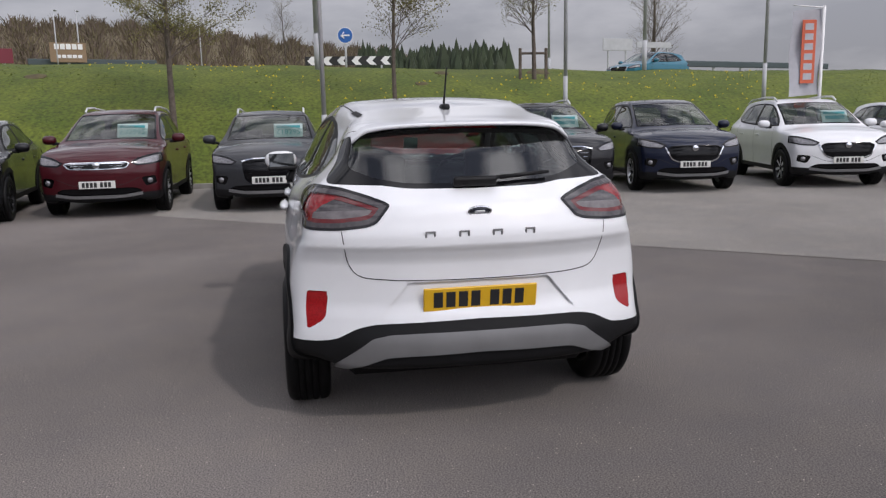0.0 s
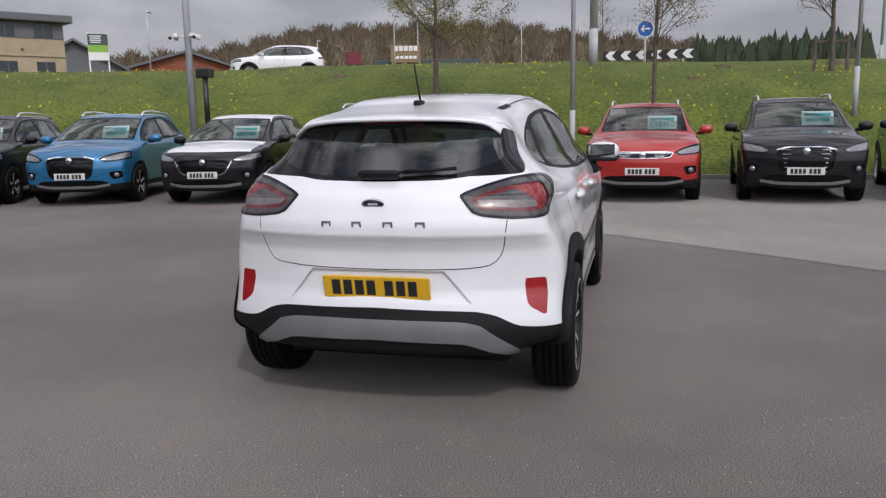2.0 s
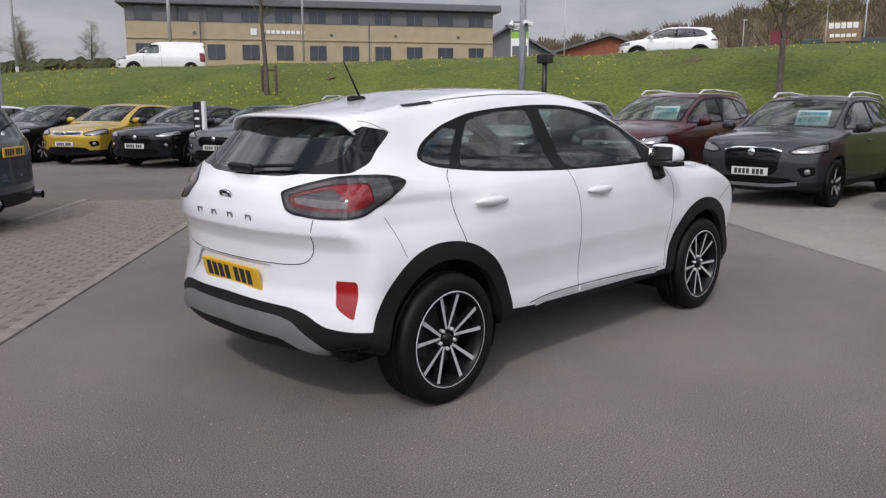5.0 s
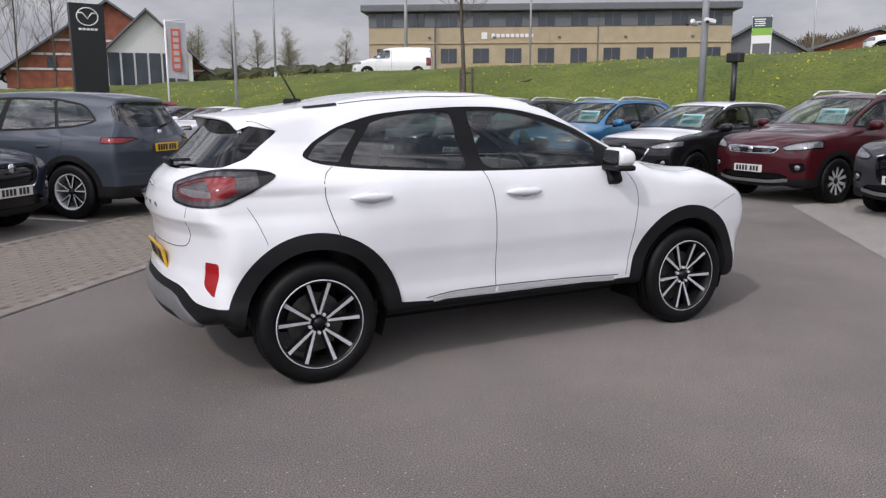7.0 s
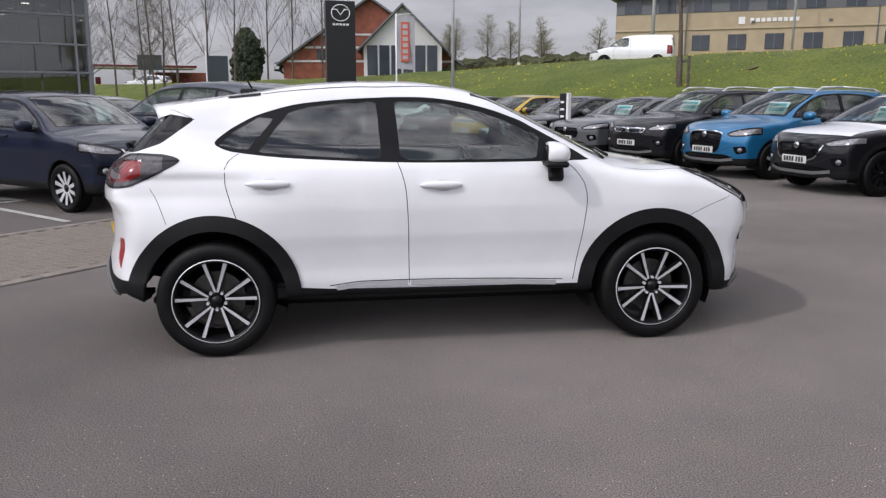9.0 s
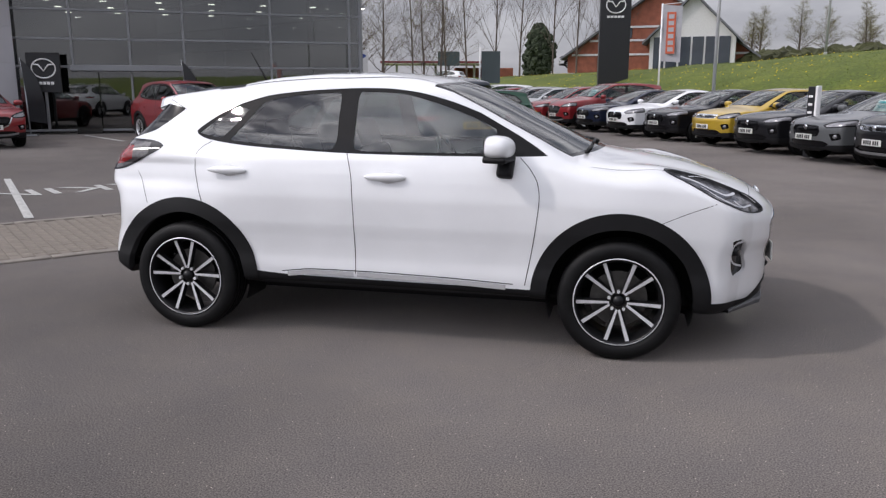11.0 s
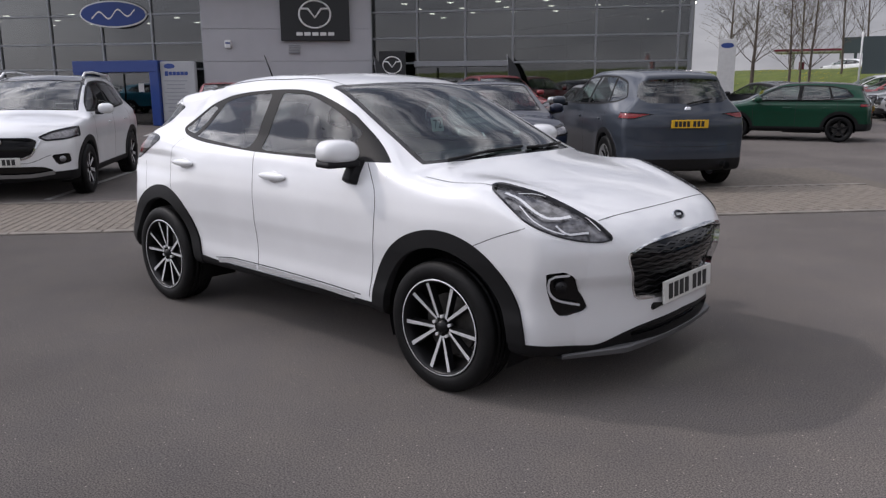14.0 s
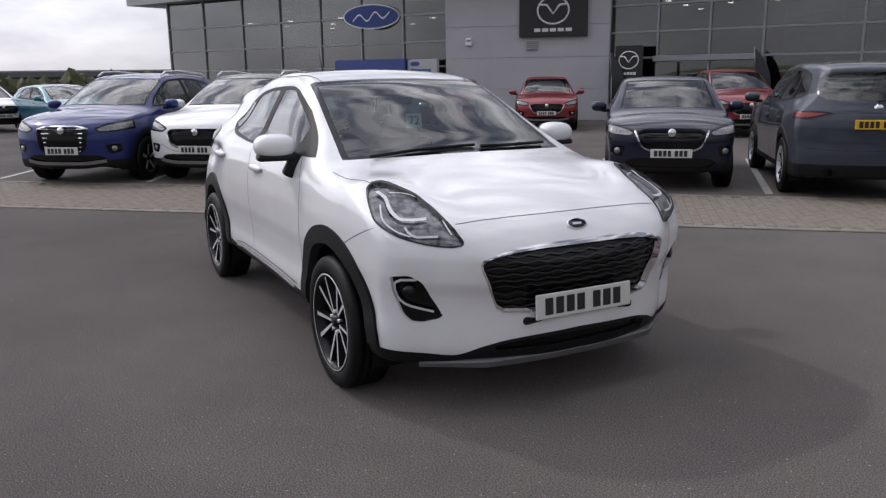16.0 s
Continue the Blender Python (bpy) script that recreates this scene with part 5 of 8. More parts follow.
    cyl_bm(bm, (0, 0, 0), (0.012, 0, 0), 0.055, 0.05, 20)
    b = part("badge", bm, M["chrome"], car, "round chrome badge", True)
    b.location = (2.088 * sx, 0, (hi - 0.02))
    number_plate(car, (2.118 * sx, 0, 0.52), 0, 0, "plate_w")
    number_plate(car, (-2.105 * sx, 0, {"suv": 0.90, "hatch": 0.86, "saloon": 0.80, "van": 0.75}[kind] * sz), 180, 0, "plate_y", True)
    if kind in ("suv", "hatch"):
        zr = {"suv": 1.10, "hatch": 1.0}[kind] * sz
        xr = float(tab(np.array(zr), sh.rear))
        bm = bmesh.new()
        cyl_bm(bm, (0.01, 0, 0), (-0.014, 0, 0), 0.055, 0.05, 20)
        b = part("rear_badge", bm, M["chrome"], car, "round chrome badge", True)
        b.location = (xr, 0, zr - 0.02)
        bm = bmesh.new()
        x2 = float(tab(np.array(zr + 0.12), sh.rear))
        cyl_bm(bm, (xr - 0.02, 0.02, zr + 0.06), (x2 - 0.03, -0.36, zr + 0.13), 0.014, 0.010, 8)
        part("rear_wiper", bm, M["plastic"], car, "black rear wiper", True)
    for s in (-1, 1):
        yf_ = 0.72 * hw / 0.9
        xf_ = float(tab(np.array(0.54 * sz), sh.nose)) - 0.34 * yf_ ** 2.3
        bm = bmesh.new()
        cyl_bm(bm, (-0.03, 0, 0), (0.008, 0, 0), 0.042, 0.040, 16)
        fo = part("fog_lamp", bm, M["lamp_clear"], car, "round clear fog lamp", True)
        fo.matrix_basis = pose(xf_ - 0.005, s * yf_, 0.545 * sz, 0, 0, s * 24)
        if kind == "suv" and L > 4.2:
            bm = bmesh.new()
            cyl_bm(bm, (0, 0, 0), (-0.12, 0, 0), 0.045, 0.05, 16, False)
            ex = part("exhaust", bm, M["chrome"], car, "chrome exhaust tip", True)
            ex.location = (-2.05 * sx, s * 0.52, 0.36)
    return car


TEMPLATES = {}
SPECS = {
    "suv_a": ("suv", 4.6, 1.845, 1.67, dict(grille="slim", wheels="ten", rails=True)),
    "suv_b": ("suv", 4.39, 1.83, 1.60, dict(grille="hex", wheels="five", rails=True, clad=False)),
    "suv_c": ("suv", 4.48, 1.85, 1.65, dict(grille="hex", wheels="five", rails=True, bars=True)),
    "suv_d": ("suv", 4.55, 1.84, 1.67, dict(grille="wide", wheels="bright", wheel_r=0.36)),
    "suv_e": ("suv", 4.45, 1.84, 1.61, dict(grille="slim", wheels="five", rails=True)),
    "suv_f": ("suv", 4.40, 1.80, 1.54, dict(grille="wide", wheels="ten", face="rim_dark")),
    "suv_g": ("suv", 4.30, 1.81, 1.63, dict(grille="wide", wheels="seven", rails=True)),
    "hatch_a": ("hatch", 4.07, 1.70, 1.50, dict(grille="wide", wheels="ten", clad=False, wheel_r=0.31)),
    "hatch_b": ("hatch", 4.26, 1.80, 1.47, dict(grille="slim", wheels="five", clad=False, wheel_r=0.315)),
    "hatch_c": ("suv", 3.82, 1.73, 1.43, dict(grille="hex", wheels="five", clad=True, wheel_r=0.31, face="rim_dark")),
    "saloon": ("saloon", 4.68, 1.81, 1.44, dict(grille="star", wheels="seven", clad=False, wheel_r=0.33)),
    "van": ("van", 4.8, 1.9, 1.86, dict(grille="slim", wheels="seven", clad=False, bright=False)),
}


def place_car(spec, colour, at, heading, label, card=None, z=0.0, price="", tilt=0.0, roof=None, top=None, group="parked cars", axle=1):
    """at: the middle of the front axle (axle 1), the rear axle (-1) or the car (0) on the ground; heading: degrees, 0 to +x."""
    kind, L, Wd, H, opt = SPECS[spec]
    off = axle * 1.30 * L / 4.2
    h = radians(heading)
    m = pose(at[0] - off * math.cos(h), at[1] - off * math.sin(h), z, 0, tilt, heading)
    if spec not in TEMPLATES:
        TEMPLATES[spec] = car_template(kind, L, Wd, H, **opt)
        car = TEMPLATES[spec]
        car.matrix_basis = m
    else:
        car = copy_thing(TEMPLATES[spec], m)
        for o in [c for c in car.children if c.name.startswith("price_card")]:
            for c in list(o.children):
                bpy.data.objects.remove(c)
            bpy.data.objects.remove(o)
    for o in car.children:
        n = o.name.split(".")[0]
        if n in ("body", "bonnet", "roof_panel", "door_mirror", "door_handle"):
            o.material_slots[0].link = "OBJECT"
            o.material_slots[0].material = M[top] if top and n == "roof_panel" else M[roof] if roof and n in ("bonnet", "roof_panel") else M[colour]
            if n == "body":
                o["label"] = colour.replace("_", " ") + " painted body"
    if card:
        sx = L / 4.2
        zc = {"suv": 1.30, "hatch": 1.2, "saloon": 1.15, "van": 1.4}[kind] * H / {"suv": 1.64, "hatch": 1.5, "saloon": 1.44, "van": 1.85}[kind]
        c = mesh_ob("price_card", [(0, -0.24, -0.13), (0, 0.24, -0.13), (0, 0.24, 0.13), (0, -0.24, 0.13), (-0.004, -0.24, -0.13), (-0.004, 0.24, -0.13), (-0.004, 0.24, 0.13), (-0.004, -0.24, 0.13)],
                    [(0, 1, 2, 3), (7, 6, 5, 4), (0, 4, 5, 1), (1, 5, 6, 2), (2, 6, 7, 3), (3, 7, 4, 0)], M[card], car, "pale price card behind the windscreen")
        c.matrix_basis = pose(0.76 * sx, 0.30, zc - 0.02, 0, -32, 0)
        if price:
            lettering(price, 0.135, M["teal"], c, pose(0.0035, 0, -0.035, 90, 0, 90))
        else:
            box("print", (0.002, 0.36, 0.075), (0.003, 0, -0.03), M["teal"], c, "", 0.0005)
        box("print", (0.002, 0.40, 0.05), (0.003, 0, 0.07), M["teal"], c, "", 0.0005)
    tagged(car, label, "car", group)
    return car


place_car("suv_a", "maroon", (8.1, 3.86), 181, "dark maroon sports utility car with silver roof rails", "card", price="£22995")
place_car("suv_b", "grey_metal", (7.9, 1.30), 180, "dark grey compact crossover parked by the bank", "card", price="£18295")
place_car("suv_e", "red", (8.15, -1.26), 179, "bright red crossover with black roof rails", "card", price="£12195")
place_car("suv_c", "black_paint", (8.2, -3.68), 176, "glossy black crossover with chrome grille", "card")
place_car("suv_d", "navy", (8.2, -6.03), 171, "dark navy crossover with multi-spoke wheels")
place_car("suv_g", "white", (7.95, -8.88), 167, "white crossover with black lower trim", "card")
place_car("suv_f", "white", (7.9, -11.5), 165, "white crossover at the end of the row")
# all-black car: white bonnet and roof panel are its sky reflection, painted on
place_car("suv_f", "black_paint", (7.33, 6.02), 188, "black crossover with sky reflection painted white on bonnet and roof", "card", roof="white")
place_car("suv_b", "blue", (6.96, 8.43), 195, "bright blue compact crossover", "card")
place_car("suv_e", "black_paint", (6.32, 10.62), 200, "black crossover with black wheels", "card")
place_car("saloon", "mid_grey", (5.58, 12.50), 203, "grey saloon car in the row", "card")
place_car("saloon", "black_paint", (4.72, 14.55), 206, "black saloon car in the row")
place_car("hatch_b", "yellow", (3.85, 16.6), 208, "golden yellow hatchback in the far row")
place_car("saloon", "black_paint", (2.75, 18.6), 210, "black low coupe in the far row")
place_car("saloon", "white", (1.6, 20.6), 211, "white low coupe in the far row")
place_car("saloon", "navy", (0.5, 22.8), 211, "dark blue saloon in the far row")
place_car("suv_d", "dark_red", (-0.7, 24.8), 211, "dark red crossover in the far row", "card")
place_car("suv_f", "dark_red", (-1.9, 26.8), 211, "dark red crossover beside another red one")
place_car("hatch_a", "silver", (-3.1, 28.8), 211, "silver hatchback in the far row")
place_car("suv_f", "silver", (-4.3, 30.8), 211, "silver crossover in the far row")
place_car("hatch_a", "dark_red", (-5.5, 32.8), 211, "dark red hatchback in the far row")
place_car("suv_d", "white", (-6.7, 34.8), 211, "white crossover at the far end")
place_car("hatch_a", "navy", (-3.36, 5.74), 320, "dark navy hatchback with chrome grille frame")
place_car("suv_d", "steel_blue", (-1.55, 7.22), 138, "slate grey crossover seen from behind", axle=-1)
place_car("hatch_c", "green", (-3.2, 17.4), 196, "dark green small hatchback with black wheels", "card_y", axle=0, top="black_paint")
place_car("suv_g", "white", (-7.74, 0.62), 321, "white crossover with a black grille and black roof", top="black_paint")
place_car("suv_c", "deep_blue", (-8.75, -1.12), 324, "deep blue sports utility car")
place_car("hatch_a", "dark_red", (-15.5, 8.9), 325, "dark red hatchback by the showroom wall")
place_car("suv_f", "dark_red", (-14.2, 11.4), 325, "dark red crossover by the showroom wall")
place_car("suv_d", "dark_red", (-9.3, 13.9), 325, "dark red crossover by the showroom doors")
place_car("saloon", "black_paint", (-5.5, 22.5), 150, "black low saloon parked beyond the hatchback", axle=0)
place_car("saloon", "silver", (-4.5, 11.5), 140, "silver saloon beyond the grey crossover", axle=-1)
place_car("hatch_b", "cyan", (-23.0, -0.9), 20, "bright blue hatchback far across the forecourt", axle=0)
place_car("hatch_a", "white", (-25.5, -3.2), 20, "white hatchback far across the forecourt", axle=0)


# ---- ground ----
def asphalt(name, base, dark, fine=0.56):
    m = mat(name, base, rough=0.85, color2=dark, scale=0.35, bump=0.085, bscale=140, fine=fine, spec=0.12, dull=1.0)
    nt = m.node_tree
    b = nt.nodes["Principled BSDF"]
    # pale chips in the surface
    co = nt.nodes.new("ShaderNodeTexCoord")
    v = nt.nodes.new("ShaderNodeTexVoronoi")
    v.inputs["Scale"].default_value = 42
    nt.links.new(co.outputs["Object"], v.inputs["Vector"])
    r = nt.nodes.new("ShaderNodeValToRGB")
    r.color_ramp.elements[0].position, r.color_ramp.elements[1].position = 0.08, 0.15
    r.color_ramp.elements[0].color, r.color_ramp.elements[1].color = (1, 1, 1, 1), (0, 0, 0, 1)
    nt.links.new(v.outputs["Distance"], r.inputs["Fac"])
    sep = nt.nodes.new("ShaderNodeSeparateColor")
    nt.links.new(v.outputs["Color"], sep.inputs["Color"])
    lim = nt.nodes.new("ShaderNodeMath")
    lim.operation = "GREATER_THAN"
    lim.inputs[1].default_value = 0.82
    nt.links.new(sep.outputs["Red"], lim.inputs[0])
    mul = nt.nodes.new("ShaderNodeMath")
    mul.operation = "MULTIPLY"
    nt.links.new(lim.outputs["Value"], mul.inputs[0])
    nt.links.new(r.outputs["Color"], mul.inputs[1])
    mx = nt.nodes.new("ShaderNodeMix")
    mx.data_type = "RGBA"
    mx.inputs[7].default_value = (base[0] * 3.4, base[1] * 3.3, base[2] * 3.1, 1)
    old = b.inputs["Base Color"].links[0].from_socket
    nt.links.new(mul.outputs["Value"], mx.inputs[0])
    nt.links.new(old, mx.inputs[6])
    # dark pits, and warm and cool patches where the binder has worn
    v2 = nt.nodes.new("ShaderNodeTexVoronoi")
    v2.inputs["Scale"].default_value = 27
    nt.links.new(co.outputs["Object"], v2.inputs["Vector"])
    r2 = nt.nodes.new("ShaderNodeValToRGB")
    r2.color_ramp.elements[0].position, r2.color_ramp.elements[1].position = 0.07, 0.16
    r2.color_ramp.elements[0].color, r2.color_ramp.elements[1].color = (0.66, 0.66, 0.66, 1), (1, 1, 1, 1)
    nt.links.new(v2.outputs["Distance"], r2.inputs["Fac"])
    patch = nt.nodes.new("ShaderNodeTexNoise")
    patch.inputs["Scale"].default_value, patch.inputs["Detail"].default_value, patch.inputs["Roughness"].default_value = 2.2, 6, 0.65
    nt.links.new(co.outputs["Object"], patch.inputs["Vector"])
    r3 = nt.nodes.new("ShaderNodeValToRGB")
    r3.color_ramp.elements[0].position, r3.color_ramp.elements[1].position = 0.36, 0.64
    r3.color_ramp.elements[0].color, r3.color_ramp.elements[1].color = (0.94, 0.945, 0.965, 1), (1.04, 1.03, 1.015, 1)
    nt.links.new(patch.outputs["Fac"], r3.inputs["Fac"])
    last = mx.outputs[2]
    for source in (r2.outputs["Color"], r3.outputs["Color"]):
        mul2 = nt.nodes.new("ShaderNodeMix")
        mul2.data_type, mul2.blend_type = "RGBA", "MULTIPLY"
        mul2.inputs[0].default_value = 1.0
        nt.links.new(last, mul2.inputs[6])
        nt.links.new(source, mul2.inputs[7])
        last = mul2.outputs[2]
    nt.links.new(last, b.inputs["Base Color"])
    return m


M["tarmac"] = asphalt("dark_tarmac", (0.158, 0.143, 0.134), (0.113, 0.102, 0.096))
M["tarmac_old"] = asphalt("pale_worn_tarmac", (0.240, 0.226, 0.208), (0.190, 0.178, 0.165))
M["grass"] = mat("mown_grass", (0.104, 0.128, 0.013), rough=0.9, color2=(0.062, 0.090, 0.008), scale=0.7, bump=0.5, bscale=11, fine=0.42)
M["brick_block"] = mat("concrete_block", (0.195, 0.168, 0.140), rough=0.85, vary=0.25, scale=9, bump=0.2, bscale=90, per_object=0.06)
M["joint"] = mat("sandy_joint", (0.145, 0.125, 0.104), rough=0.95, vary=0.3, scale=14)
M["edging"] = mat("pale_edging", (0.23, 0.205, 0.18), rough=0.85, vary=0.3, scale=6, bump=0.2, bscale=80)
M["line"] = mat("worn_white_line", (0.50, 0.50, 0.48), rough=0.75, vary=0.35, scale=18)
M["concrete"] = mat("kerb_concrete", (0.30, 0.29, 0.27), rough=0.9, vary=0.25, scale=4, bump=0.2, bscale=70)


def sheet(name, outline, z, material, label, kind="structure"):
    bm = bmesh.new()
    vs = [bm.verts.new((x, y, z)) for x, y in outline]
    f = bm.faces.new(vs)
    if f.normal.z < 0:
        f.normal_flip()
    bmesh.ops.recalc_face_normals(bm, faces=bm.faces[:])
    ob = part(name, bm, material, None, label)
    f = ob.data.polygons[0]
    if f.normal.z < 0:
        ob.data.flip_normals()
    return tagged(ob, label, kind=kind)


ring = [(700 * math.cos(a), 700 * math.sin(a)) for a in np.linspace(0, 2 * math.pi, 48, endpoint=False)]
sheet("ground", ring, 0.0, M["tarmac"], "dark grey tarmac of the forecourt")
sheet("road_patch", [(7.35, 3.12), (4.55, -0.25), (2.7, -2.65), (1.05, -4.7), (-1.2, -7.4), (-4, -11), (13.4, -16), (13.45, 3.4)], 0.005, M["tarmac_old"], "paler worn tarmac before the parked row")

TOE = [(4.5, -90), (9.5, -50), (12.2, -25), (12.3, -10), (12.2, 0), (12.05, 5), (11.2, 10), (9.5, 15), (6.6, 20.5), (3.4, 25.7), (-0.4, 32), (-5.4, 40.5), (-14, 52), (-30, 66), (-70, 85), (-150, 110)]


def toe_line(n=240):
    p = np.array(TOE, float)
    s = np.r_[0, np.cumsum(np.hypot(*np.diff(p, axis=0).T))]
    q = np.linspace(0, s[-1], n)
    xy = np.stack([tab(q, list(zip(s, p[:, 0]))), tab(q, list(zip(s, p[:, 1])))], 1)
    d = np.gradient(xy, axis=0)
    d /= np.linalg.norm(d, axis=1, keepdims=True)
    return xy, np.stack([d[:, 1], -d[:, 0]], 1)


def bank_height(off, y):
    crest = np.interp(y, [-30, -10, 5, 20, 40, 60], [2.6, 2.75, 3.1, 3.0, 2.5, 2.2])
    return crest * tab(off, [(0, 0.03), (0.6, 0.15), (1.6, 0.38), (2.6, 0.55), (4.0, 0.72), (5.6, 0.87), (7.2, 0.97), (9.0, 1.03), (14.0, 1.05), (60, 1.35), (300, 2.2), (700, 3.0)])


xy, nrm = toe_line()
OFF = [0, 0.4, 1, 1.7, 2.5, 3.3, 4.2, 5.1, 6, 7, 8, 9, 10, 12, 14, 20, 30, 60, 120, 300, 520]
V, Fc = [], []
for i, (p, n) in enumerate(zip(xy, nrm)):
    for o in OFF:
        q = p + n * o
        zz = float(bank_height(np.array(float(o)), p[1])) + (noise.noise(Vector((q[0] * 0.35, q[1] * 0.35, 0))) * 0.12 if 0.5 < o < 30 else 0)
        V.append((q[0], q[1], zz))
for i in range(len(xy) - 1):
    for j in range(len(OFF) - 1):
        a = i * len(OFF) + j
        Fc.append((a, a + len(OFF), a + len(OFF) + 1, a + 1)[::-1])
bank = mesh_ob("ground_grass", V, Fc, M["grass"], None, "", True)
tagged(bank, "sloping mown grass bank behind the cars", kind="structure")


def along(s_off, z0, z1, width, name, material, label, lo=20, hi=175):
    V, F = [], []
    for p, n in zip(xy[lo:hi], nrm[lo:hi]):
        a, b = p + n * (s_off - width), p + n * s_off
        V += [(a[0], a[1], z0), (a[0], a[1], z1), (b[0], b[1], z1), (b[0], b[1], z0)]
    for i in range(hi - lo - 1):
        for j in range(3):
            F.append((4 * i + j, 4 * i + j + 1, 4 * i + 5 + j, 4 * i + 4 + j))
    return tagged(mesh_ob(name, V, F, material), label, kind="structure")


along(0.02, -0.02, 0.11, 0.13, "kerb", M["concrete"], "low concrete kerb at the foot of the bank")

# block paving strip with pale edging
PA, PB_ = Vector((-10.77, -7.495)), Vector((2.35, 7.585))
pd = (PB_ - PA).normalized()
pn = Vector((-pd.y, pd.x))
PW = 2.05
pv = lambda s, w: PA + pd * s + pn * w
plen = (PB_ - PA).length
sheet("pavement", [pv(0, 0), pv(plen, 0), pv(plen + 0.6, PW + 2.2), pv(plen - 3.6, PW + 2.3), pv(plen - 4.2, PW), pv(0, PW)], 0.004, M["joint"], "block paving strip beside the bays")


# ---- showroom ----
M["panel_white"] = mat("white_cladding_panel", (0.46, 0.46, 0.49), rough=0.45, vary=0.06, scale=1.2)
M["mullion"] = mat("grey_aluminium", (0.30, 0.31, 0.33), rough=0.4, metal=0.6)
M["show_glass"] = glass_mat("showroom_glass", (0.34, 0.37, 0.37), 0.9, 0.18, 2.4)
M["soffit"] = mat("grey_soffit", (0.42, 0.43, 0.45), rough=0.5, vary=0.05)
M["show_floor"] = mat("showroom_tile", (0.35, 0.34, 0.33), rough=0.3, vary=0.1)
M["show_wall"] = mat("showroom_wall", (0.30, 0.30, 0.30), rough=0.8, vary=0.2, scale=0.6)
M["sign_black"] = mat("black_sign", (0.018, 0.019, 0.022), rough=0.35)
M["sign_blue"] = mat("blue_sign", (0.015, 0.05, 0.24), rough=0.3, coat=0.5)
M["sign_white"] = mat("white_sign", (0.75, 0.75, 0.75), rough=0.4)
M["lamp_on"] = mat("ceiling_lamp", (1.0, 0.93, 0.8), emit=14)
FW = [Vector((-34.6, 4.5)), Vector((-21.4, 12.05)), Vector((-17.47, 16.4)), Vector((-7.95, 21.8))]


def facade(a, b, cols, rows, top, name, door=None):
    """A glazed front from a to b, split by mullions and transoms."""
    d = (b - a).normalized()
    n = Vector((d.y, -d.x))
    L = (b - a).length
    ang = math.degrees(math.atan2(d.y, d.x))
    front = tagged(new(name), "tall glazed showroom front with grey mullions", kind="structure")
    at = lambda s, o=0.0: (a.x + d.x * s + n.x * o, a.y + d.y * s + n.y * o)
    for c in cols:
        box("mullion", (0.07, 0.16, top), (*at(c * L), top / 2), M["mullion"], front, "", 0.01, ang)
    for r in rows:
        box("transom", (L, 0.14, 0.07), (*at(L / 2), r), M["mullion"], front, "", 0.01, ang)
    edges = [0.0, *rows[1:], top] if rows[0] < 0.2 else [0.0, *rows, top]
    for c0, c1 in zip(cols[:-1], cols[1:]):
        for r0, r1 in zip(edges[:-1], edges[1:]):
            w = (c1 - c0) * L
            p = box("pane", (w - 0.06, 0.02, r1 - r0 - 0.06), (*at((c0 + c1) / 2 * L), (r0 + r1) / 2), M["show_glass"], front, "", 0.003, ang + random.uniform(-0.25, 0.25))
    return front


facade(FW[0], FW[1], [0, 0.155, 0.315, 0.46, 0.605, 0.742, 0.873, 1.0], [0.12, 1.95, 2.85, 3.85], 5.0, "window_1")
facade(FW[2], FW[3], [0, 0.155, 0.312, 0.464, 0.72, 0.964, 1.0], [0.12, 2.12, 2.98, 3.87], 5.0, "window_2")
side_d = Vector((-0.876, 0.482))
facade(FW[3], FW[3] + side_d * 14, [0, 0.2, 0.4, 0.6, 0.8, 1.0], [0.12, 2.12, 2.98, 3.87], 5.0, "window_3")


def upright(name, a, b, z0, z1, thick, material, label, kind="structure", out=0.0):
    d = (b - a).normalized()
    n = Vector((d.y, -d.x))
    c = (a + b) / 2 + n * out
    ob = box(name, ((b - a).length, thick, z1 - z0), (c.x, c.y, (z0 + z1) / 2), material, None, label, 0.01, math.degrees(math.atan2(d.y, d.x)))
    return tagged(ob, label, kind=kind)


wall = upright("wall_white", FW[1], FW[2], 0.0, 7.0, 0.5, M["panel_white"], "white panelled showroom wall", out=0.0)
wd = (FW[2] - FW[1]).normalized()
wn_ = Vector((wd.y, -wd.x))
wang = math.degrees(math.atan2(wd.y, wd.x))
wl = (FW[2] - FW[1]).length
for i, z in enumerate((0.55, 1.65, 2.75, 3.85, 4.95, 6.05)):
    box("panel", (wl - 0.02, 0.03, 1.085), (0, -0.262, z - 3.5), M["panel_white"], wall, "", 0.006)
upright("wall_back", FW[0] + Vector((-4.2, 8.8)), FW[3] + side_d * 14, 0, 5, 0.3, M["show_wall"], "plain grey wall inside the showroom")
upright("wall_side", FW[0], FW[0] + Vector((-4.2, 8.8)), 0, 5, 0.3, M["panel_white"], "white end wall of the showroom")
eave = [FW[0] + Vector((-1.5, -1.6)), FW[1] + Vector((0.5, -1.0)), FW[2] + Vector((1.0, -0.5)), FW[3] + Vector((1.6, 0.0)), FW[3] + side_d * 15 + Vector((0.5, 1.2)), FW[0] + Vector((-6, 10))]
bm = bmesh.new()
lo = [bm.verts.new((p.x, p.y, 5.0)) for p in eave]
hi = [bm.verts.new((p.x, p.y, 5.35)) for p in eave]
bm.faces.new(lo[::-1])
bm.faces.new(hi)
for i in range(6):
    bm.faces.new((lo[i], lo[(i + 1) % 6], hi[(i + 1) % 6], hi[i]))
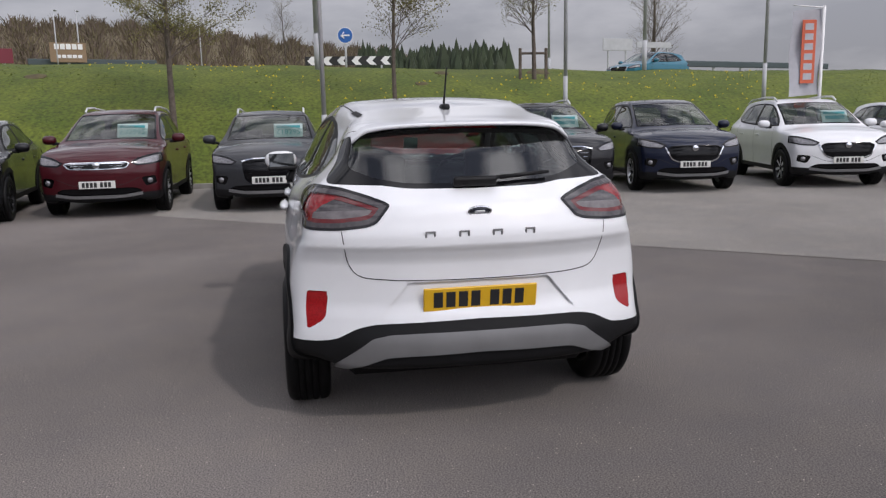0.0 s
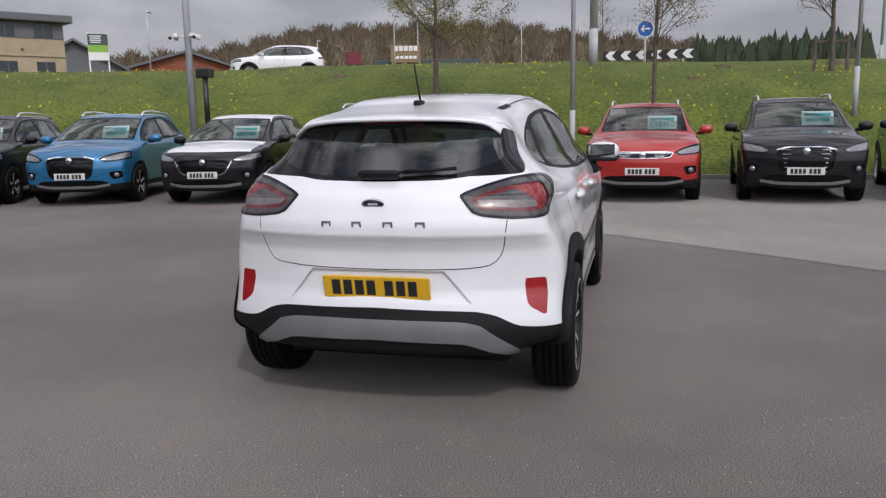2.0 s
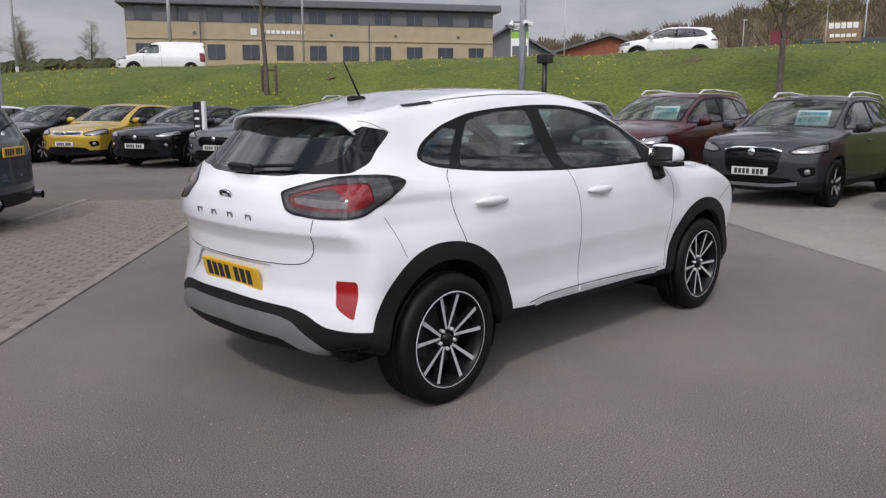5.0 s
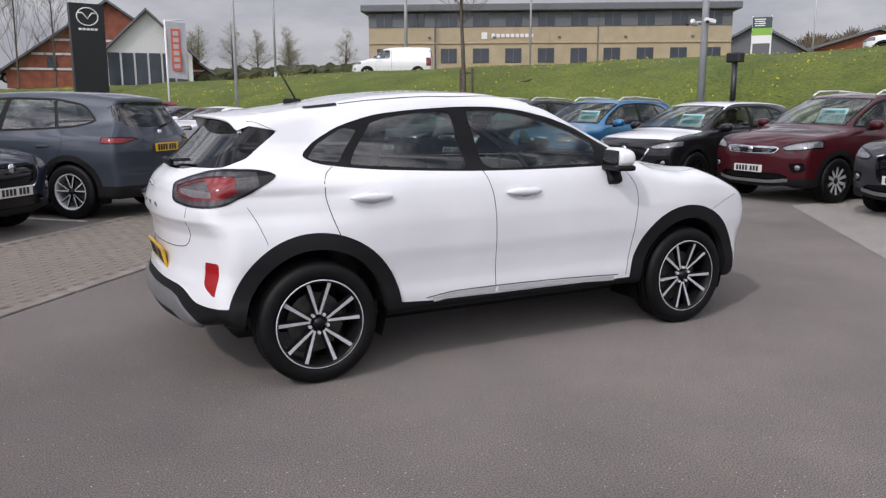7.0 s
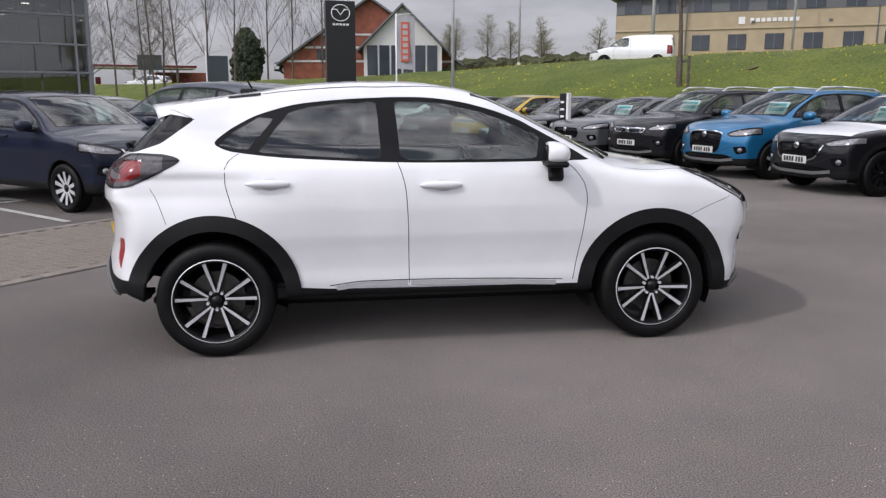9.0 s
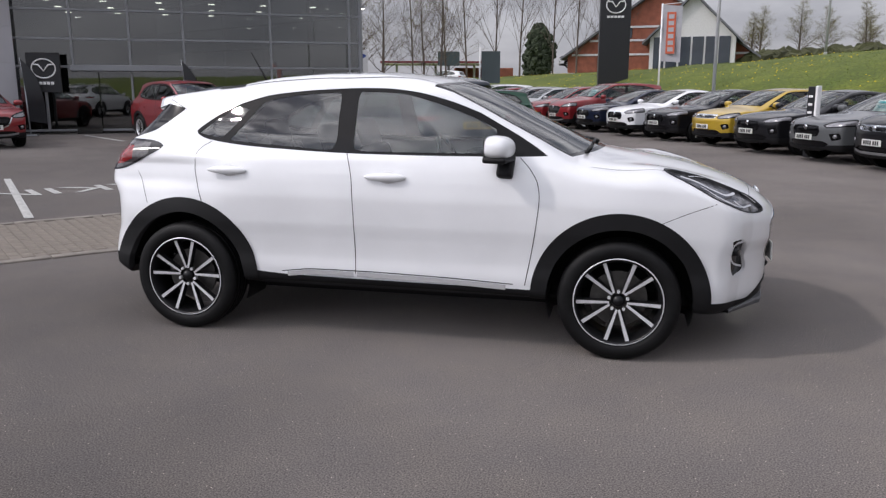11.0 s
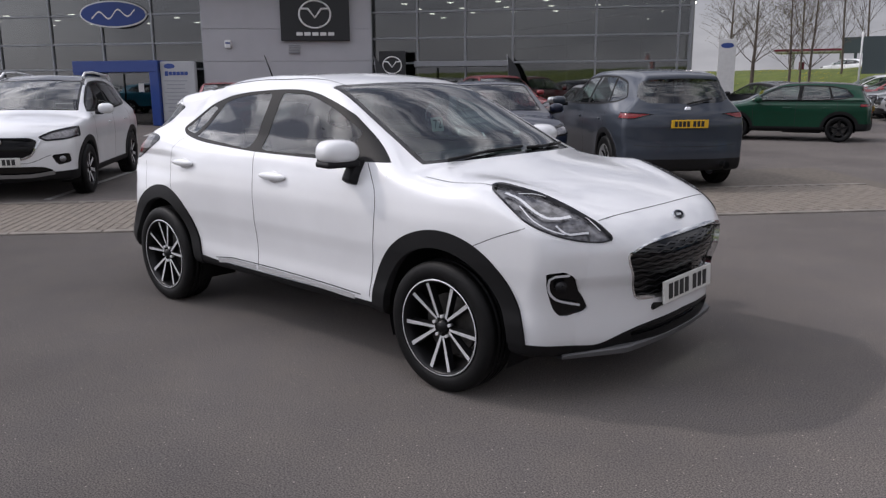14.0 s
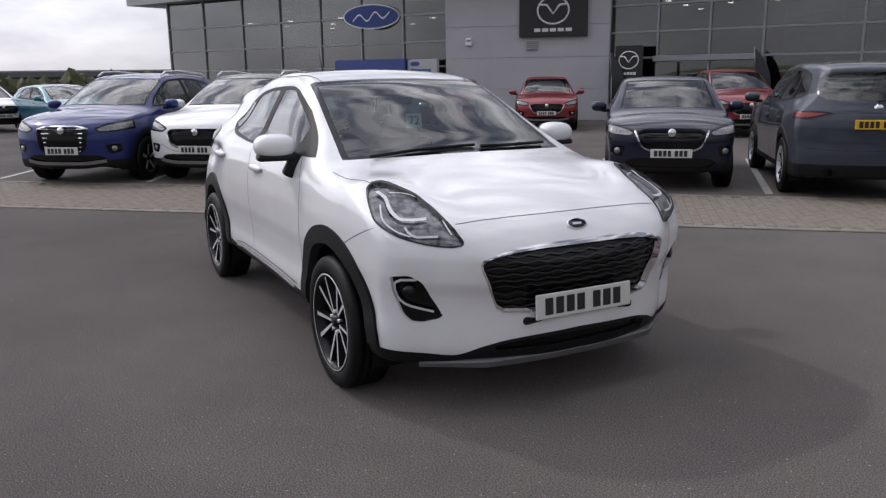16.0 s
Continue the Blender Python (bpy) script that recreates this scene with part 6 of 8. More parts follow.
bmesh.ops.recalc_face_normals(bm, faces=bm.faces[:])
tagged(part("roof", bm, M["soffit"], None, "grey overhanging showroom roof"), "grey overhanging showroom roof", kind="structure")
sheet("floor", [tuple(p) for p in (FW[0], FW[1], FW[2], FW[3], FW[3] + side_d * 14, FW[0] + Vector((-4.2, 8.8)))], 0.01, M["show_floor"], "pale tiled showroom floor")


def on_front(a, b, s, out, z):
    d = (b - a).normalized()
    n = Vector((d.y, -d.x))
    p = a + d * s + n * out
    return (p.x, p.y, z), math.degrees(math.atan2(d.y, d.x))


def oval(name, w, h, thick, material, parent=None, label="", seg=40):
    bm = bmesh.new()
    cyl_bm(bm, (0, thick / 2, 0), (0, -thick / 2, 0), 0.5, 0.5, seg)
    for v in bm.verts:
        v.co.x *= w
        v.co.z *= h
    return part(name, bm, material, parent, label, False)


def stroke(pts, r, name, material, parent):
    """One continuous round bar along points in the x-z plane."""
    P = [Vector(p) for p in pts]
    n = len(P)
    ring = (P[0] - P[-1]).length < 1e-6
    V = []
    for i, p in enumerate(P):
        a = P[i - 1] if i else (P[-2] if ring else p)
        b = P[i + 1] if i < n - 1 else (P[1] if ring else p)
        d = (b - a).normalized()
        out = Vector((-d.z, 0, d.x))
        V += [p + r * (math.cos(k * math.pi / 4) * out + math.sin(k * math.pi / 4) * Vector((0, 1, 0))) for k in range(8)]
    F = [(8 * i + k, 8 * i + (k + 1) % 8, 8 * i + 8 + (k + 1) % 8, 8 * i + 8 + k) for i in range(n - 1) for k in range(8)]
    if not ring:
        F += [tuple(range(7, -1, -1)), tuple(range(8 * n - 8, 8 * n))]
    return mesh_ob(name, V, F, material, parent, "", True)


def winged_sign(name, w, h, at, ang, label, z_off=0.08, depth=0.12):
    """A dark board with a ringed winged emblem and a plain bar below it."""
    s = tagged(new(name), label, "sign")
    s.matrix_basis = pose(*at, 0, 0, ang)
    box("board", (w, depth, h), (0, 0, 0), M["sign_black"], s, "black board", 0.01)
    r = 0.30 * min(w, h)
    y = -depth / 2 - 0.012
    k = r * 0.06 + 0.004
    stroke([(r * 1.18 * math.cos(a), y, z_off * h + r * math.sin(a)) for a in np.linspace(0, 2 * math.pi, 33)], k, "emblem_ring", M["sign_white"], s)
    stroke([(-r * 1.0, y, z_off * h + r * 0.42), (-r * 0.5, y, z_off * h + r * 0.40), (0, y, z_off * h - r * 0.25), (r * 0.5, y, z_off * h + r * 0.40), (r * 1.0, y, z_off * h + r * 0.42)], k * 1.2, "emblem_wing", M["sign_white"], s)
    n = 5
    for i in range(n):
        box("bar", (w * 0.09, 0.02, h * 0.075), ((i - 2) * w * 0.115, y, z_off * h - r - h * 0.13), M["sign_white"], s, "", 0.004)
    return s


p, a = on_front(FW[1], FW[2], 3.9, 0.36, 3.66)
winged_sign("showroom_sign", 2.38, 1.53, p, a, "black square sign with silver winged emblem")
p, a = on_front(FW[0], FW[1], 12.0, 0.3, 3.85)
fs = tagged(new("oval_sign"), "blue oval sign with white border", "sign")
fs.matrix_basis = pose(*p, 0, 0, 46)
oval("board", 2.3, 0.92, 0.14, M["sign_white"], fs, "white oval border")
oval("face", 2.2, 0.82, 0.16, M["sign_blue"], fs, "blue oval face")
V, F = [], []
for i, x in enumerate(np.linspace(-0.75, 0.75, 61)):
    z, h = 0.13 * math.sin(x * 9.5) * (1.15 - 0.5 * abs(x)) + 0.10 * x, 0.030
    V += [(x, -0.085, z - h), (x, -0.092, z - h), (x, -0.092, z + h), (x, -0.085, z + h)]
    if i:
        F += [(4 * i - 4 + j, 4 * i - 4 + (j + 1) % 4, 4 * i + (j + 1) % 4, 4 * i + j) for j in range(4)]
mesh_ob("white_flourish", V, F, M["sign_white"], fs, "plain white wavy mark")
p, a = on_front(FW[1], FW[2], 0.88, 0.33, 2.78)
al = tagged(new("alarm_box"), "small white alarm box on the wall", "alarm box")
al.matrix_basis = pose(*p, 0, 0, a)
box("case", (0.24, 0.12, 0.30), (0, 0, 0), M["sign_white"], al, "", 0.04)
box("stripe", (0.16, 0.01, 0.05), (0, -0.063, 0.04), M["sign_blue"], al, "", 0.002)
p, a = on_front(FW[1], FW[2], 3.15, 0.31, 2.62)
ve = tagged(new("wall_vent"), "white louvred wall vent", "vent")
ve.matrix_basis = pose(*p, 0, 0, a)
box("frame", (0.4, 0.05, 0.32), (0, 0, 0), M["panel_white"], ve, "", 0.01)
for i in range(5):
    box("slat", (0.36, 0.03, 0.03), (0, -0.03, -0.12 + i * 0.06), M["mullion"], ve, "", 0.004)
# entrance portal, doors, boards and feather flags
p, a = on_front(FW[0], FW[1], 12.1, 0.35, 0)
po = tagged(new("entrance_portal"), "blue framed showroom entrance", "doorway")
po.matrix_basis = pose(*p, 0, 0, a)
for x in (-1.5, 1.5):
    box("post", (0.36, 0.7, 2.1), (x, 0, 1.05), M["sign_blue"], po, "", 0.02)
box("lintel", (3.36, 0.72, 0.4), (0, 0, 2.05), M["sign_blue"], po, "", 0.02)
for x in (-0.66, 0.66):
    d = box("door", (1.25, 0.05, 1.8), (x, 0.2, 0.92), M["show_glass"], po, "glass door leaf", 0.005)
    box("notice", (0.22, 0.01, 0.3), (0, -0.032, 0.4), M["sign_white"], d, "", 0.002)
p, a = on_front(FW[0], FW[1], 14.45, 0.5, 0)
tb = tagged(new("totem_board"), "white upright information board", "sign")
tb.matrix_basis = pose(*p, 0, 0, a)
box("board", (1.32, 0.16, 2.2), (0, 0, 1.11), M["soffit"], tb, "", 0.02)
oval("oval_mark", 0.42, 0.17, 0.18, M["sign_blue"], tb, "small blue oval").location = (-0.3, 0, 2.05)
for i in range(6):
    box("bar", (0.13, 0.01, 0.16 if i == 0 else 0.12), (-0.42 + i * 0.15, -0.085, 1.80), M["sign_blue"], tb, "", 0.003)
for i in range(9):
    box("line", (0.7 if i % 3 else 0.9, 0.01, 0.03), (-0.1, -0.085, 1.55 - i * 0.13), M["mullion"], tb, "", 0.002)
p, a = on_front(FW[2], FW[3], 3.3, 0.15, 0)
dr = tagged(new("sliding_doors"), "open dark showroom doorway with grey header", "doorway")
dr.matrix_basis = pose(*p, 0, 0, a)
box("header", (3.4, 0.2, 0.20), (0, 0, 2.08), M["mullion"], dr, "", 0.02)
for x in (-1.25, 1.25):
    box("door", (0.75, 0.05, 1.95), (x, 0, 0.98), M["show_glass"], dr, "glass sliding door", 0.005)
# black sheet painted in for the unlit interior between the leaves
box("opening", (1.8, 0.06, 1.95), (0, 0.25, 0.98), M["sign_black"], dr, "black sheet for the shade inside the doorway", 0.005)
p, a = on_front(FW[2], FW[3], 0.95, 0.7, 1.92)
winged_sign("hanging_sign", 0.95, 1.2, p, a, "small black sign with winged emblem", 0.1, 0.08)
box("post", (0.08, 0.08, 1.2), (0, 0.06, -1.15), M["mullion"], bpy.data.objects["hanging_sign"], "", 0.01)


def feather(at, ang, lean):
    f = tagged(new("feather_flag"), "dark feather flag on a pole", "flag", "feather flags")
    f.matrix_basis = pose(*at, 0, 0, ang)
    V, F = [], []
    for i, z in enumerate(np.linspace(0.45, 2.3, 12)):
        t = (z - 0.45) / 1.85
        w = 0.46 * (1 - t**4) + 0.02
        V += [(lean * (0.10 * t**2), 0.02 * math.sin(z * 3), z), (lean * (0.10 * t**2 - w), 0.03 + 0.03 * math.sin(z * 4), z - 0.08 * (1 - t))]
    for i in range(11):
        F.append((2 * i, 2 * i + 1, 2 * i + 3, 2 * i + 2))
    c = mesh_ob("cloth", V, F, M["sign_black"], f, "dark printed cloth", True)
    bm = bmesh.new()
    cyl_bm(bm, (0, 0, 0), (lean * 0.04, 0, 1.6), 0.02, seg=8)
    cyl_bm(bm, (lean * 0.04, 0, 1.6), (lean * 0.11, 0, 2.35), 0.018, 0.01, 8)
    box_bm(bm, (0.4, 0.4, 0.05), (0, 0, 0.025), 0.01)
    part("pole", bm, M["mullion"], f, "", True)
    return f


p, a = on_front(FW[2], FW[3], 0.45, 0.9, 0)
feather(p, a, -1)
p, a = on_front(FW[2], FW[3], 5.1, 0.9, 0)
feather(p, a, -1)
# ceiling lamps seen through the glass
random.seed(4)
lamp_mesh = None
for i in range(34):
    if i < 12:
        s, dp = 0.5 + (i % 4) * 2.6 + random.uniform(-0.5, 0.5), 2.0 + (i // 4) * 2.6
        p, a = on_front(FW[0], FW[1], 3 + s, -dp, 4.1)
    else:
        j = i - 12
        s, dp = 0.8 + (j % 7) * 1.75, 1.6 + (j // 7) * 2.3
        p, a = on_front(FW[2], FW[3], s, -dp, 4.3)
    lamp = tagged(new("ceiling_lamp"), "small lit ceiling spotlight", "lamp", "showroom lamps")
    lamp.matrix_basis = pose(*p, 0, 0, a)
    if lamp_mesh is None:
        q = box("housing", (0.24, 0.16, 0.08), (0, 0, 0.05), M["mullion"], lamp, "", 0.01)
        q2 = box("bulb", (0.2, 0.13, 0.03), (0, 0, 0.0), M["lamp_on"], lamp, "bright lamp face", 0.004)
        box("cord", (0.02, 0.02, 0.75), (0, 0, 0.45), M["mullion"], lamp, "", 0.002)
        lamp_mesh = [c.data for c in lamp.children]
        lamp_names = [c.name for c in lamp.children]
        lamp_at = [c.matrix_basis.copy() for c in lamp.children]
    else:
        for dta, nm, mm in zip(lamp_mesh, lamp_names, lamp_at):
            o = new(nm, dta)
            o.parent, o.matrix_basis = lamp, mm


# ---- bank top, trees and distance ----
M["bark"] = mat("grey_bark", (0.13, 0.105, 0.085), rough=0.9, vary=0.4, scale=9, bump=0.5, bscale=40)
M["twig"] = mat("brown_twig", (0.12, 0.095, 0.075), rough=0.9, vary=0.3, scale=5)
M["bud"] = mat("yellow_green_buds", (0.20, 0.19, 0.05), rough=0.8, vary=0.4, scale=3)
M["ivy"] = mat("dark_evergreen", (0.025, 0.04, 0.015), rough=0.8, vary=0.4, scale=1.5)
M["hedge"] = mat("dull_hedge", (0.07, 0.075, 0.03), rough=0.9, vary=0.5, scale=0.8)
M["galv"] = mat("galvanised_steel", (0.46, 0.47, 0.49), rough=0.6, metal=0.0, vary=0.12, scale=3)
M["stone_tan"] = mat("tan_stone", (0.42, 0.34, 0.23), rough=0.85, vary=0.12, scale=0.8, bump=0.2, bscale=8)
M["roof_grey"] = mat("grey_roof", (0.13, 0.135, 0.15), rough=0.6, vary=0.1)
M["win_dark"] = mat("dark_window", (0.045, 0.055, 0.07), rough=0.12, vary=0.3, scale=0.4)
M["red_brick"] = mat("red_brick_wall", (0.30, 0.10, 0.06), rough=0.85, vary=0.3, scale=1.5)
M["pale_wall"] = mat("pale_render", (0.62, 0.62, 0.62), rough=0.7, vary=0.08)
M["brown"] = mat("brown_board", (0.25, 0.17, 0.10), rough=0.7, vary=0.1)
M["board_green"] = mat("lime_board", (0.22, 0.42, 0.06), rough=0.6)
M["board_dark"] = mat("slate_board", (0.05, 0.07, 0.075), rough=0.5)
M["sign_rb"] = mat("blue_road_sign", (0.01, 0.10, 0.36), rough=0.4)
M["orange"] = mat("orange_print", (0.55, 0.11, 0.05), rough=0.6)
M["flag_grey"] = mat("pale_flag_cloth", (0.42, 0.42, 0.45), rough=0.8, vary=0.1)
M["sign_red"] = mat("dark_red_sign", (0.16, 0.015, 0.03), rough=0.5)
M["dandelion"] = mat("yellow_flowers", (0.65, 0.50, 0.02), rough=0.8)
M["soil"] = mat("bare_soil", (0.115, 0.092, 0.045), rough=0.95, vary=0.4, scale=3)


def island_mat(name, colours):
    m = mat(name, colours[0], rough=0.9)
    nt = m.node_tree
    g = nt.nodes.new("ShaderNodeNewGeometry")
    r = nt.nodes.new("ShaderNodeValToRGB")
    while len(r.color_ramp.elements) < len(colours):
        r.color_ramp.elements.new(0.5)
    for i, c in enumerate(colours):
        r.color_ramp.elements[i].position = i / (len(colours) - 1)
        r.color_ramp.elements[i].color = (*c, 1)
    nt.links.new(g.outputs["Random Per Island"], r.inputs["Fac"])
    nt.links.new(r.outputs["Color"], nt.nodes["Principled BSDF"].inputs["Base Color"])
    return m


# browns and olives lightened, with some distance haze put into the colour
M["woods"] = island_mat("spring_woods", [(0.135, 0.100, 0.076), (0.115, 0.088, 0.068), (0.145, 0.122, 0.058), (0.112, 0.082, 0.065), (0.128, 0.112, 0.056)])
M["firs"] = island_mat("dark_firs", [(0.022, 0.035, 0.018), (0.035, 0.05, 0.022), (0.028, 0.038, 0.02)])
M["turf"] = island_mat("grass_tufts", [(0.105, 0.14, 0.016), (0.135, 0.16, 0.024), (0.09, 0.13, 0.014), (0.155, 0.15, 0.04)])


def height_at(x, y):
    d = xy - np.array((x, y))
    i = int((d**2).sum(1).argmin())
    off = float((np.array((x, y)) - xy[i]) @ nrm[i])
    return float(bank_height(np.array(max(off, 0.0)), xy[i][1])) if off > 0 else 0.0


def tree(at, height, seed, label, buds=0.5, trunk=0.11, bare=0.3, leaf=None, spread=1.0, z=None, droop=0.0, twigs=1.0):
    rnd = random.Random(seed)
    t = tagged(new("tree"), label, "tree", "trees on the bank")
    t.location = (*at, height_at(*at) - 0.05 if z is None else z)
    wood, twig = bmesh.new(), bmesh.new()
    tips = []

    def limb(bm, p, d, length, r, depth):
        n = 3 if depth < 2 else 2
        for i in range(n):
            q = p + d * (length / n)
            r2 = r * (0.80 if depth else 0.86)
            cyl_bm(bm if r > 0.010 else twig, p, q, r, r2, 7 if depth < 1 else 4, False)
            p, r = q, r2
            d = (d + Vector((rnd.uniform(-1, 1), rnd.uniform(-1, 1), rnd.uniform(-0.4, 0.7))) * (0.06 if depth == 0 else 0.16)).normalized()
            if depth >= 1 and depth < 4:
                for _ in range(1 if depth > 1 else 2):
                    side(bm, p, d, length * rnd.uniform(0.42, 0.62), r * 0.5, depth + 1)
        tips.append(p)
        return p, d, r

    def side(bm, p, d, length, r, depth):
        if length < 0.12 or depth > 4 or rnd.random() > twigs * (1.0 if depth < 4 else 0.8):
            return
        a = rnd.uniform(0, 2 * math.pi)
        o = Vector((math.cos(a), math.sin(a), 0))
        nd = (d * rnd.uniform(0.5, 0.9) + o * rnd.uniform(0.6, 1.0) * spread + Vector((0, 0, 0.15 - droop))).normalized()
        limb(bm, p, nd, length, max(r, 0.005), depth)

    p, d, r = Vector((0, 0, 0)), Vector((0, 0, 1)), trunk
    steps = 9
    for i in range(steps):
        q = p + d * (height / steps)
        r2 = trunk * (1 - 0.88 * (i + 1) / steps)
        cyl_bm(wood, p, q, r, r2, 9, False)
        p, r = q, r2
        d = (d + Vector((rnd.uniform(-1, 1), rnd.uniform(-1, 1), 0)) * 0.04).normalized()
        f = (i + 1) / steps
        if f > bare:
            for _ in range(4):
                side(wood, p, d, height * 0.26 * (1.15 - f) + 0.25, r * 0.30, 1)
    tips.append(p)
    part("trunk", wood, M["bark"], t, "grey trunk with limbs", True)
    part("twig_crown", twig, M["twig"], t, "fine bare twigs", True)
    if buds:
        V, F = [], []
        for q in tips:
            for _ in range(int(buds * 15)):
                c = q + Vector((rnd.gauss(0, 0.09), rnd.gauss(0, 0.09), rnd.gauss(0, 0.09)))
                s = rnd.uniform(0.012, 0.030) * (height / 5) ** 0.5
                u = Vector((rnd.gauss(0, 1), rnd.gauss(0, 1), rnd.gauss(0, 1))).normalized() * s
                w = u.orthogonal().normalized() * s * 0.7
                k = len(V)
                V += [c - u, c + w, c + u, c - w]
                F.append((k, k + 1, k + 2, k + 3))
        if V:
            tagged(mesh_ob("foliage", V, F, leaf or M["bud"], t), "sparse opening yellow-green buds", kind="stuff")
    return t


tree((13.81, 3.68), 4.9, 11, "young tree with yellow-green spring buds", 1.7, 0.085, 0.30, spread=1.25)
tree((14.46, -1.53), 4.8, 12, "slim young tree with few buds", 0.7, 0.065, 0.30, spread=1.1)
tree((17.84, -6.12), 4.0, 13, "staked young tree almost bare", 0.5, 0.075, 0.25, spread=1.1)
tree((10.71, 19.15), 5.4, 14, "young bare tree with low stakes", 0.12, 0.09, 0.35, spread=1.2)
for i, (x, y, h) in enumerate(((-15.7, 57, 12), (-13.2, 58, 13.5), (-11.0, 55.5, 12), (-9.2, 58, 14), (-7.0, 56, 13), (-4.8, 59, 14.5), (-2.8, 57, 13), (-0.6, 55.5, 12))):
    tree((x, y), h + 1.2, 30 + i, "tall bare poplar in early spring", 0.0, 0.085, 0.12, spread=0.55, z=0.7, twigs=1.0)
for i, (x, y, h) in enumerate(((-8.9, 34.4, 6.2), (-8.1, 34.6, 6.6), (-13.6, 42.3, 6.6), (-16.5, 46, 7.0), (44, -22, 9), (62, -30, 8), (70, 2, 9))):
    tree((x, y), h, 60 + i, "bare round-headed tree in the distance", 0.1, 0.07 if x > -9 and x < 0 else 0.12, 0.15, spread=1.0, z=0.5 if x > -9 and x < 0 else 0.9 if x < 0 else 3.0)
for i in range(7):
    tree((12.5 + i * 2.7 - (i % 2) * 1.5, 78 + (i % 3) * 3), 3.6 + (i * 37 % 5) * 0.4, 80 + i, "small tree in the hedge line", 0.5, 0.12, 0.08, spread=1.2, z=4.6)


def clumps(name, pts, sizes, material, label, tall=1.0, cone=False, seed=1, rough=0.3):
    """Many uneven crowns in one mesh."""
    rnd = np.random.RandomState(seed)
    bm = bmesh.new()
    bmesh.ops.create_icosphere(bm, subdivisions=2 if not cone else 1, radius=1)
    base = np.array([v.co for v in bm.verts])
    faces = np.array([[v.index for v in f.verts] for f in bm.faces])
    bm.free()
    V, F = [], []
    for i, (p, s) in enumerate(zip(pts, sizes)):
        b = base * (1 + rnd.uniform(-rough, rough, (len(base), 1)))
        if cone:
            k = (1 - b[:, 2]) / 2
            b[:, :2] *= (0.25 + 0.75 * k)[:, None]
        V.append(b * (s, s, s * tall) + p)
        F.append(faces + i * len(base))
    ob = mesh_ob(name, np.concatenate(V), np.concatenate(F), material)
    return tagged(ob, label, kind="stuff")


rs = np.random.RandomState(5)
AZ = [-22, -15, -5, 3, 10, 23, 30.5, 37, 45, 55]
RH = [8, 13, 22, 26, 31, 30, 22, 20, 16, 8]


def brush(name, n, az0, az1, d0, d1, ground, tall, wide, material, label, seed):
    """Bare crowns as thin upright slivers, leaning this way and that."""
    r = np.random.RandomState(seed)
    a, d = np.radians(r.uniform(az0, az1, n)), r.uniform(d0, d1, n)
    base = np.stack([d * np.cos(a), d * np.sin(a), ground(np.degrees(a), d)], 1)
    h, w, t = r.uniform(0.5, 1.0, n) * tall, r.uniform(0.5, 1.0, n) * wide, r.uniform(0, np.pi, n)
    side = np.stack([np.cos(t), np.sin(t), 0.3 * r.normal(0, 1, n)], 1) * w[:, None]
    tip = np.stack([r.normal(0, 0.35, n), r.normal(0, 0.35, n), np.ones(n)], 1) * h[:, None]
    V = np.stack([base - side, base + side, base + tip + side * 0.3, base + tip - side * 0.3], 1).reshape(-1, 3)
    return tagged(mesh_ob(name, V, np.arange(4 * n).reshape(-1, 4), material), label, kind="stuff")


brush("far_woods", 90000, -20, 54, 165, 300, lambda a, d: np.interp(a, AZ, RH) * ((d - 150) / 135).clip(0, 1.05) - 1.2 + 1.1 * np.sin(a * 2.9) + 0.8 * np.sin(a * 7.1 + d * 0.1), 4.8, 0.36, M["woods"], "brown and olive spring woods on a hill", 2)
hill_v, hill_f = [], []
for i, a in enumerate(np.radians(np.linspace(-24, 58, 60))):
    for d_ in (140, 180, 220, 260, 300, 380):
        hill_v.append((d_ * math.cos(a), d_ * math.sin(a), float(np.interp(math.degrees(a), AZ, RH)) * min(max((d_ - 150) / 135, 0), 1.05) + 1.5 - (2 if d_ == 140 else 0)))
hill_f = [(i * 6 + j, i * 6 + j + 1, i * 6 + j + 7, i * 6 + j + 6) for i in range(59) for j in range(5)]
tagged(mesh_ob("backdrop", hill_v, hill_f, M["woods"], None, "", True), "wooded hillside", kind="structure")
az = np.radians(rs.uniform(-15, -4, 420))
dist = rs.uniform(120, 190, 420)
clumps("far_firs", np.stack([dist * np.cos(az), dist * np.sin(az), 5 + (dist - 120) / 70 * 7 + rs.uniform(0, 2.5, 420)], 1), rs.uniform(1.3, 2.4, 420), M["firs"], "dark fir plantation in the distance", 2.0, True, 3)
brush("scrub", 9000, 5, 48, 85, 130, lambda a, d: 4.2 + 0 * d, 2.3, 0.22, M["woods"], "low scrub beyond the road", 4)
q = np.linspace(0, 1, 300)
clumps("hedge", np.stack([9 + 14 * q, 57 - 2 * q + rs.uniform(-0.5, 0.5, 300), 2.9 + 0.6 * q + rs.uniform(0, 0.5, 300)], 1), rs.uniform(0.5, 0.9, 300), M["hedge"], "clipped dull green hedge", 0.9, seed=6, rough=0.35)
bush_z = 3.4 + 7.0 * rs.uniform(0, 1, 900)
bush_a = rs.uniform(0, 2 * np.pi, 900)
bush_r = 2.0 * np.sqrt(rs.uniform(0.15, 1, 900)) * np.clip(1 - ((bush_z - 6.0) / 4.9) ** 2, 0.08, 1) * (1 + 0.25 * np.sin(3 * bush_a + bush_z))
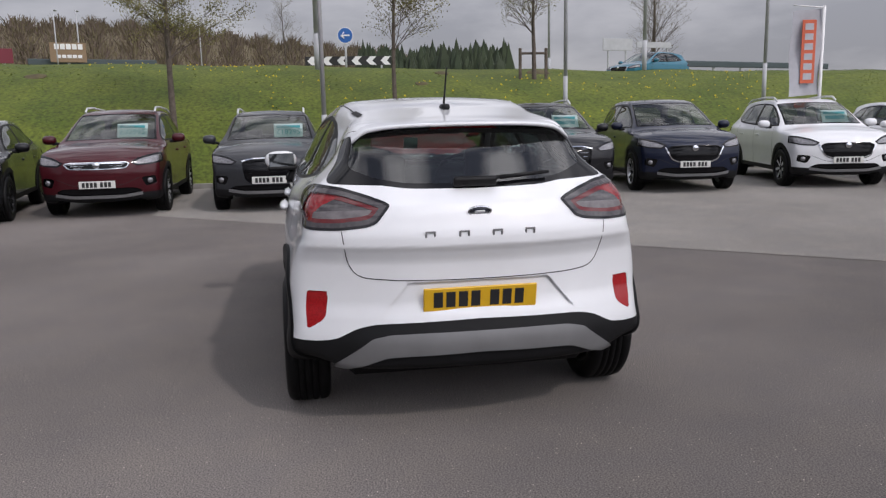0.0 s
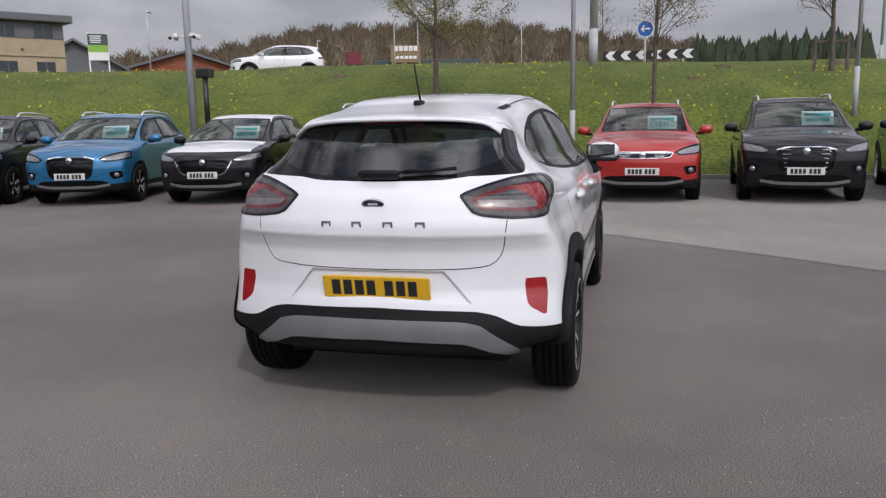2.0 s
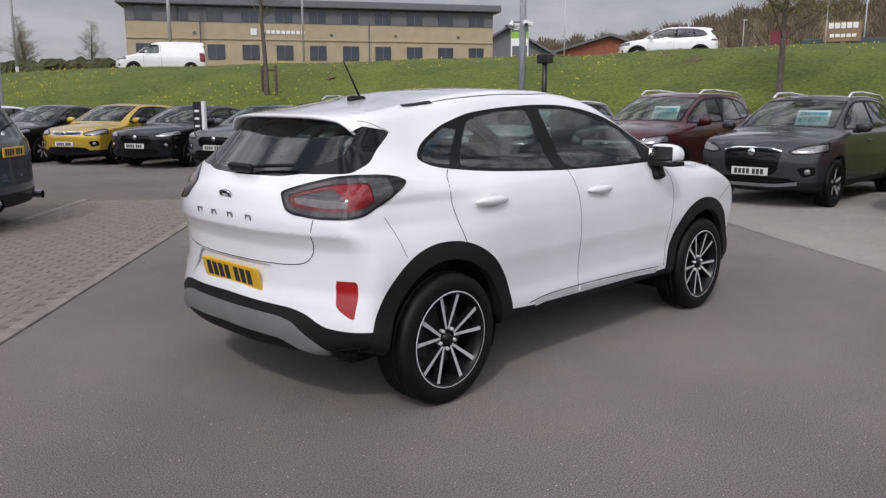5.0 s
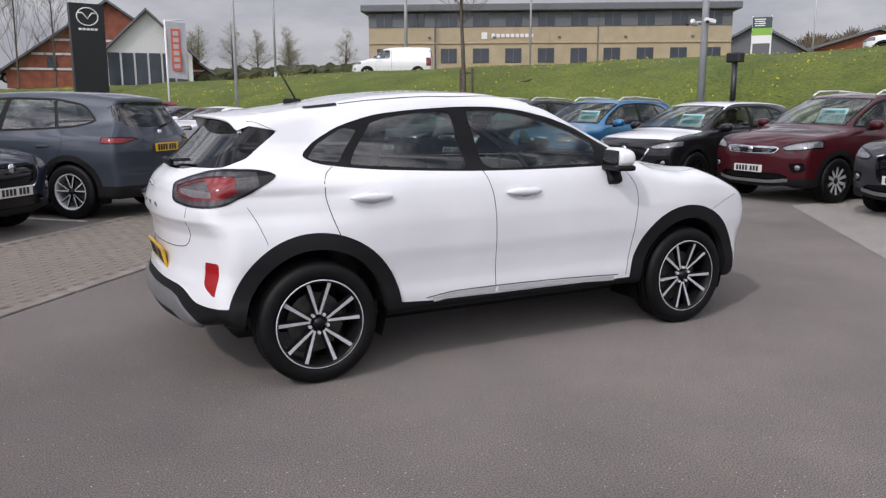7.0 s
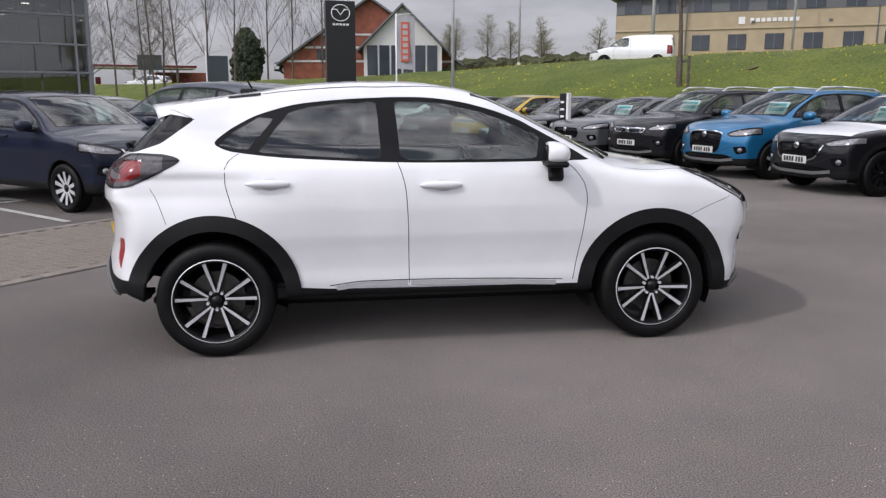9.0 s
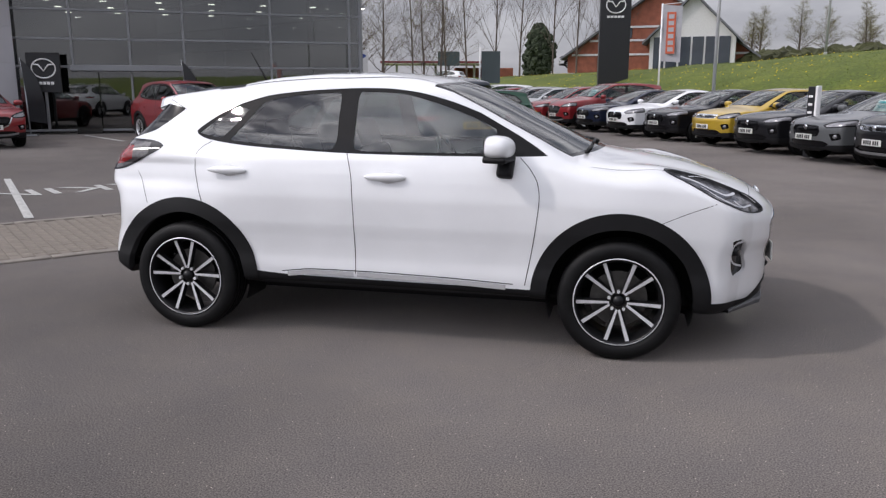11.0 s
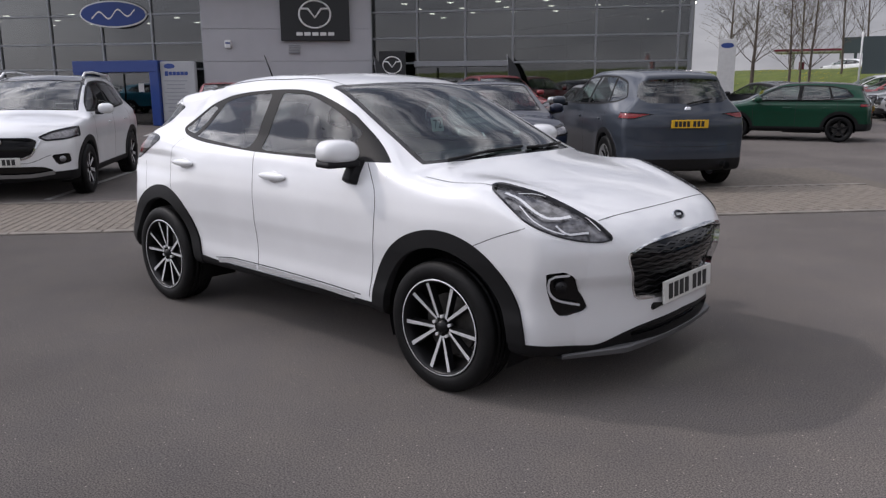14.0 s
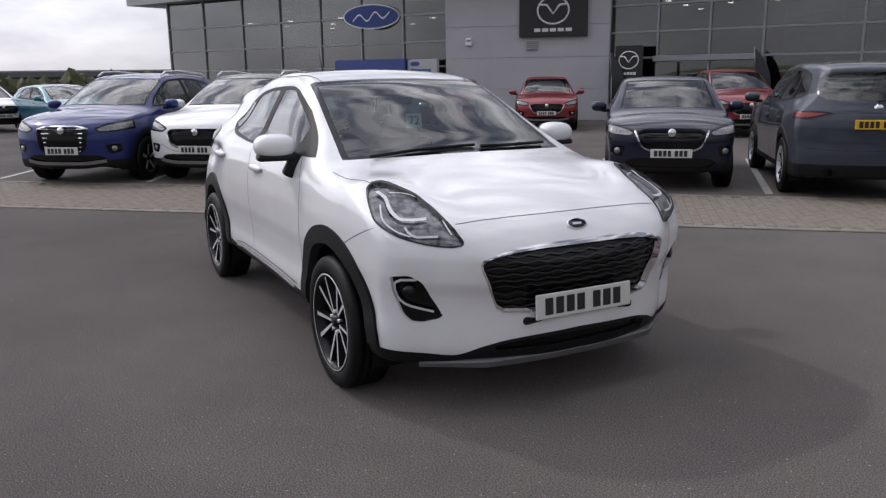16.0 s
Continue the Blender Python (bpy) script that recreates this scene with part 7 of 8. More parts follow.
clumps("evergreen_bush", np.stack([-8.0 + 0.69 * bush_r * np.cos(bush_a), 77.4 + 0.69 * bush_r * np.sin(bush_a), 0.46 + 0.69 * bush_z], 1), rs.uniform(0.14, 0.33, 900), M["ivy"], "dark ivy-clad evergreen", 1.1, seed=7, rough=0.4)
q = np.linspace(0, 1, 120)
clumps("far_hedge", np.stack([-60 + 0 * q + rs.uniform(-2, 2, 120), -30 + 45 * q, 0.2 + rs.uniform(0, 0.9, 120)], 1), rs.uniform(0.6, 1.1, 120), M["hedge"], "dark hedge beyond the forecourt", 1.2, seed=8, rough=0.4)


# grass tufts and dandelions on the bank
def tufts(name, n, lo, hi, size, material, label, seed, flower=False):
    r = np.random.RandomState(seed)
    i = r.randint(lo, hi, n)
    o = r.uniform(0.05, 10.5, n) if not flower else r.uniform(0.6, 10.0, n)
    j = r.uniform(0, 1, n)[:, None]
    p = xy[i] * (1 - j) + xy[np.minimum(i + 1, len(xy) - 1)] * j + nrm[i] * o[:, None]
    if flower:
        keep = np.array([noise.noise(Vector((a * 0.22, b * 0.22, 3))) for a, b in p]) > -0.05
        p, o, i = p[keep], o[keep], i[keep]
    z = np.array([float(bank_height(np.array(float(b)), xy[k][1])) + noise.noise(Vector((a[0] * 0.35, a[1] * 0.35, 0))) * 0.12 * (b > 0.5) for a, b, k in zip(p, o, i)])
    m = len(p)
    a = r.uniform(0, 2 * np.pi, m)
    s = r.uniform(0.6, 1.4, m) * size
    d = np.stack([np.cos(a), np.sin(a), 0 * a], 1) * s[:, None]
    c = np.stack([p[:, 0], p[:, 1], z], 1)
    if flower:
        w = np.stack([-np.sin(a), np.cos(a), 0 * a], 1) * s[:, None]
        up = np.stack([0 * a, 0 * a, s], 1)
        V = np.stack([c - w + up * 0.7, c + d + up * 0.7, c + w + up * 0.7, c - d + up * 0.7, c + up * 2.0], 1).reshape(-1, 3)
        F = (np.arange(m)[:, None, None] * 5 + np.array([(0, 1, 4), (1, 2, 4), (2, 3, 4), (3, 0, 4)])[None]).reshape(-1, 3)
    else:
        lean = np.stack([-np.sin(a) * 0.6, np.cos(a) * 0.6, 0.75 + 0 * a], 1) * s[:, None]
        V = np.stack([c - d, c + d, c + lean], 1).reshape(-1, 3)
        F = np.arange(3 * m).reshape(-1, 3)
    return tagged(mesh_ob(name, V, F, material), label, kind="stuff")


tufts("grass_blades", 70000, 55, 165, 0.019, M["turf"], "uneven grass blades on the bank", 3)
tufts("dandelions", 3600, 60, 165, 0.026, M["dandelion"], "yellow dandelions scattered in grass", 4, True)
for i, (x, y, s) in enumerate(((17.3, 7.6, 0.5), (18.5, 9.2, 0.45), (18.2, 1.2, 0.4), (19.0, -6.6, 0.7), (16.0, 10.6, 0.45), (17.0, -2.6, 0.35), (12.8, 18.5, 0.4), (18.8, -3.5, 0.4))):
    bm = bmesh.new()
    bmesh.ops.create_uvsphere(bm, u_segments=12, v_segments=6, radius=s * 0.55)
    for v in bm.verts:
        v.co.z *= 0.07
        v.co *= 1 + 0.2 * noise.noise(v.co * 5)
    o = part("soil_mound", bm, M["soil"], None, "bare patch of soil in grass", True)
    o.location = (x, y, height_at(x, y))
    o.rotation_euler = (0, radians(-20), 0)
    tagged(o, "small bare mound of soil in the grass", "soil")


# ---- poles, signs and flags ----
def pole(at, height, r=0.055, z=None, label="plain grey steel lamp post", heads=0, thick=False):
    p = tagged(new("lamp_post"), label, "post", "posts")
    zz = (height_at(*at) - 0.05) if z is None else z
    p.location = (*at, zz)
    bm = bmesh.new()
    cyl_bm(bm, (0, 0, 0), (0, 0, 1.1), r * 1.15, seg=14)
    cyl_bm(bm, (0, 0, 1.1), (0, 0, height), r, r * 0.7, 14)
    part("shaft", bm, M["galv"], p, "", True)
    if not heads:
        bm = bmesh.new()
        box_bm(bm, (0.6, 0.22, 0.1), (0.3, 0, height), 0.03)
        part("lantern", bm, M["galv"], p, "flat lantern head")
    return p


def security(p, z):
    for s in (-1, 1):
        bm = bmesh.new()
        cyl_bm(bm, (0, 0, 0), (0, s * 0.22, 0.02), 0.02, seg=6)
        box_bm(bm, (0.26, 0.10, 0.10), (-0.1, s * 0.24, 0.0), 0.02, pose(0, 0, 0, 0, 12, s * 25))
        c = part("camera_arm", bm, M["sign_white"], p, "white security camera on a bracket")
        c.location = (0, 0, z)
        bm = bmesh.new()
        cyl_bm(bm, (-0.22, s * 0.30, -0.03), (-0.26, s * 0.31, -0.04), 0.035, seg=10)
        part("lens", bm, M["sign_black"], c)


cp = pole((11.25, 8.87), 8.5, 0.085, z=0.0)
security(cp, 3.32)
pole((12.81, 0.27), 8.0, 0.055)
pole((19.33, 0.18), 9.0, 0.12)
pole((15.2, -12.0), 8.0, 0.05)
pole((14.3, -5.9), 8.0, 0.05)
pole((21.4, -11.2), 9.0, 0.07)
pole((31.5, -10.9), 9.0, 0.06)
pole((4.05, 23.61), 8.5, 0.06)
pole((13.6, 52.2), 10, 0.09)
pole((22.0, 48.0), 11, 0.13)
pole((30.0, 44.0), 10, 0.08)
pole((46.0, 33.0), 5.5, 0.06)
pole((57.0, 18.0), 5.6, 0.05)
pole((70, 30), 5.0, 0.05)
pole((66, 9), 5.5, 0.05)
pole((75, 21), 7.5, 0.07)
pole((-14.5, 34.0), 5.2, 0.05, z=0.3)


def banner(at, z0, z1, pole_top, ang, width=0.62):
    """A tall cloth banner on a pole."""
    f = tagged(new("banner_flag"), "pale grey banner flag with orange print", "flag")
    f.matrix_basis = pose(*at, height_at(*at) - 0.05, 0, 0, ang)
    base = height_at(*at) - 0.05
    bm = bmesh.new()
    cyl_bm(bm, (0, 0, 0), (0, 0, pole_top - base), 0.035, seg=10)
    cyl_bm(bm, (0, 0, pole_top - base - 0.04), (-width, 0, pole_top - base + 0.02), 0.015, seg=6)
    part("pole", bm, M["sign_white"], f, "white pole", True)
    V, F = [], []
    n = 16
    for i in range(n + 1):
        z = z0 - base + (z1 - z0) * i / n
        for k in range(6):
            V.append((-width * k / 5 - 0.03, 0.05 * math.sin(i * 0.5 + k * 0.8), z - 0.05 * k / 5))
    for i in range(n):
        for k in range(5):
            F.append((i * 6 + k, i * 6 + k + 1, i * 6 + k + 7, i * 6 + k + 6))
    c = mesh_ob("cloth", V, F, M["flag_grey"], f, "pale grey cloth", True)
    for s in (-1, 1):
        mid = z0 - base + (z1 - z0) * 0.50
        pn = box("print_panel", (width * 0.46, 0.012, (z1 - z0) * 0.74), (-width / 2, s * 0.065, mid), M["orange"], c, "orange-red printed panel", 0.004)
        for i in range(6):
            box("bar", (width * 0.28, 0.006, (z1 - z0) * 0.075), (0, s * 0.008, (z1 - z0) * (-0.29 + 0.116 * i)), M["flag_grey"], pn, "", 0.003)
    return f


banner((2.35, 27.4), 2.5, 4.6, 4.65, 175, 0.72)
banner((10.25, -10.24), 1.72, 3.50, 3.56, 262, 0.66)
# pylon
py = winged_sign("pylon_sign", 1.55, 1.35, (0.35, 37.6, 5.55), 10, "tall black pylon sign with winged emblem", 0.05, 0.4)
box("lower_board", (1.55, 0.4, 4.4), (0, 0, -2.85), M["sign_black"], py, "plain black lower panel", 0.02)
# white pylon near the showroom
wp = tagged(new("white_pylon"), "white pylon sign with small blue oval", "sign")
wp.matrix_basis = pose(-14.6, 41.0, 0.6, 0, 0, 25)
box("board", (0.95, 0.25, 3.1), (0, 0, 1.55), M["pale_wall"], wp, "", 0.02)
oval("oval_mark", 0.7, 0.28, 0.28, M["sign_blue"], wp, "blue oval mark").location = (0, 0, 2.75)
# dark flag board on a pole by the far corner
db = tagged(new("dark_banner"), "dark blue banner board on a white pole", "sign")
db.matrix_basis = pose(-6.2, 35.2, 0.9, 0, 0, 10)
box("board", (0.95, 0.06, 1.6), (0.55, 0, 1.6), M["board_dark"], db, "", 0.01)
bm = bmesh.new()
cyl_bm(bm, (0, 0, 0), (0, 0, 2.6), 0.04, seg=10)
part("pole", bm, M["sign_white"], db, "white pole", True)
# site board in white, slate and lime
gb = tagged(new("site_board"), "slate and lime letting board on posts", "sign")
gb.matrix_basis = pose(44.0, 35.7, 0.55, 0, 0, -52)
g0 = height_at(44.0, 35.7) - 0.8
for x in (-0.62, 0.62):
    box("post", (0.1, 0.1, 7.1 - g0), (x, 0.05, (7.1 + g0) / 2), M["sign_white"], gb, "", 0.01)
for nm, z0, z1, m_ in (("upper_panel", 6.25, 7.0, "board_dark"), ("middle_panel", 5.75, 6.25, "board_green"), ("lower_panel", 5.2, 5.75, "sign_white")):
    box(nm, (1.3, 0.06, z1 - z0), (0, 0, (z0 + z1) / 2), M[m_], gb, "", 0.005)
for i in range(4):
    box("bar", (0.75 - 0.1 * (i % 2), 0.01, 0.07), (-0.15, -0.036, 6.85 - i * 0.14), M["sign_white"], gb, "", 0.002)
# slim dark totem among the parked row
tt = tagged(new("row_totem"), "slim black and white totem between cars", "sign")
tt.matrix_basis = pose(5.11, 13.38, 0, 0, 0, -60)
box("panel", (0.22, 0.10, 1.5), (0, 0, 0.76), M["sign_black"], tt, "", 0.01)
box("edge", (0.07, 0.11, 1.52), (0.145, 0, 0.76), M["sign_white"], tt, "", 0.01)
for i in range(6):
    box("bar", (0.12, 0.01, 0.05), (-0.01, -0.052, 1.3 - i * 0.17), M["sign_white"], tt, "", 0.002)
# black post with a box head
bp_ = tagged(new("bollard_light"), "black post with a box head on the bank", "post")
bp_.location = (12.95, 9.49, height_at(12.95, 9.49) - 0.1)
bm = bmesh.new()
cyl_bm(bm, (0, 0, 0), (0, 0, 1.5), 0.07, seg=10)
part("post", bm, M["sign_black"], bp_, "", True)
box("head", (0.22, 0.42, 0.24), (0, 0, 1.55), M["sign_black"], bp_, "", 0.03)
# tree stakes
for tx, ty in ((17.84, -6.12), (10.71, 19.15)):
    st = tagged(new("tree_stake"), "low wooden tree guard stakes", "stake")
    st.location = (tx, ty, height_at(tx, ty) - 0.1)
    for s in (-0.4, 0.4):
        box("stake", (0.08, 0.08, 1.0), (0.1, s, 0.5), M["bark"], st, "", 0.01)
    box("rail", (0.05, 0.85, 0.07), (0.1, 0, 0.85), M["bark"], st, "", 0.01)
# roundabout signs
rb = tagged(new("roundabout_sign"), "round blue arrow sign on a post", "road sign")
rb.matrix_basis = pose(33.0, -1.41, 0.12, 0, 0, -90)
g0 = height_at(33.0, -1.41) - 0.3
oval("disc", 0.75, 0.75, 0.05, M["sign_white"], rb, "white rim").location = (0, 0, 5.1)
oval("face", 0.68, 0.68, 0.06, M["sign_rb"], rb, "blue face").location = (0, 0, 5.1)
stroke([(0.2, -0.045, 5.1), (-0.2, -0.045, 5.1), (-0.05, -0.045, 5.24)], 0.035, "arrow", M["sign_white"], rb)
stroke([(-0.2, -0.045, 5.1), (-0.05, -0.045, 4.96)], 0.035, "arrow", M["sign_white"], rb)
bm = bmesh.new()
cyl_bm(bm, (0, 0.05, g0), (0, 0.05, 5.5), 0.05, seg=10)
part("post", bm, M["galv"], rb, "", True)
cv = tagged(new("chevron_board"), "black and white roundabout chevron board", "road sign")
cv.matrix_basis = pose(33.6, -1.55, 4.1, 0, 0, -90)
box("board", (4.1, 0.08, 0.42), (0, 0.03, 0), M["ink"], cv, "", 0.01)
for i in range(6):
    x = -1.75 + i * 0.7
    mesh_ob("chevron", [(x, -0.02, 0.2), (x + 0.3, -0.02, 0.2), (x + 0.1, -0.02, 0.0), (x + 0.3, -0.02, -0.2), (x, -0.02, -0.2), (x - 0.2, -0.02, 0.0)], [(0, 1, 2, 5), (5, 2, 3, 4)], M["sign_white"], cv)
for x in (-1.6, 1.6):
    box("leg", (0.08, 0.08, 4.3 - 3.0), (x, 0.06, -0.8), M["galv"], cv, "", 0.005)
gt = tagged(new("gantry_sign"), "grey road sign backs on posts", "road sign")
gt.matrix_basis = pose(40.0, -19.0, 3.2, 0, 0, -80)
for x, w, h in ((-1.3, 2.0, 0.7), (1.2, 2.4, 0.35)):
    box("panel", (w, 0.06, h), (x, 0, 2.1), M["galv"], gt, "grey sign back", 0.01)
for x in (-1.9, -0.7, 0.4, 2.2):
    box("leg", (0.09, 0.09, 2.3), (x, 0.06, 1.1), M["galv"], gt, "", 0.01)
rl = tagged(new("crash_barrier"), "dark low barrier on the road edge", "barrier")
rl.matrix_basis = pose(33.0, -22.5, 3.05, 0, 0, -70)
box("rail", (12, 0.1, 0.3), (0, 0, 0.6), M["board_dark"], rl, "", 0.03)
for i in range(6):
    box("leg", (0.12, 0.12, 0.6), (-5 + 2 * i, 0.08, 0.3), M["galv"], rl, "", 0.01)
# drive-through sign and low building
dt = tagged(new("roadside_building"), "low dark-roofed roadside building with brown sign", "building")
dt.matrix_basis = pose(62.2, 18.2, 4.45, 0, 0, -73)
box("wall", (9, 5, 1.6), (1.5, 4, 0.8), M["pale_wall"], dt, "", 0.05)
box("roof", (9.6, 5.6, 0.5), (1.5, 4, 1.75), M["board_dark"], dt, "", 0.05)
box("sign_panel", (2.6, 0.25, 1.5), (-0.4, 0, 2.4), M["brown"], dt, "brown sign board", 0.02)
for i in range(5):
    box("bar", (0.34, 0.04, 0.42), (-1.2 + i * 0.42, -0.14, 2.85), M["sign_white"], dt, "", 0.01)
for i in range(5):
    box("bar", (0.3, 0.04, 0.25), (-1.1 + i * 0.38, -0.14, 2.1), M["sign_white"], dt, "", 0.01)
box("red_sign", (1.3, 0.2, 1.1), (-4.9, 0.2, 2.1), M["sign_red"], dt, "dark red sign", 0.02)
box("sign_leg", (0.2, 0.15, 2.0), (-0.4, 0.1, 0.9), M["galv"], dt, "", 0.01)
box("sign_leg", (0.2, 0.15, 2.0), (-4.9, 0.3, 0.9), M["galv"], dt, "", 0.01)

# ---- buildings beyond the bank ----
ofl, ofr = Vector((21.15, 52.9)), Vector((44.1, 38.5))
OS = 0.62
od = (ofr - ofl).normalized()
oa = math.degrees(math.atan2(od.y, od.x))
oL = (ofr - ofl).length / OS
oc = (ofl + ofr) / 2 + Vector((-od.y, od.x)) * 6 * OS
of = tagged(new("office_block"), "two-storey tan stone office with grey roof", "building")
of.matrix_basis = pose(oc.x, oc.y, 3.55, 0, 0, oa) @ Matrix.Scale(OS, 4)
box("wall", (oL, 12, 7.6), (0, 0, 3.8), M["stone_tan"], of, "tan stone wall", 0.05)
box("upper_band", (oL - 0.1, 0.06, 1.75), (0, -6.03, 6.85), M["roof_grey"], of, "grey upper window band", 0.01)
box("roof", (oL + 1.6, 13.6, 0.85), (0, -0.2, 8.2), M["roof_grey"], of, "grey overhanging roof", 0.1)
box("string_course", (oL, 0.16, 0.18), (0, -6.06, 4.1), M["stone_tan"], of, "", 0.02)
for i in range(11):
    x = -oL / 2 + 2.0 + i * (oL - 4.2) / 10
    for z, h in ((2.6, 1.7), (6.85, 1.55)):
        w = box("window", (1.95, 0.12, h), (x, -6.05, z), M["win_dark"], of, "", 0.02)
        box("frame", (0.07, 0.16, h), (0, 0, 0), M["roof_grey"], w, "", 0.01)
    if i % 2:
        box("wall_light", (0.35, 0.2, 0.25), (x + 1.6, -6.1, 4.75), M["roof_grey"], of, "", 0.03)
    if i % 5 == 2:
        box("downpipe", (0.14, 0.14, 7.4), (x - 1.7, -6.08, 3.8), M["roof_grey"], of, "", 0.02)
for i in range(9):
    box("bar", (0.42, 0.06, 0.5 if i in (0,) else 0.42), (-6.5 + i * 0.58, -6.06, 4.95), M["sign_white"], of, "", 0.01)
box("white_mark", (0.7, 0.06, 0.8), (-7.6, -6.06, 4.95), M["sign_white"], of, "", 0.05)


def gable(name, at, ang, width, depth, eave, apex, walls, label):
    h = tagged(new(name), label, "building")
    h.matrix_basis = pose(*at, 0, 0, ang)
    w, d = width / 2, depth
    V = [(-w, 0, 0), (w, 0, 0), (w, 0, eave), (0, 0, apex), (-w, 0, eave), (-w, d, 0), (w, d, 0), (w, d, eave), (0, d, apex), (-w, d, eave)]
    mesh_ob("wall", V, [(0, 1, 2, 3, 4), (6, 5, 9, 8, 7), (1, 6, 7, 2), (5, 0, 4, 9)], walls, h, "brick gable wall")
    o, t = 0.7, 0.25
    k = (apex - eave) / w
    R = []
    for s in (-1, 1):
        V = [(0, -o, apex + 0.05), (s * (w + o), -o, eave - k * o + 0.05), (s * (w + o), d + o, eave - k * o + 0.05), (0, d + o, apex + 0.05)]
        V += [(x, y, z + t) for x, y, z in V]
        mesh_ob("roof", V, [(0, 1, 2, 3), (7, 6, 5, 4), (0, 4, 5, 1), (1, 5, 6, 2), (2, 6, 7, 3), (3, 7, 4, 0)], M["roof_grey"], h, "grey pitched roof")
    return h


gh = gable("gabled_building", (3.1, 57.3, 2.66), -8, 19.5, 14, 1.8, 8.6, M["red_brick"], "red brick building with steep grey gables")
for z in (1.9, 3.4, 4.8):
    ww = 18.6 * min(1, (8.9 - z) / 7.0)
    box("stone_band", (ww, 0.12, 0.22), (0, -0.05, z), M["pale_wall"], gh, "pale stone band", 0.01)
for x, z in ((-5.5, 2.6), (-3.2, 4.2), (5.2, 2.6), (3.2, 4.2)):
    box("window", (0.9, 0.1, 1.1), (x, -0.05, z), M["win_dark"], gh, "", 0.02)
g2 = gable("glazed_gable", (5.4, 55.2, 2.66), -8, 8.5, 6, 3.4, 7.6, M["pale_wall"], "pale glazed entrance gable")
for i in range(6):
    box("window", (1.1, 0.1, 3.2), (-3.3 + i * 1.3, -0.05, 1.9), M["win_dark"], g2, "", 0.02)
for b_ in (gh, g2):
    b_.matrix_basis = b_.matrix_basis @ Matrix.Scale(0.69, 4)
ps = tagged(new("filling_station"), "filling station canopy with red and white edge", "building")
ps.matrix_basis = pose(-18.9, 78.0, 2.1, 0, 0, 15)
box("canopy", (11.7, 5, 0.36), (0, 2.5, 2.02), M["sign_white"], ps, "", 0.05)
box("fascia", (11.8, 0.1, 0.2), (0, -0.04, 2.08), M["sign_red"], ps, "red edge", 0.01)
for x in (-4.2, 0, 4.2):
    box("column", (0.25, 0.25, 1.9), (x, 2.0, 0.95), M["pale_wall"], ps, "", 0.03)
    box("pump", (0.5, 0.35, 1.0), (x + 0.8, 2.0, 0.5), M["sign_red"], ps, "red fuel pump", 0.05)
box("kiosk", (6.5, 3, 1.6), (5.5, 6, 0.8), M["red_brick"], ps, "brick kiosk", 0.05)
box("dark_sign", (2.2, 0.3, 1.4), (1.2, -3.6, 2.3), M["board_dark"], ps, "dark sign board", 0.03)
box("sign_leg", (0.25, 0.2, 1.7), (1.2, -3.6, 0.8), M["board_dark"], ps, "", 0.02)
fh = tagged(new("long_low_warehouse"), "long low warehouse with grey roof far off", "building")
fh.matrix_basis = pose(-75, -6, 0, 0, 0, 75)
box("wall", (60, 14, 1.9), (0, 0, 0.95), M["pale_wall"], fh, "", 0.05)
box("roof", (62, 16, 0.6), (0, 0, 2.2), M["roof_grey"], fh, "", 0.1)
hs = gable("far_house", (62, 52, 5.0), -45, 9, 7, 1.6, 4.2, M["roof_grey"], "dark timber house with pitched roof")
hs2 = gable("far_house", (72, 46, 5.0), -45, 14, 8, 1.5, 3.6, M["red_brick"], "low house with pitched roof")
# cars on the road along the bank top
place_car("hatch_a", "cyan", (27.7, -14.2), 118, "turquoise hatchback on the road above", z=2.45, group="cars on the road", axle=0)
place_car("suv_d", "white", (31.0, 16.0), 120, "white sports utility car on the road", z=3.3, group="cars on the road", axle=0)
place_car("van", "white", (17.2, 39.6), 155, "white panel van on the road above", z=3.0, group="cars on the road", axle=0)
place_car("van", "white", (-2.0, 60), 175, "white van beyond the bank", z=3.0, group="cars on the road", axle=0)
place_car("hatch_a", "white", (-15.7, 68.3), 170, "white hatchback beyond the bank", z=1.6, group="cars on the road", axle=0)

# ---- painted lines and paving blocks ----
def stripe(a, b, w=0.1, z=0.008):
    a, b = Vector(a), Vector(b)
    d = (b - a).normalized()
    n = Vector((-d.y, d.x)) * w / 2
    o = mesh_ob("bay_line", [(*(a + n), z), (*(a - n), z), (*(b - n), z), (*(b + n), z)], [(0, 1, 2, 3)], M["line"])
    return tagged(o, "worn white parking bay line", kind="structure")


bay = Vector((-0.70, 0.714))
for s in (-1.0, 1.75, 4.5, 7.2, 8.6, 11.1, 13.6, 16.1):
    p = pv(s, PW + 0.35)
    if 8 < s:
        stripe(p, p + bay * 4.6)
    else:
        stripe(p, p + Vector((-0.906, 0.423)) * 4.6)
for s in range(6):
    p = Vector((-17.6 + 1.75 * s, 7.6 + 2.25 * s))
    stripe(p, p + Vector((-0.80, 0.60)) * 3.6, 0.12)
txt = bpy.data.curves.new("road_text", "FONT")
txt.body = "PARKING"
txt.size, txt.extrude = 1.05, 0.001
tx = new("road_text", txt)
bpy.context.view_layer.update()
me = bpy.data.meshes.new_from_object(tx)
bpy.data.objects.remove(tx)
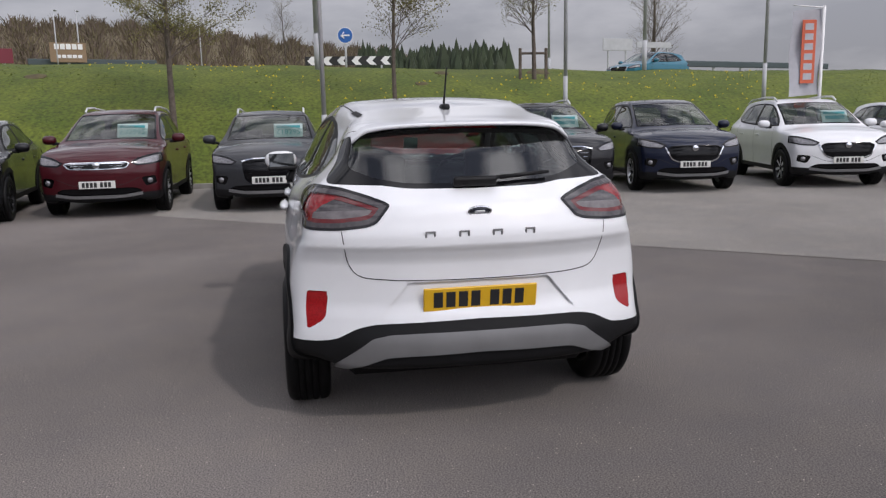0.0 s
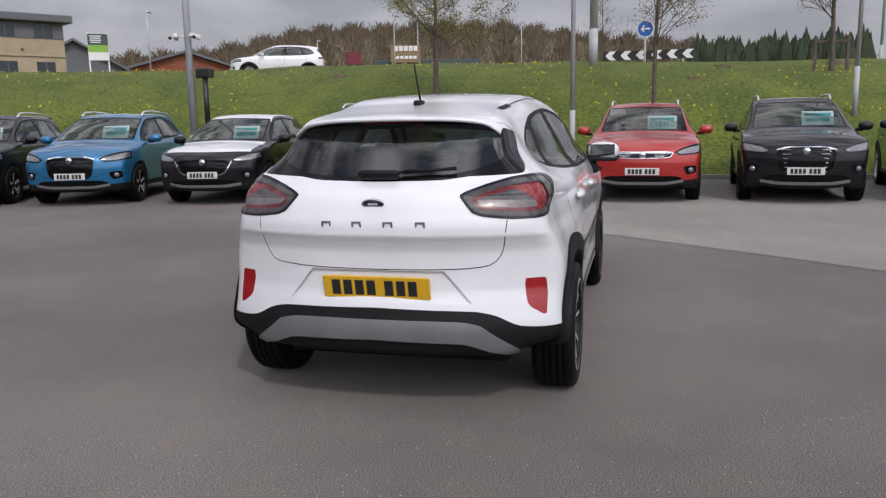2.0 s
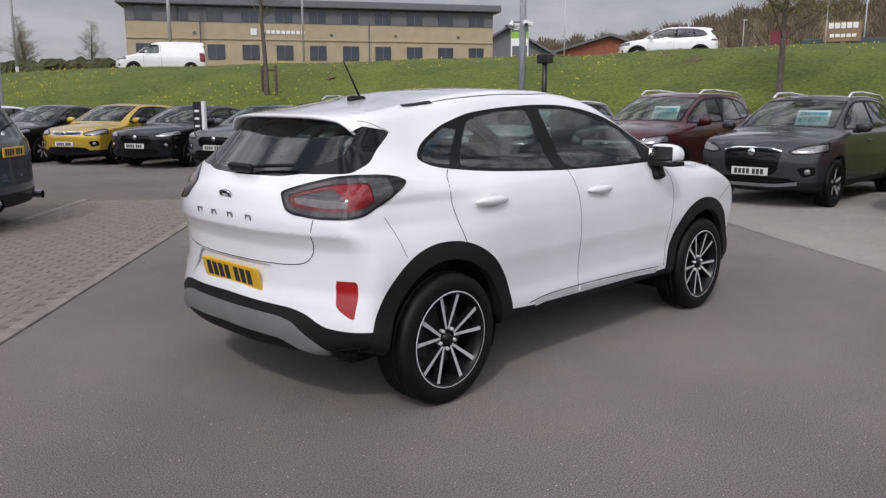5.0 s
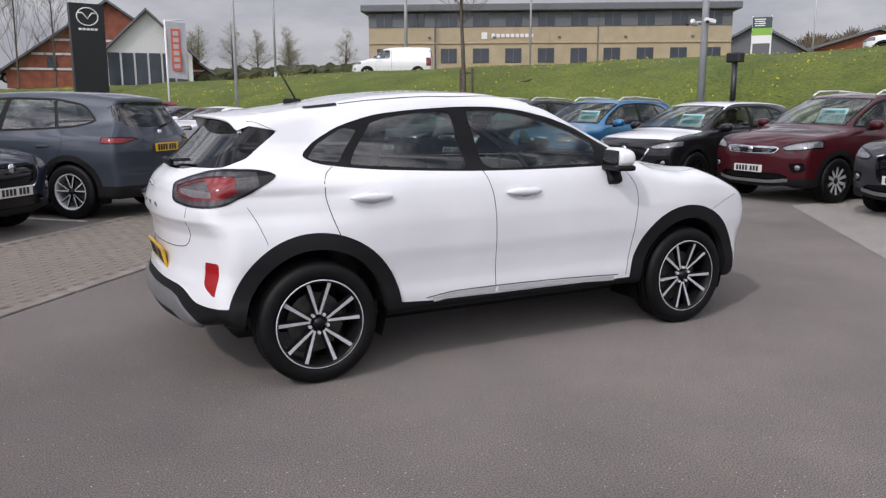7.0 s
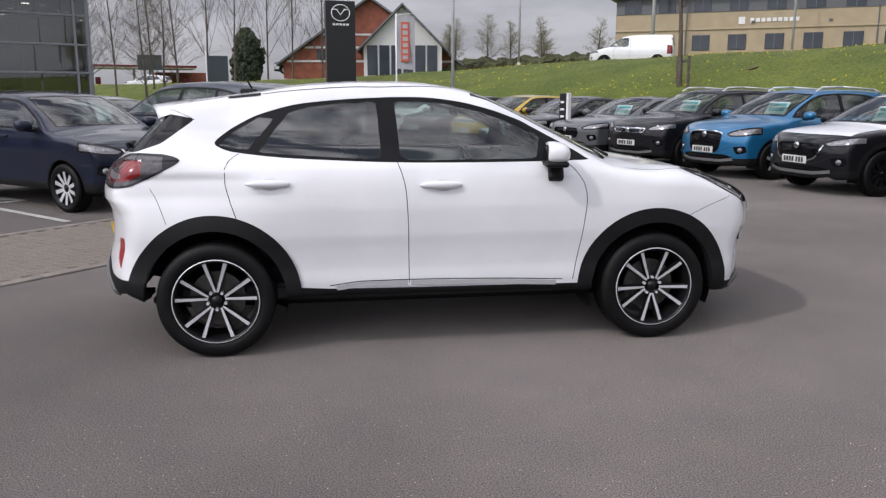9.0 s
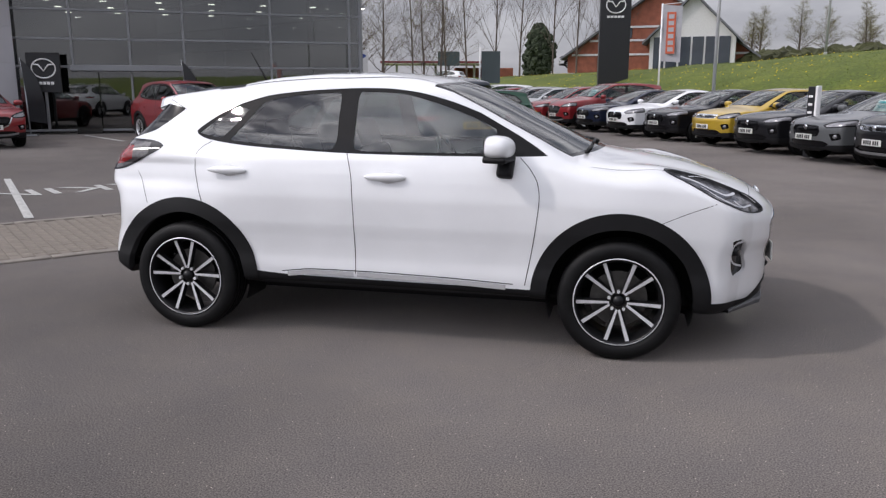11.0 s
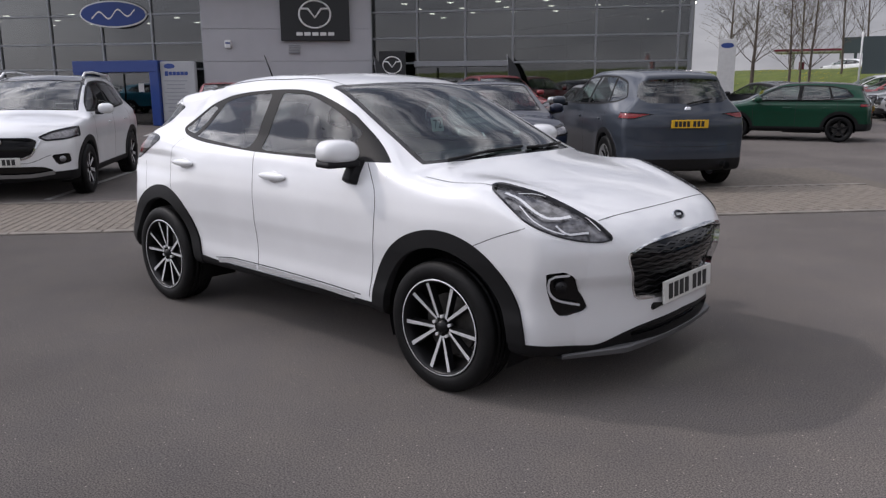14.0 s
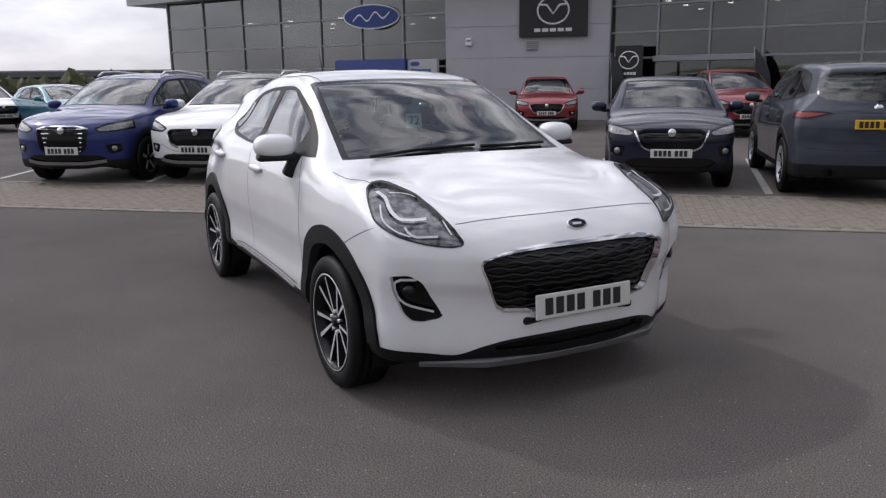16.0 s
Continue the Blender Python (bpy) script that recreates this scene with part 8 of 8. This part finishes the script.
me.materials.append(M["line"])
tx = new("road_lettering", me)
tx.matrix_basis = pose(-5.3, 6.9, 0.009, 0, 0, 231)
tagged(tx, "worn white lettering painted on the tarmac", "lettering")

pave = bpy.data.objects["pavement"]
for nm, w0 in (("edging_strip", -0.11), ("edging_strip", PW)):
    for i in range(22):
        a, b = pv(i * plen / 22 + 0.006, w0), pv((i + 1) * plen / 22 - 0.006, w0)
        c = (a + b) / 2 + pn * 0.055
        o = box("edging", ((b - a).length, 0.11, 0.05), (c.x, c.y, -0.008), M["edging"], pave, "", 0.006, math.degrees(math.atan2(pd.y, pd.x)))
BL, BWd = 0.2, 0.1
bb = box_bm(bmesh.new(), (BWd - 0.006, BL - 0.006, 0.05), (0, 0, 0), 0.006)
brick_ob = part("brick", bb, M["brick_block"], pave)
brick_me = brick_ob.data
ang = math.degrees(math.atan2(pd.y, pd.x))
brick_ob.matrix_basis = pose(*pv(plen - 8.0, 0.12), -0.014, 0, 0, ang)
near, rest = 0, []
rr = random.Random(9)
for i in range(int(plen / BWd)):
    for j in range(int((PW - 0.02) / BL)):
        s, w = (i + 0.5) * BWd, 0.02 + (j + 0.5) * BL + (BL / 2 if i % 2 and False else 0)
        p = pv(s, w + (0.1 if i % 2 else 0.0) - 0.05)
        zz = -0.014 + rr.uniform(-0.0015, 0.0015)
        m = pose(p.x, p.y, zz, 0, 0, ang + rr.uniform(-0.5, 0.5))
        if plen - 9.2 < s < plen - 6.2 and near < 299:
            o = new("brick", brick_me)
            o.parent, o.matrix_basis = pave, m
            near += 1
        else:
            rest.append(m)
bv = np.array([v.co for v in brick_me.vertices])
bf_ = [tuple(f.vertices) for f in brick_me.polygons]
V, F = [], []
for m in rest:
    k = len(V) * len(bv)
    V.append(bv @ np.array(m.to_3x3()).T + np.array(m.translation))
    F += [tuple(i + k for i in f) for f in bf_]
rest_ob = mesh_ob("paving_blocks", np.concatenate(V), F, M["brick_block"], pave)
tagged(rest_ob, "buff concrete paving blocks", kind="stuff")
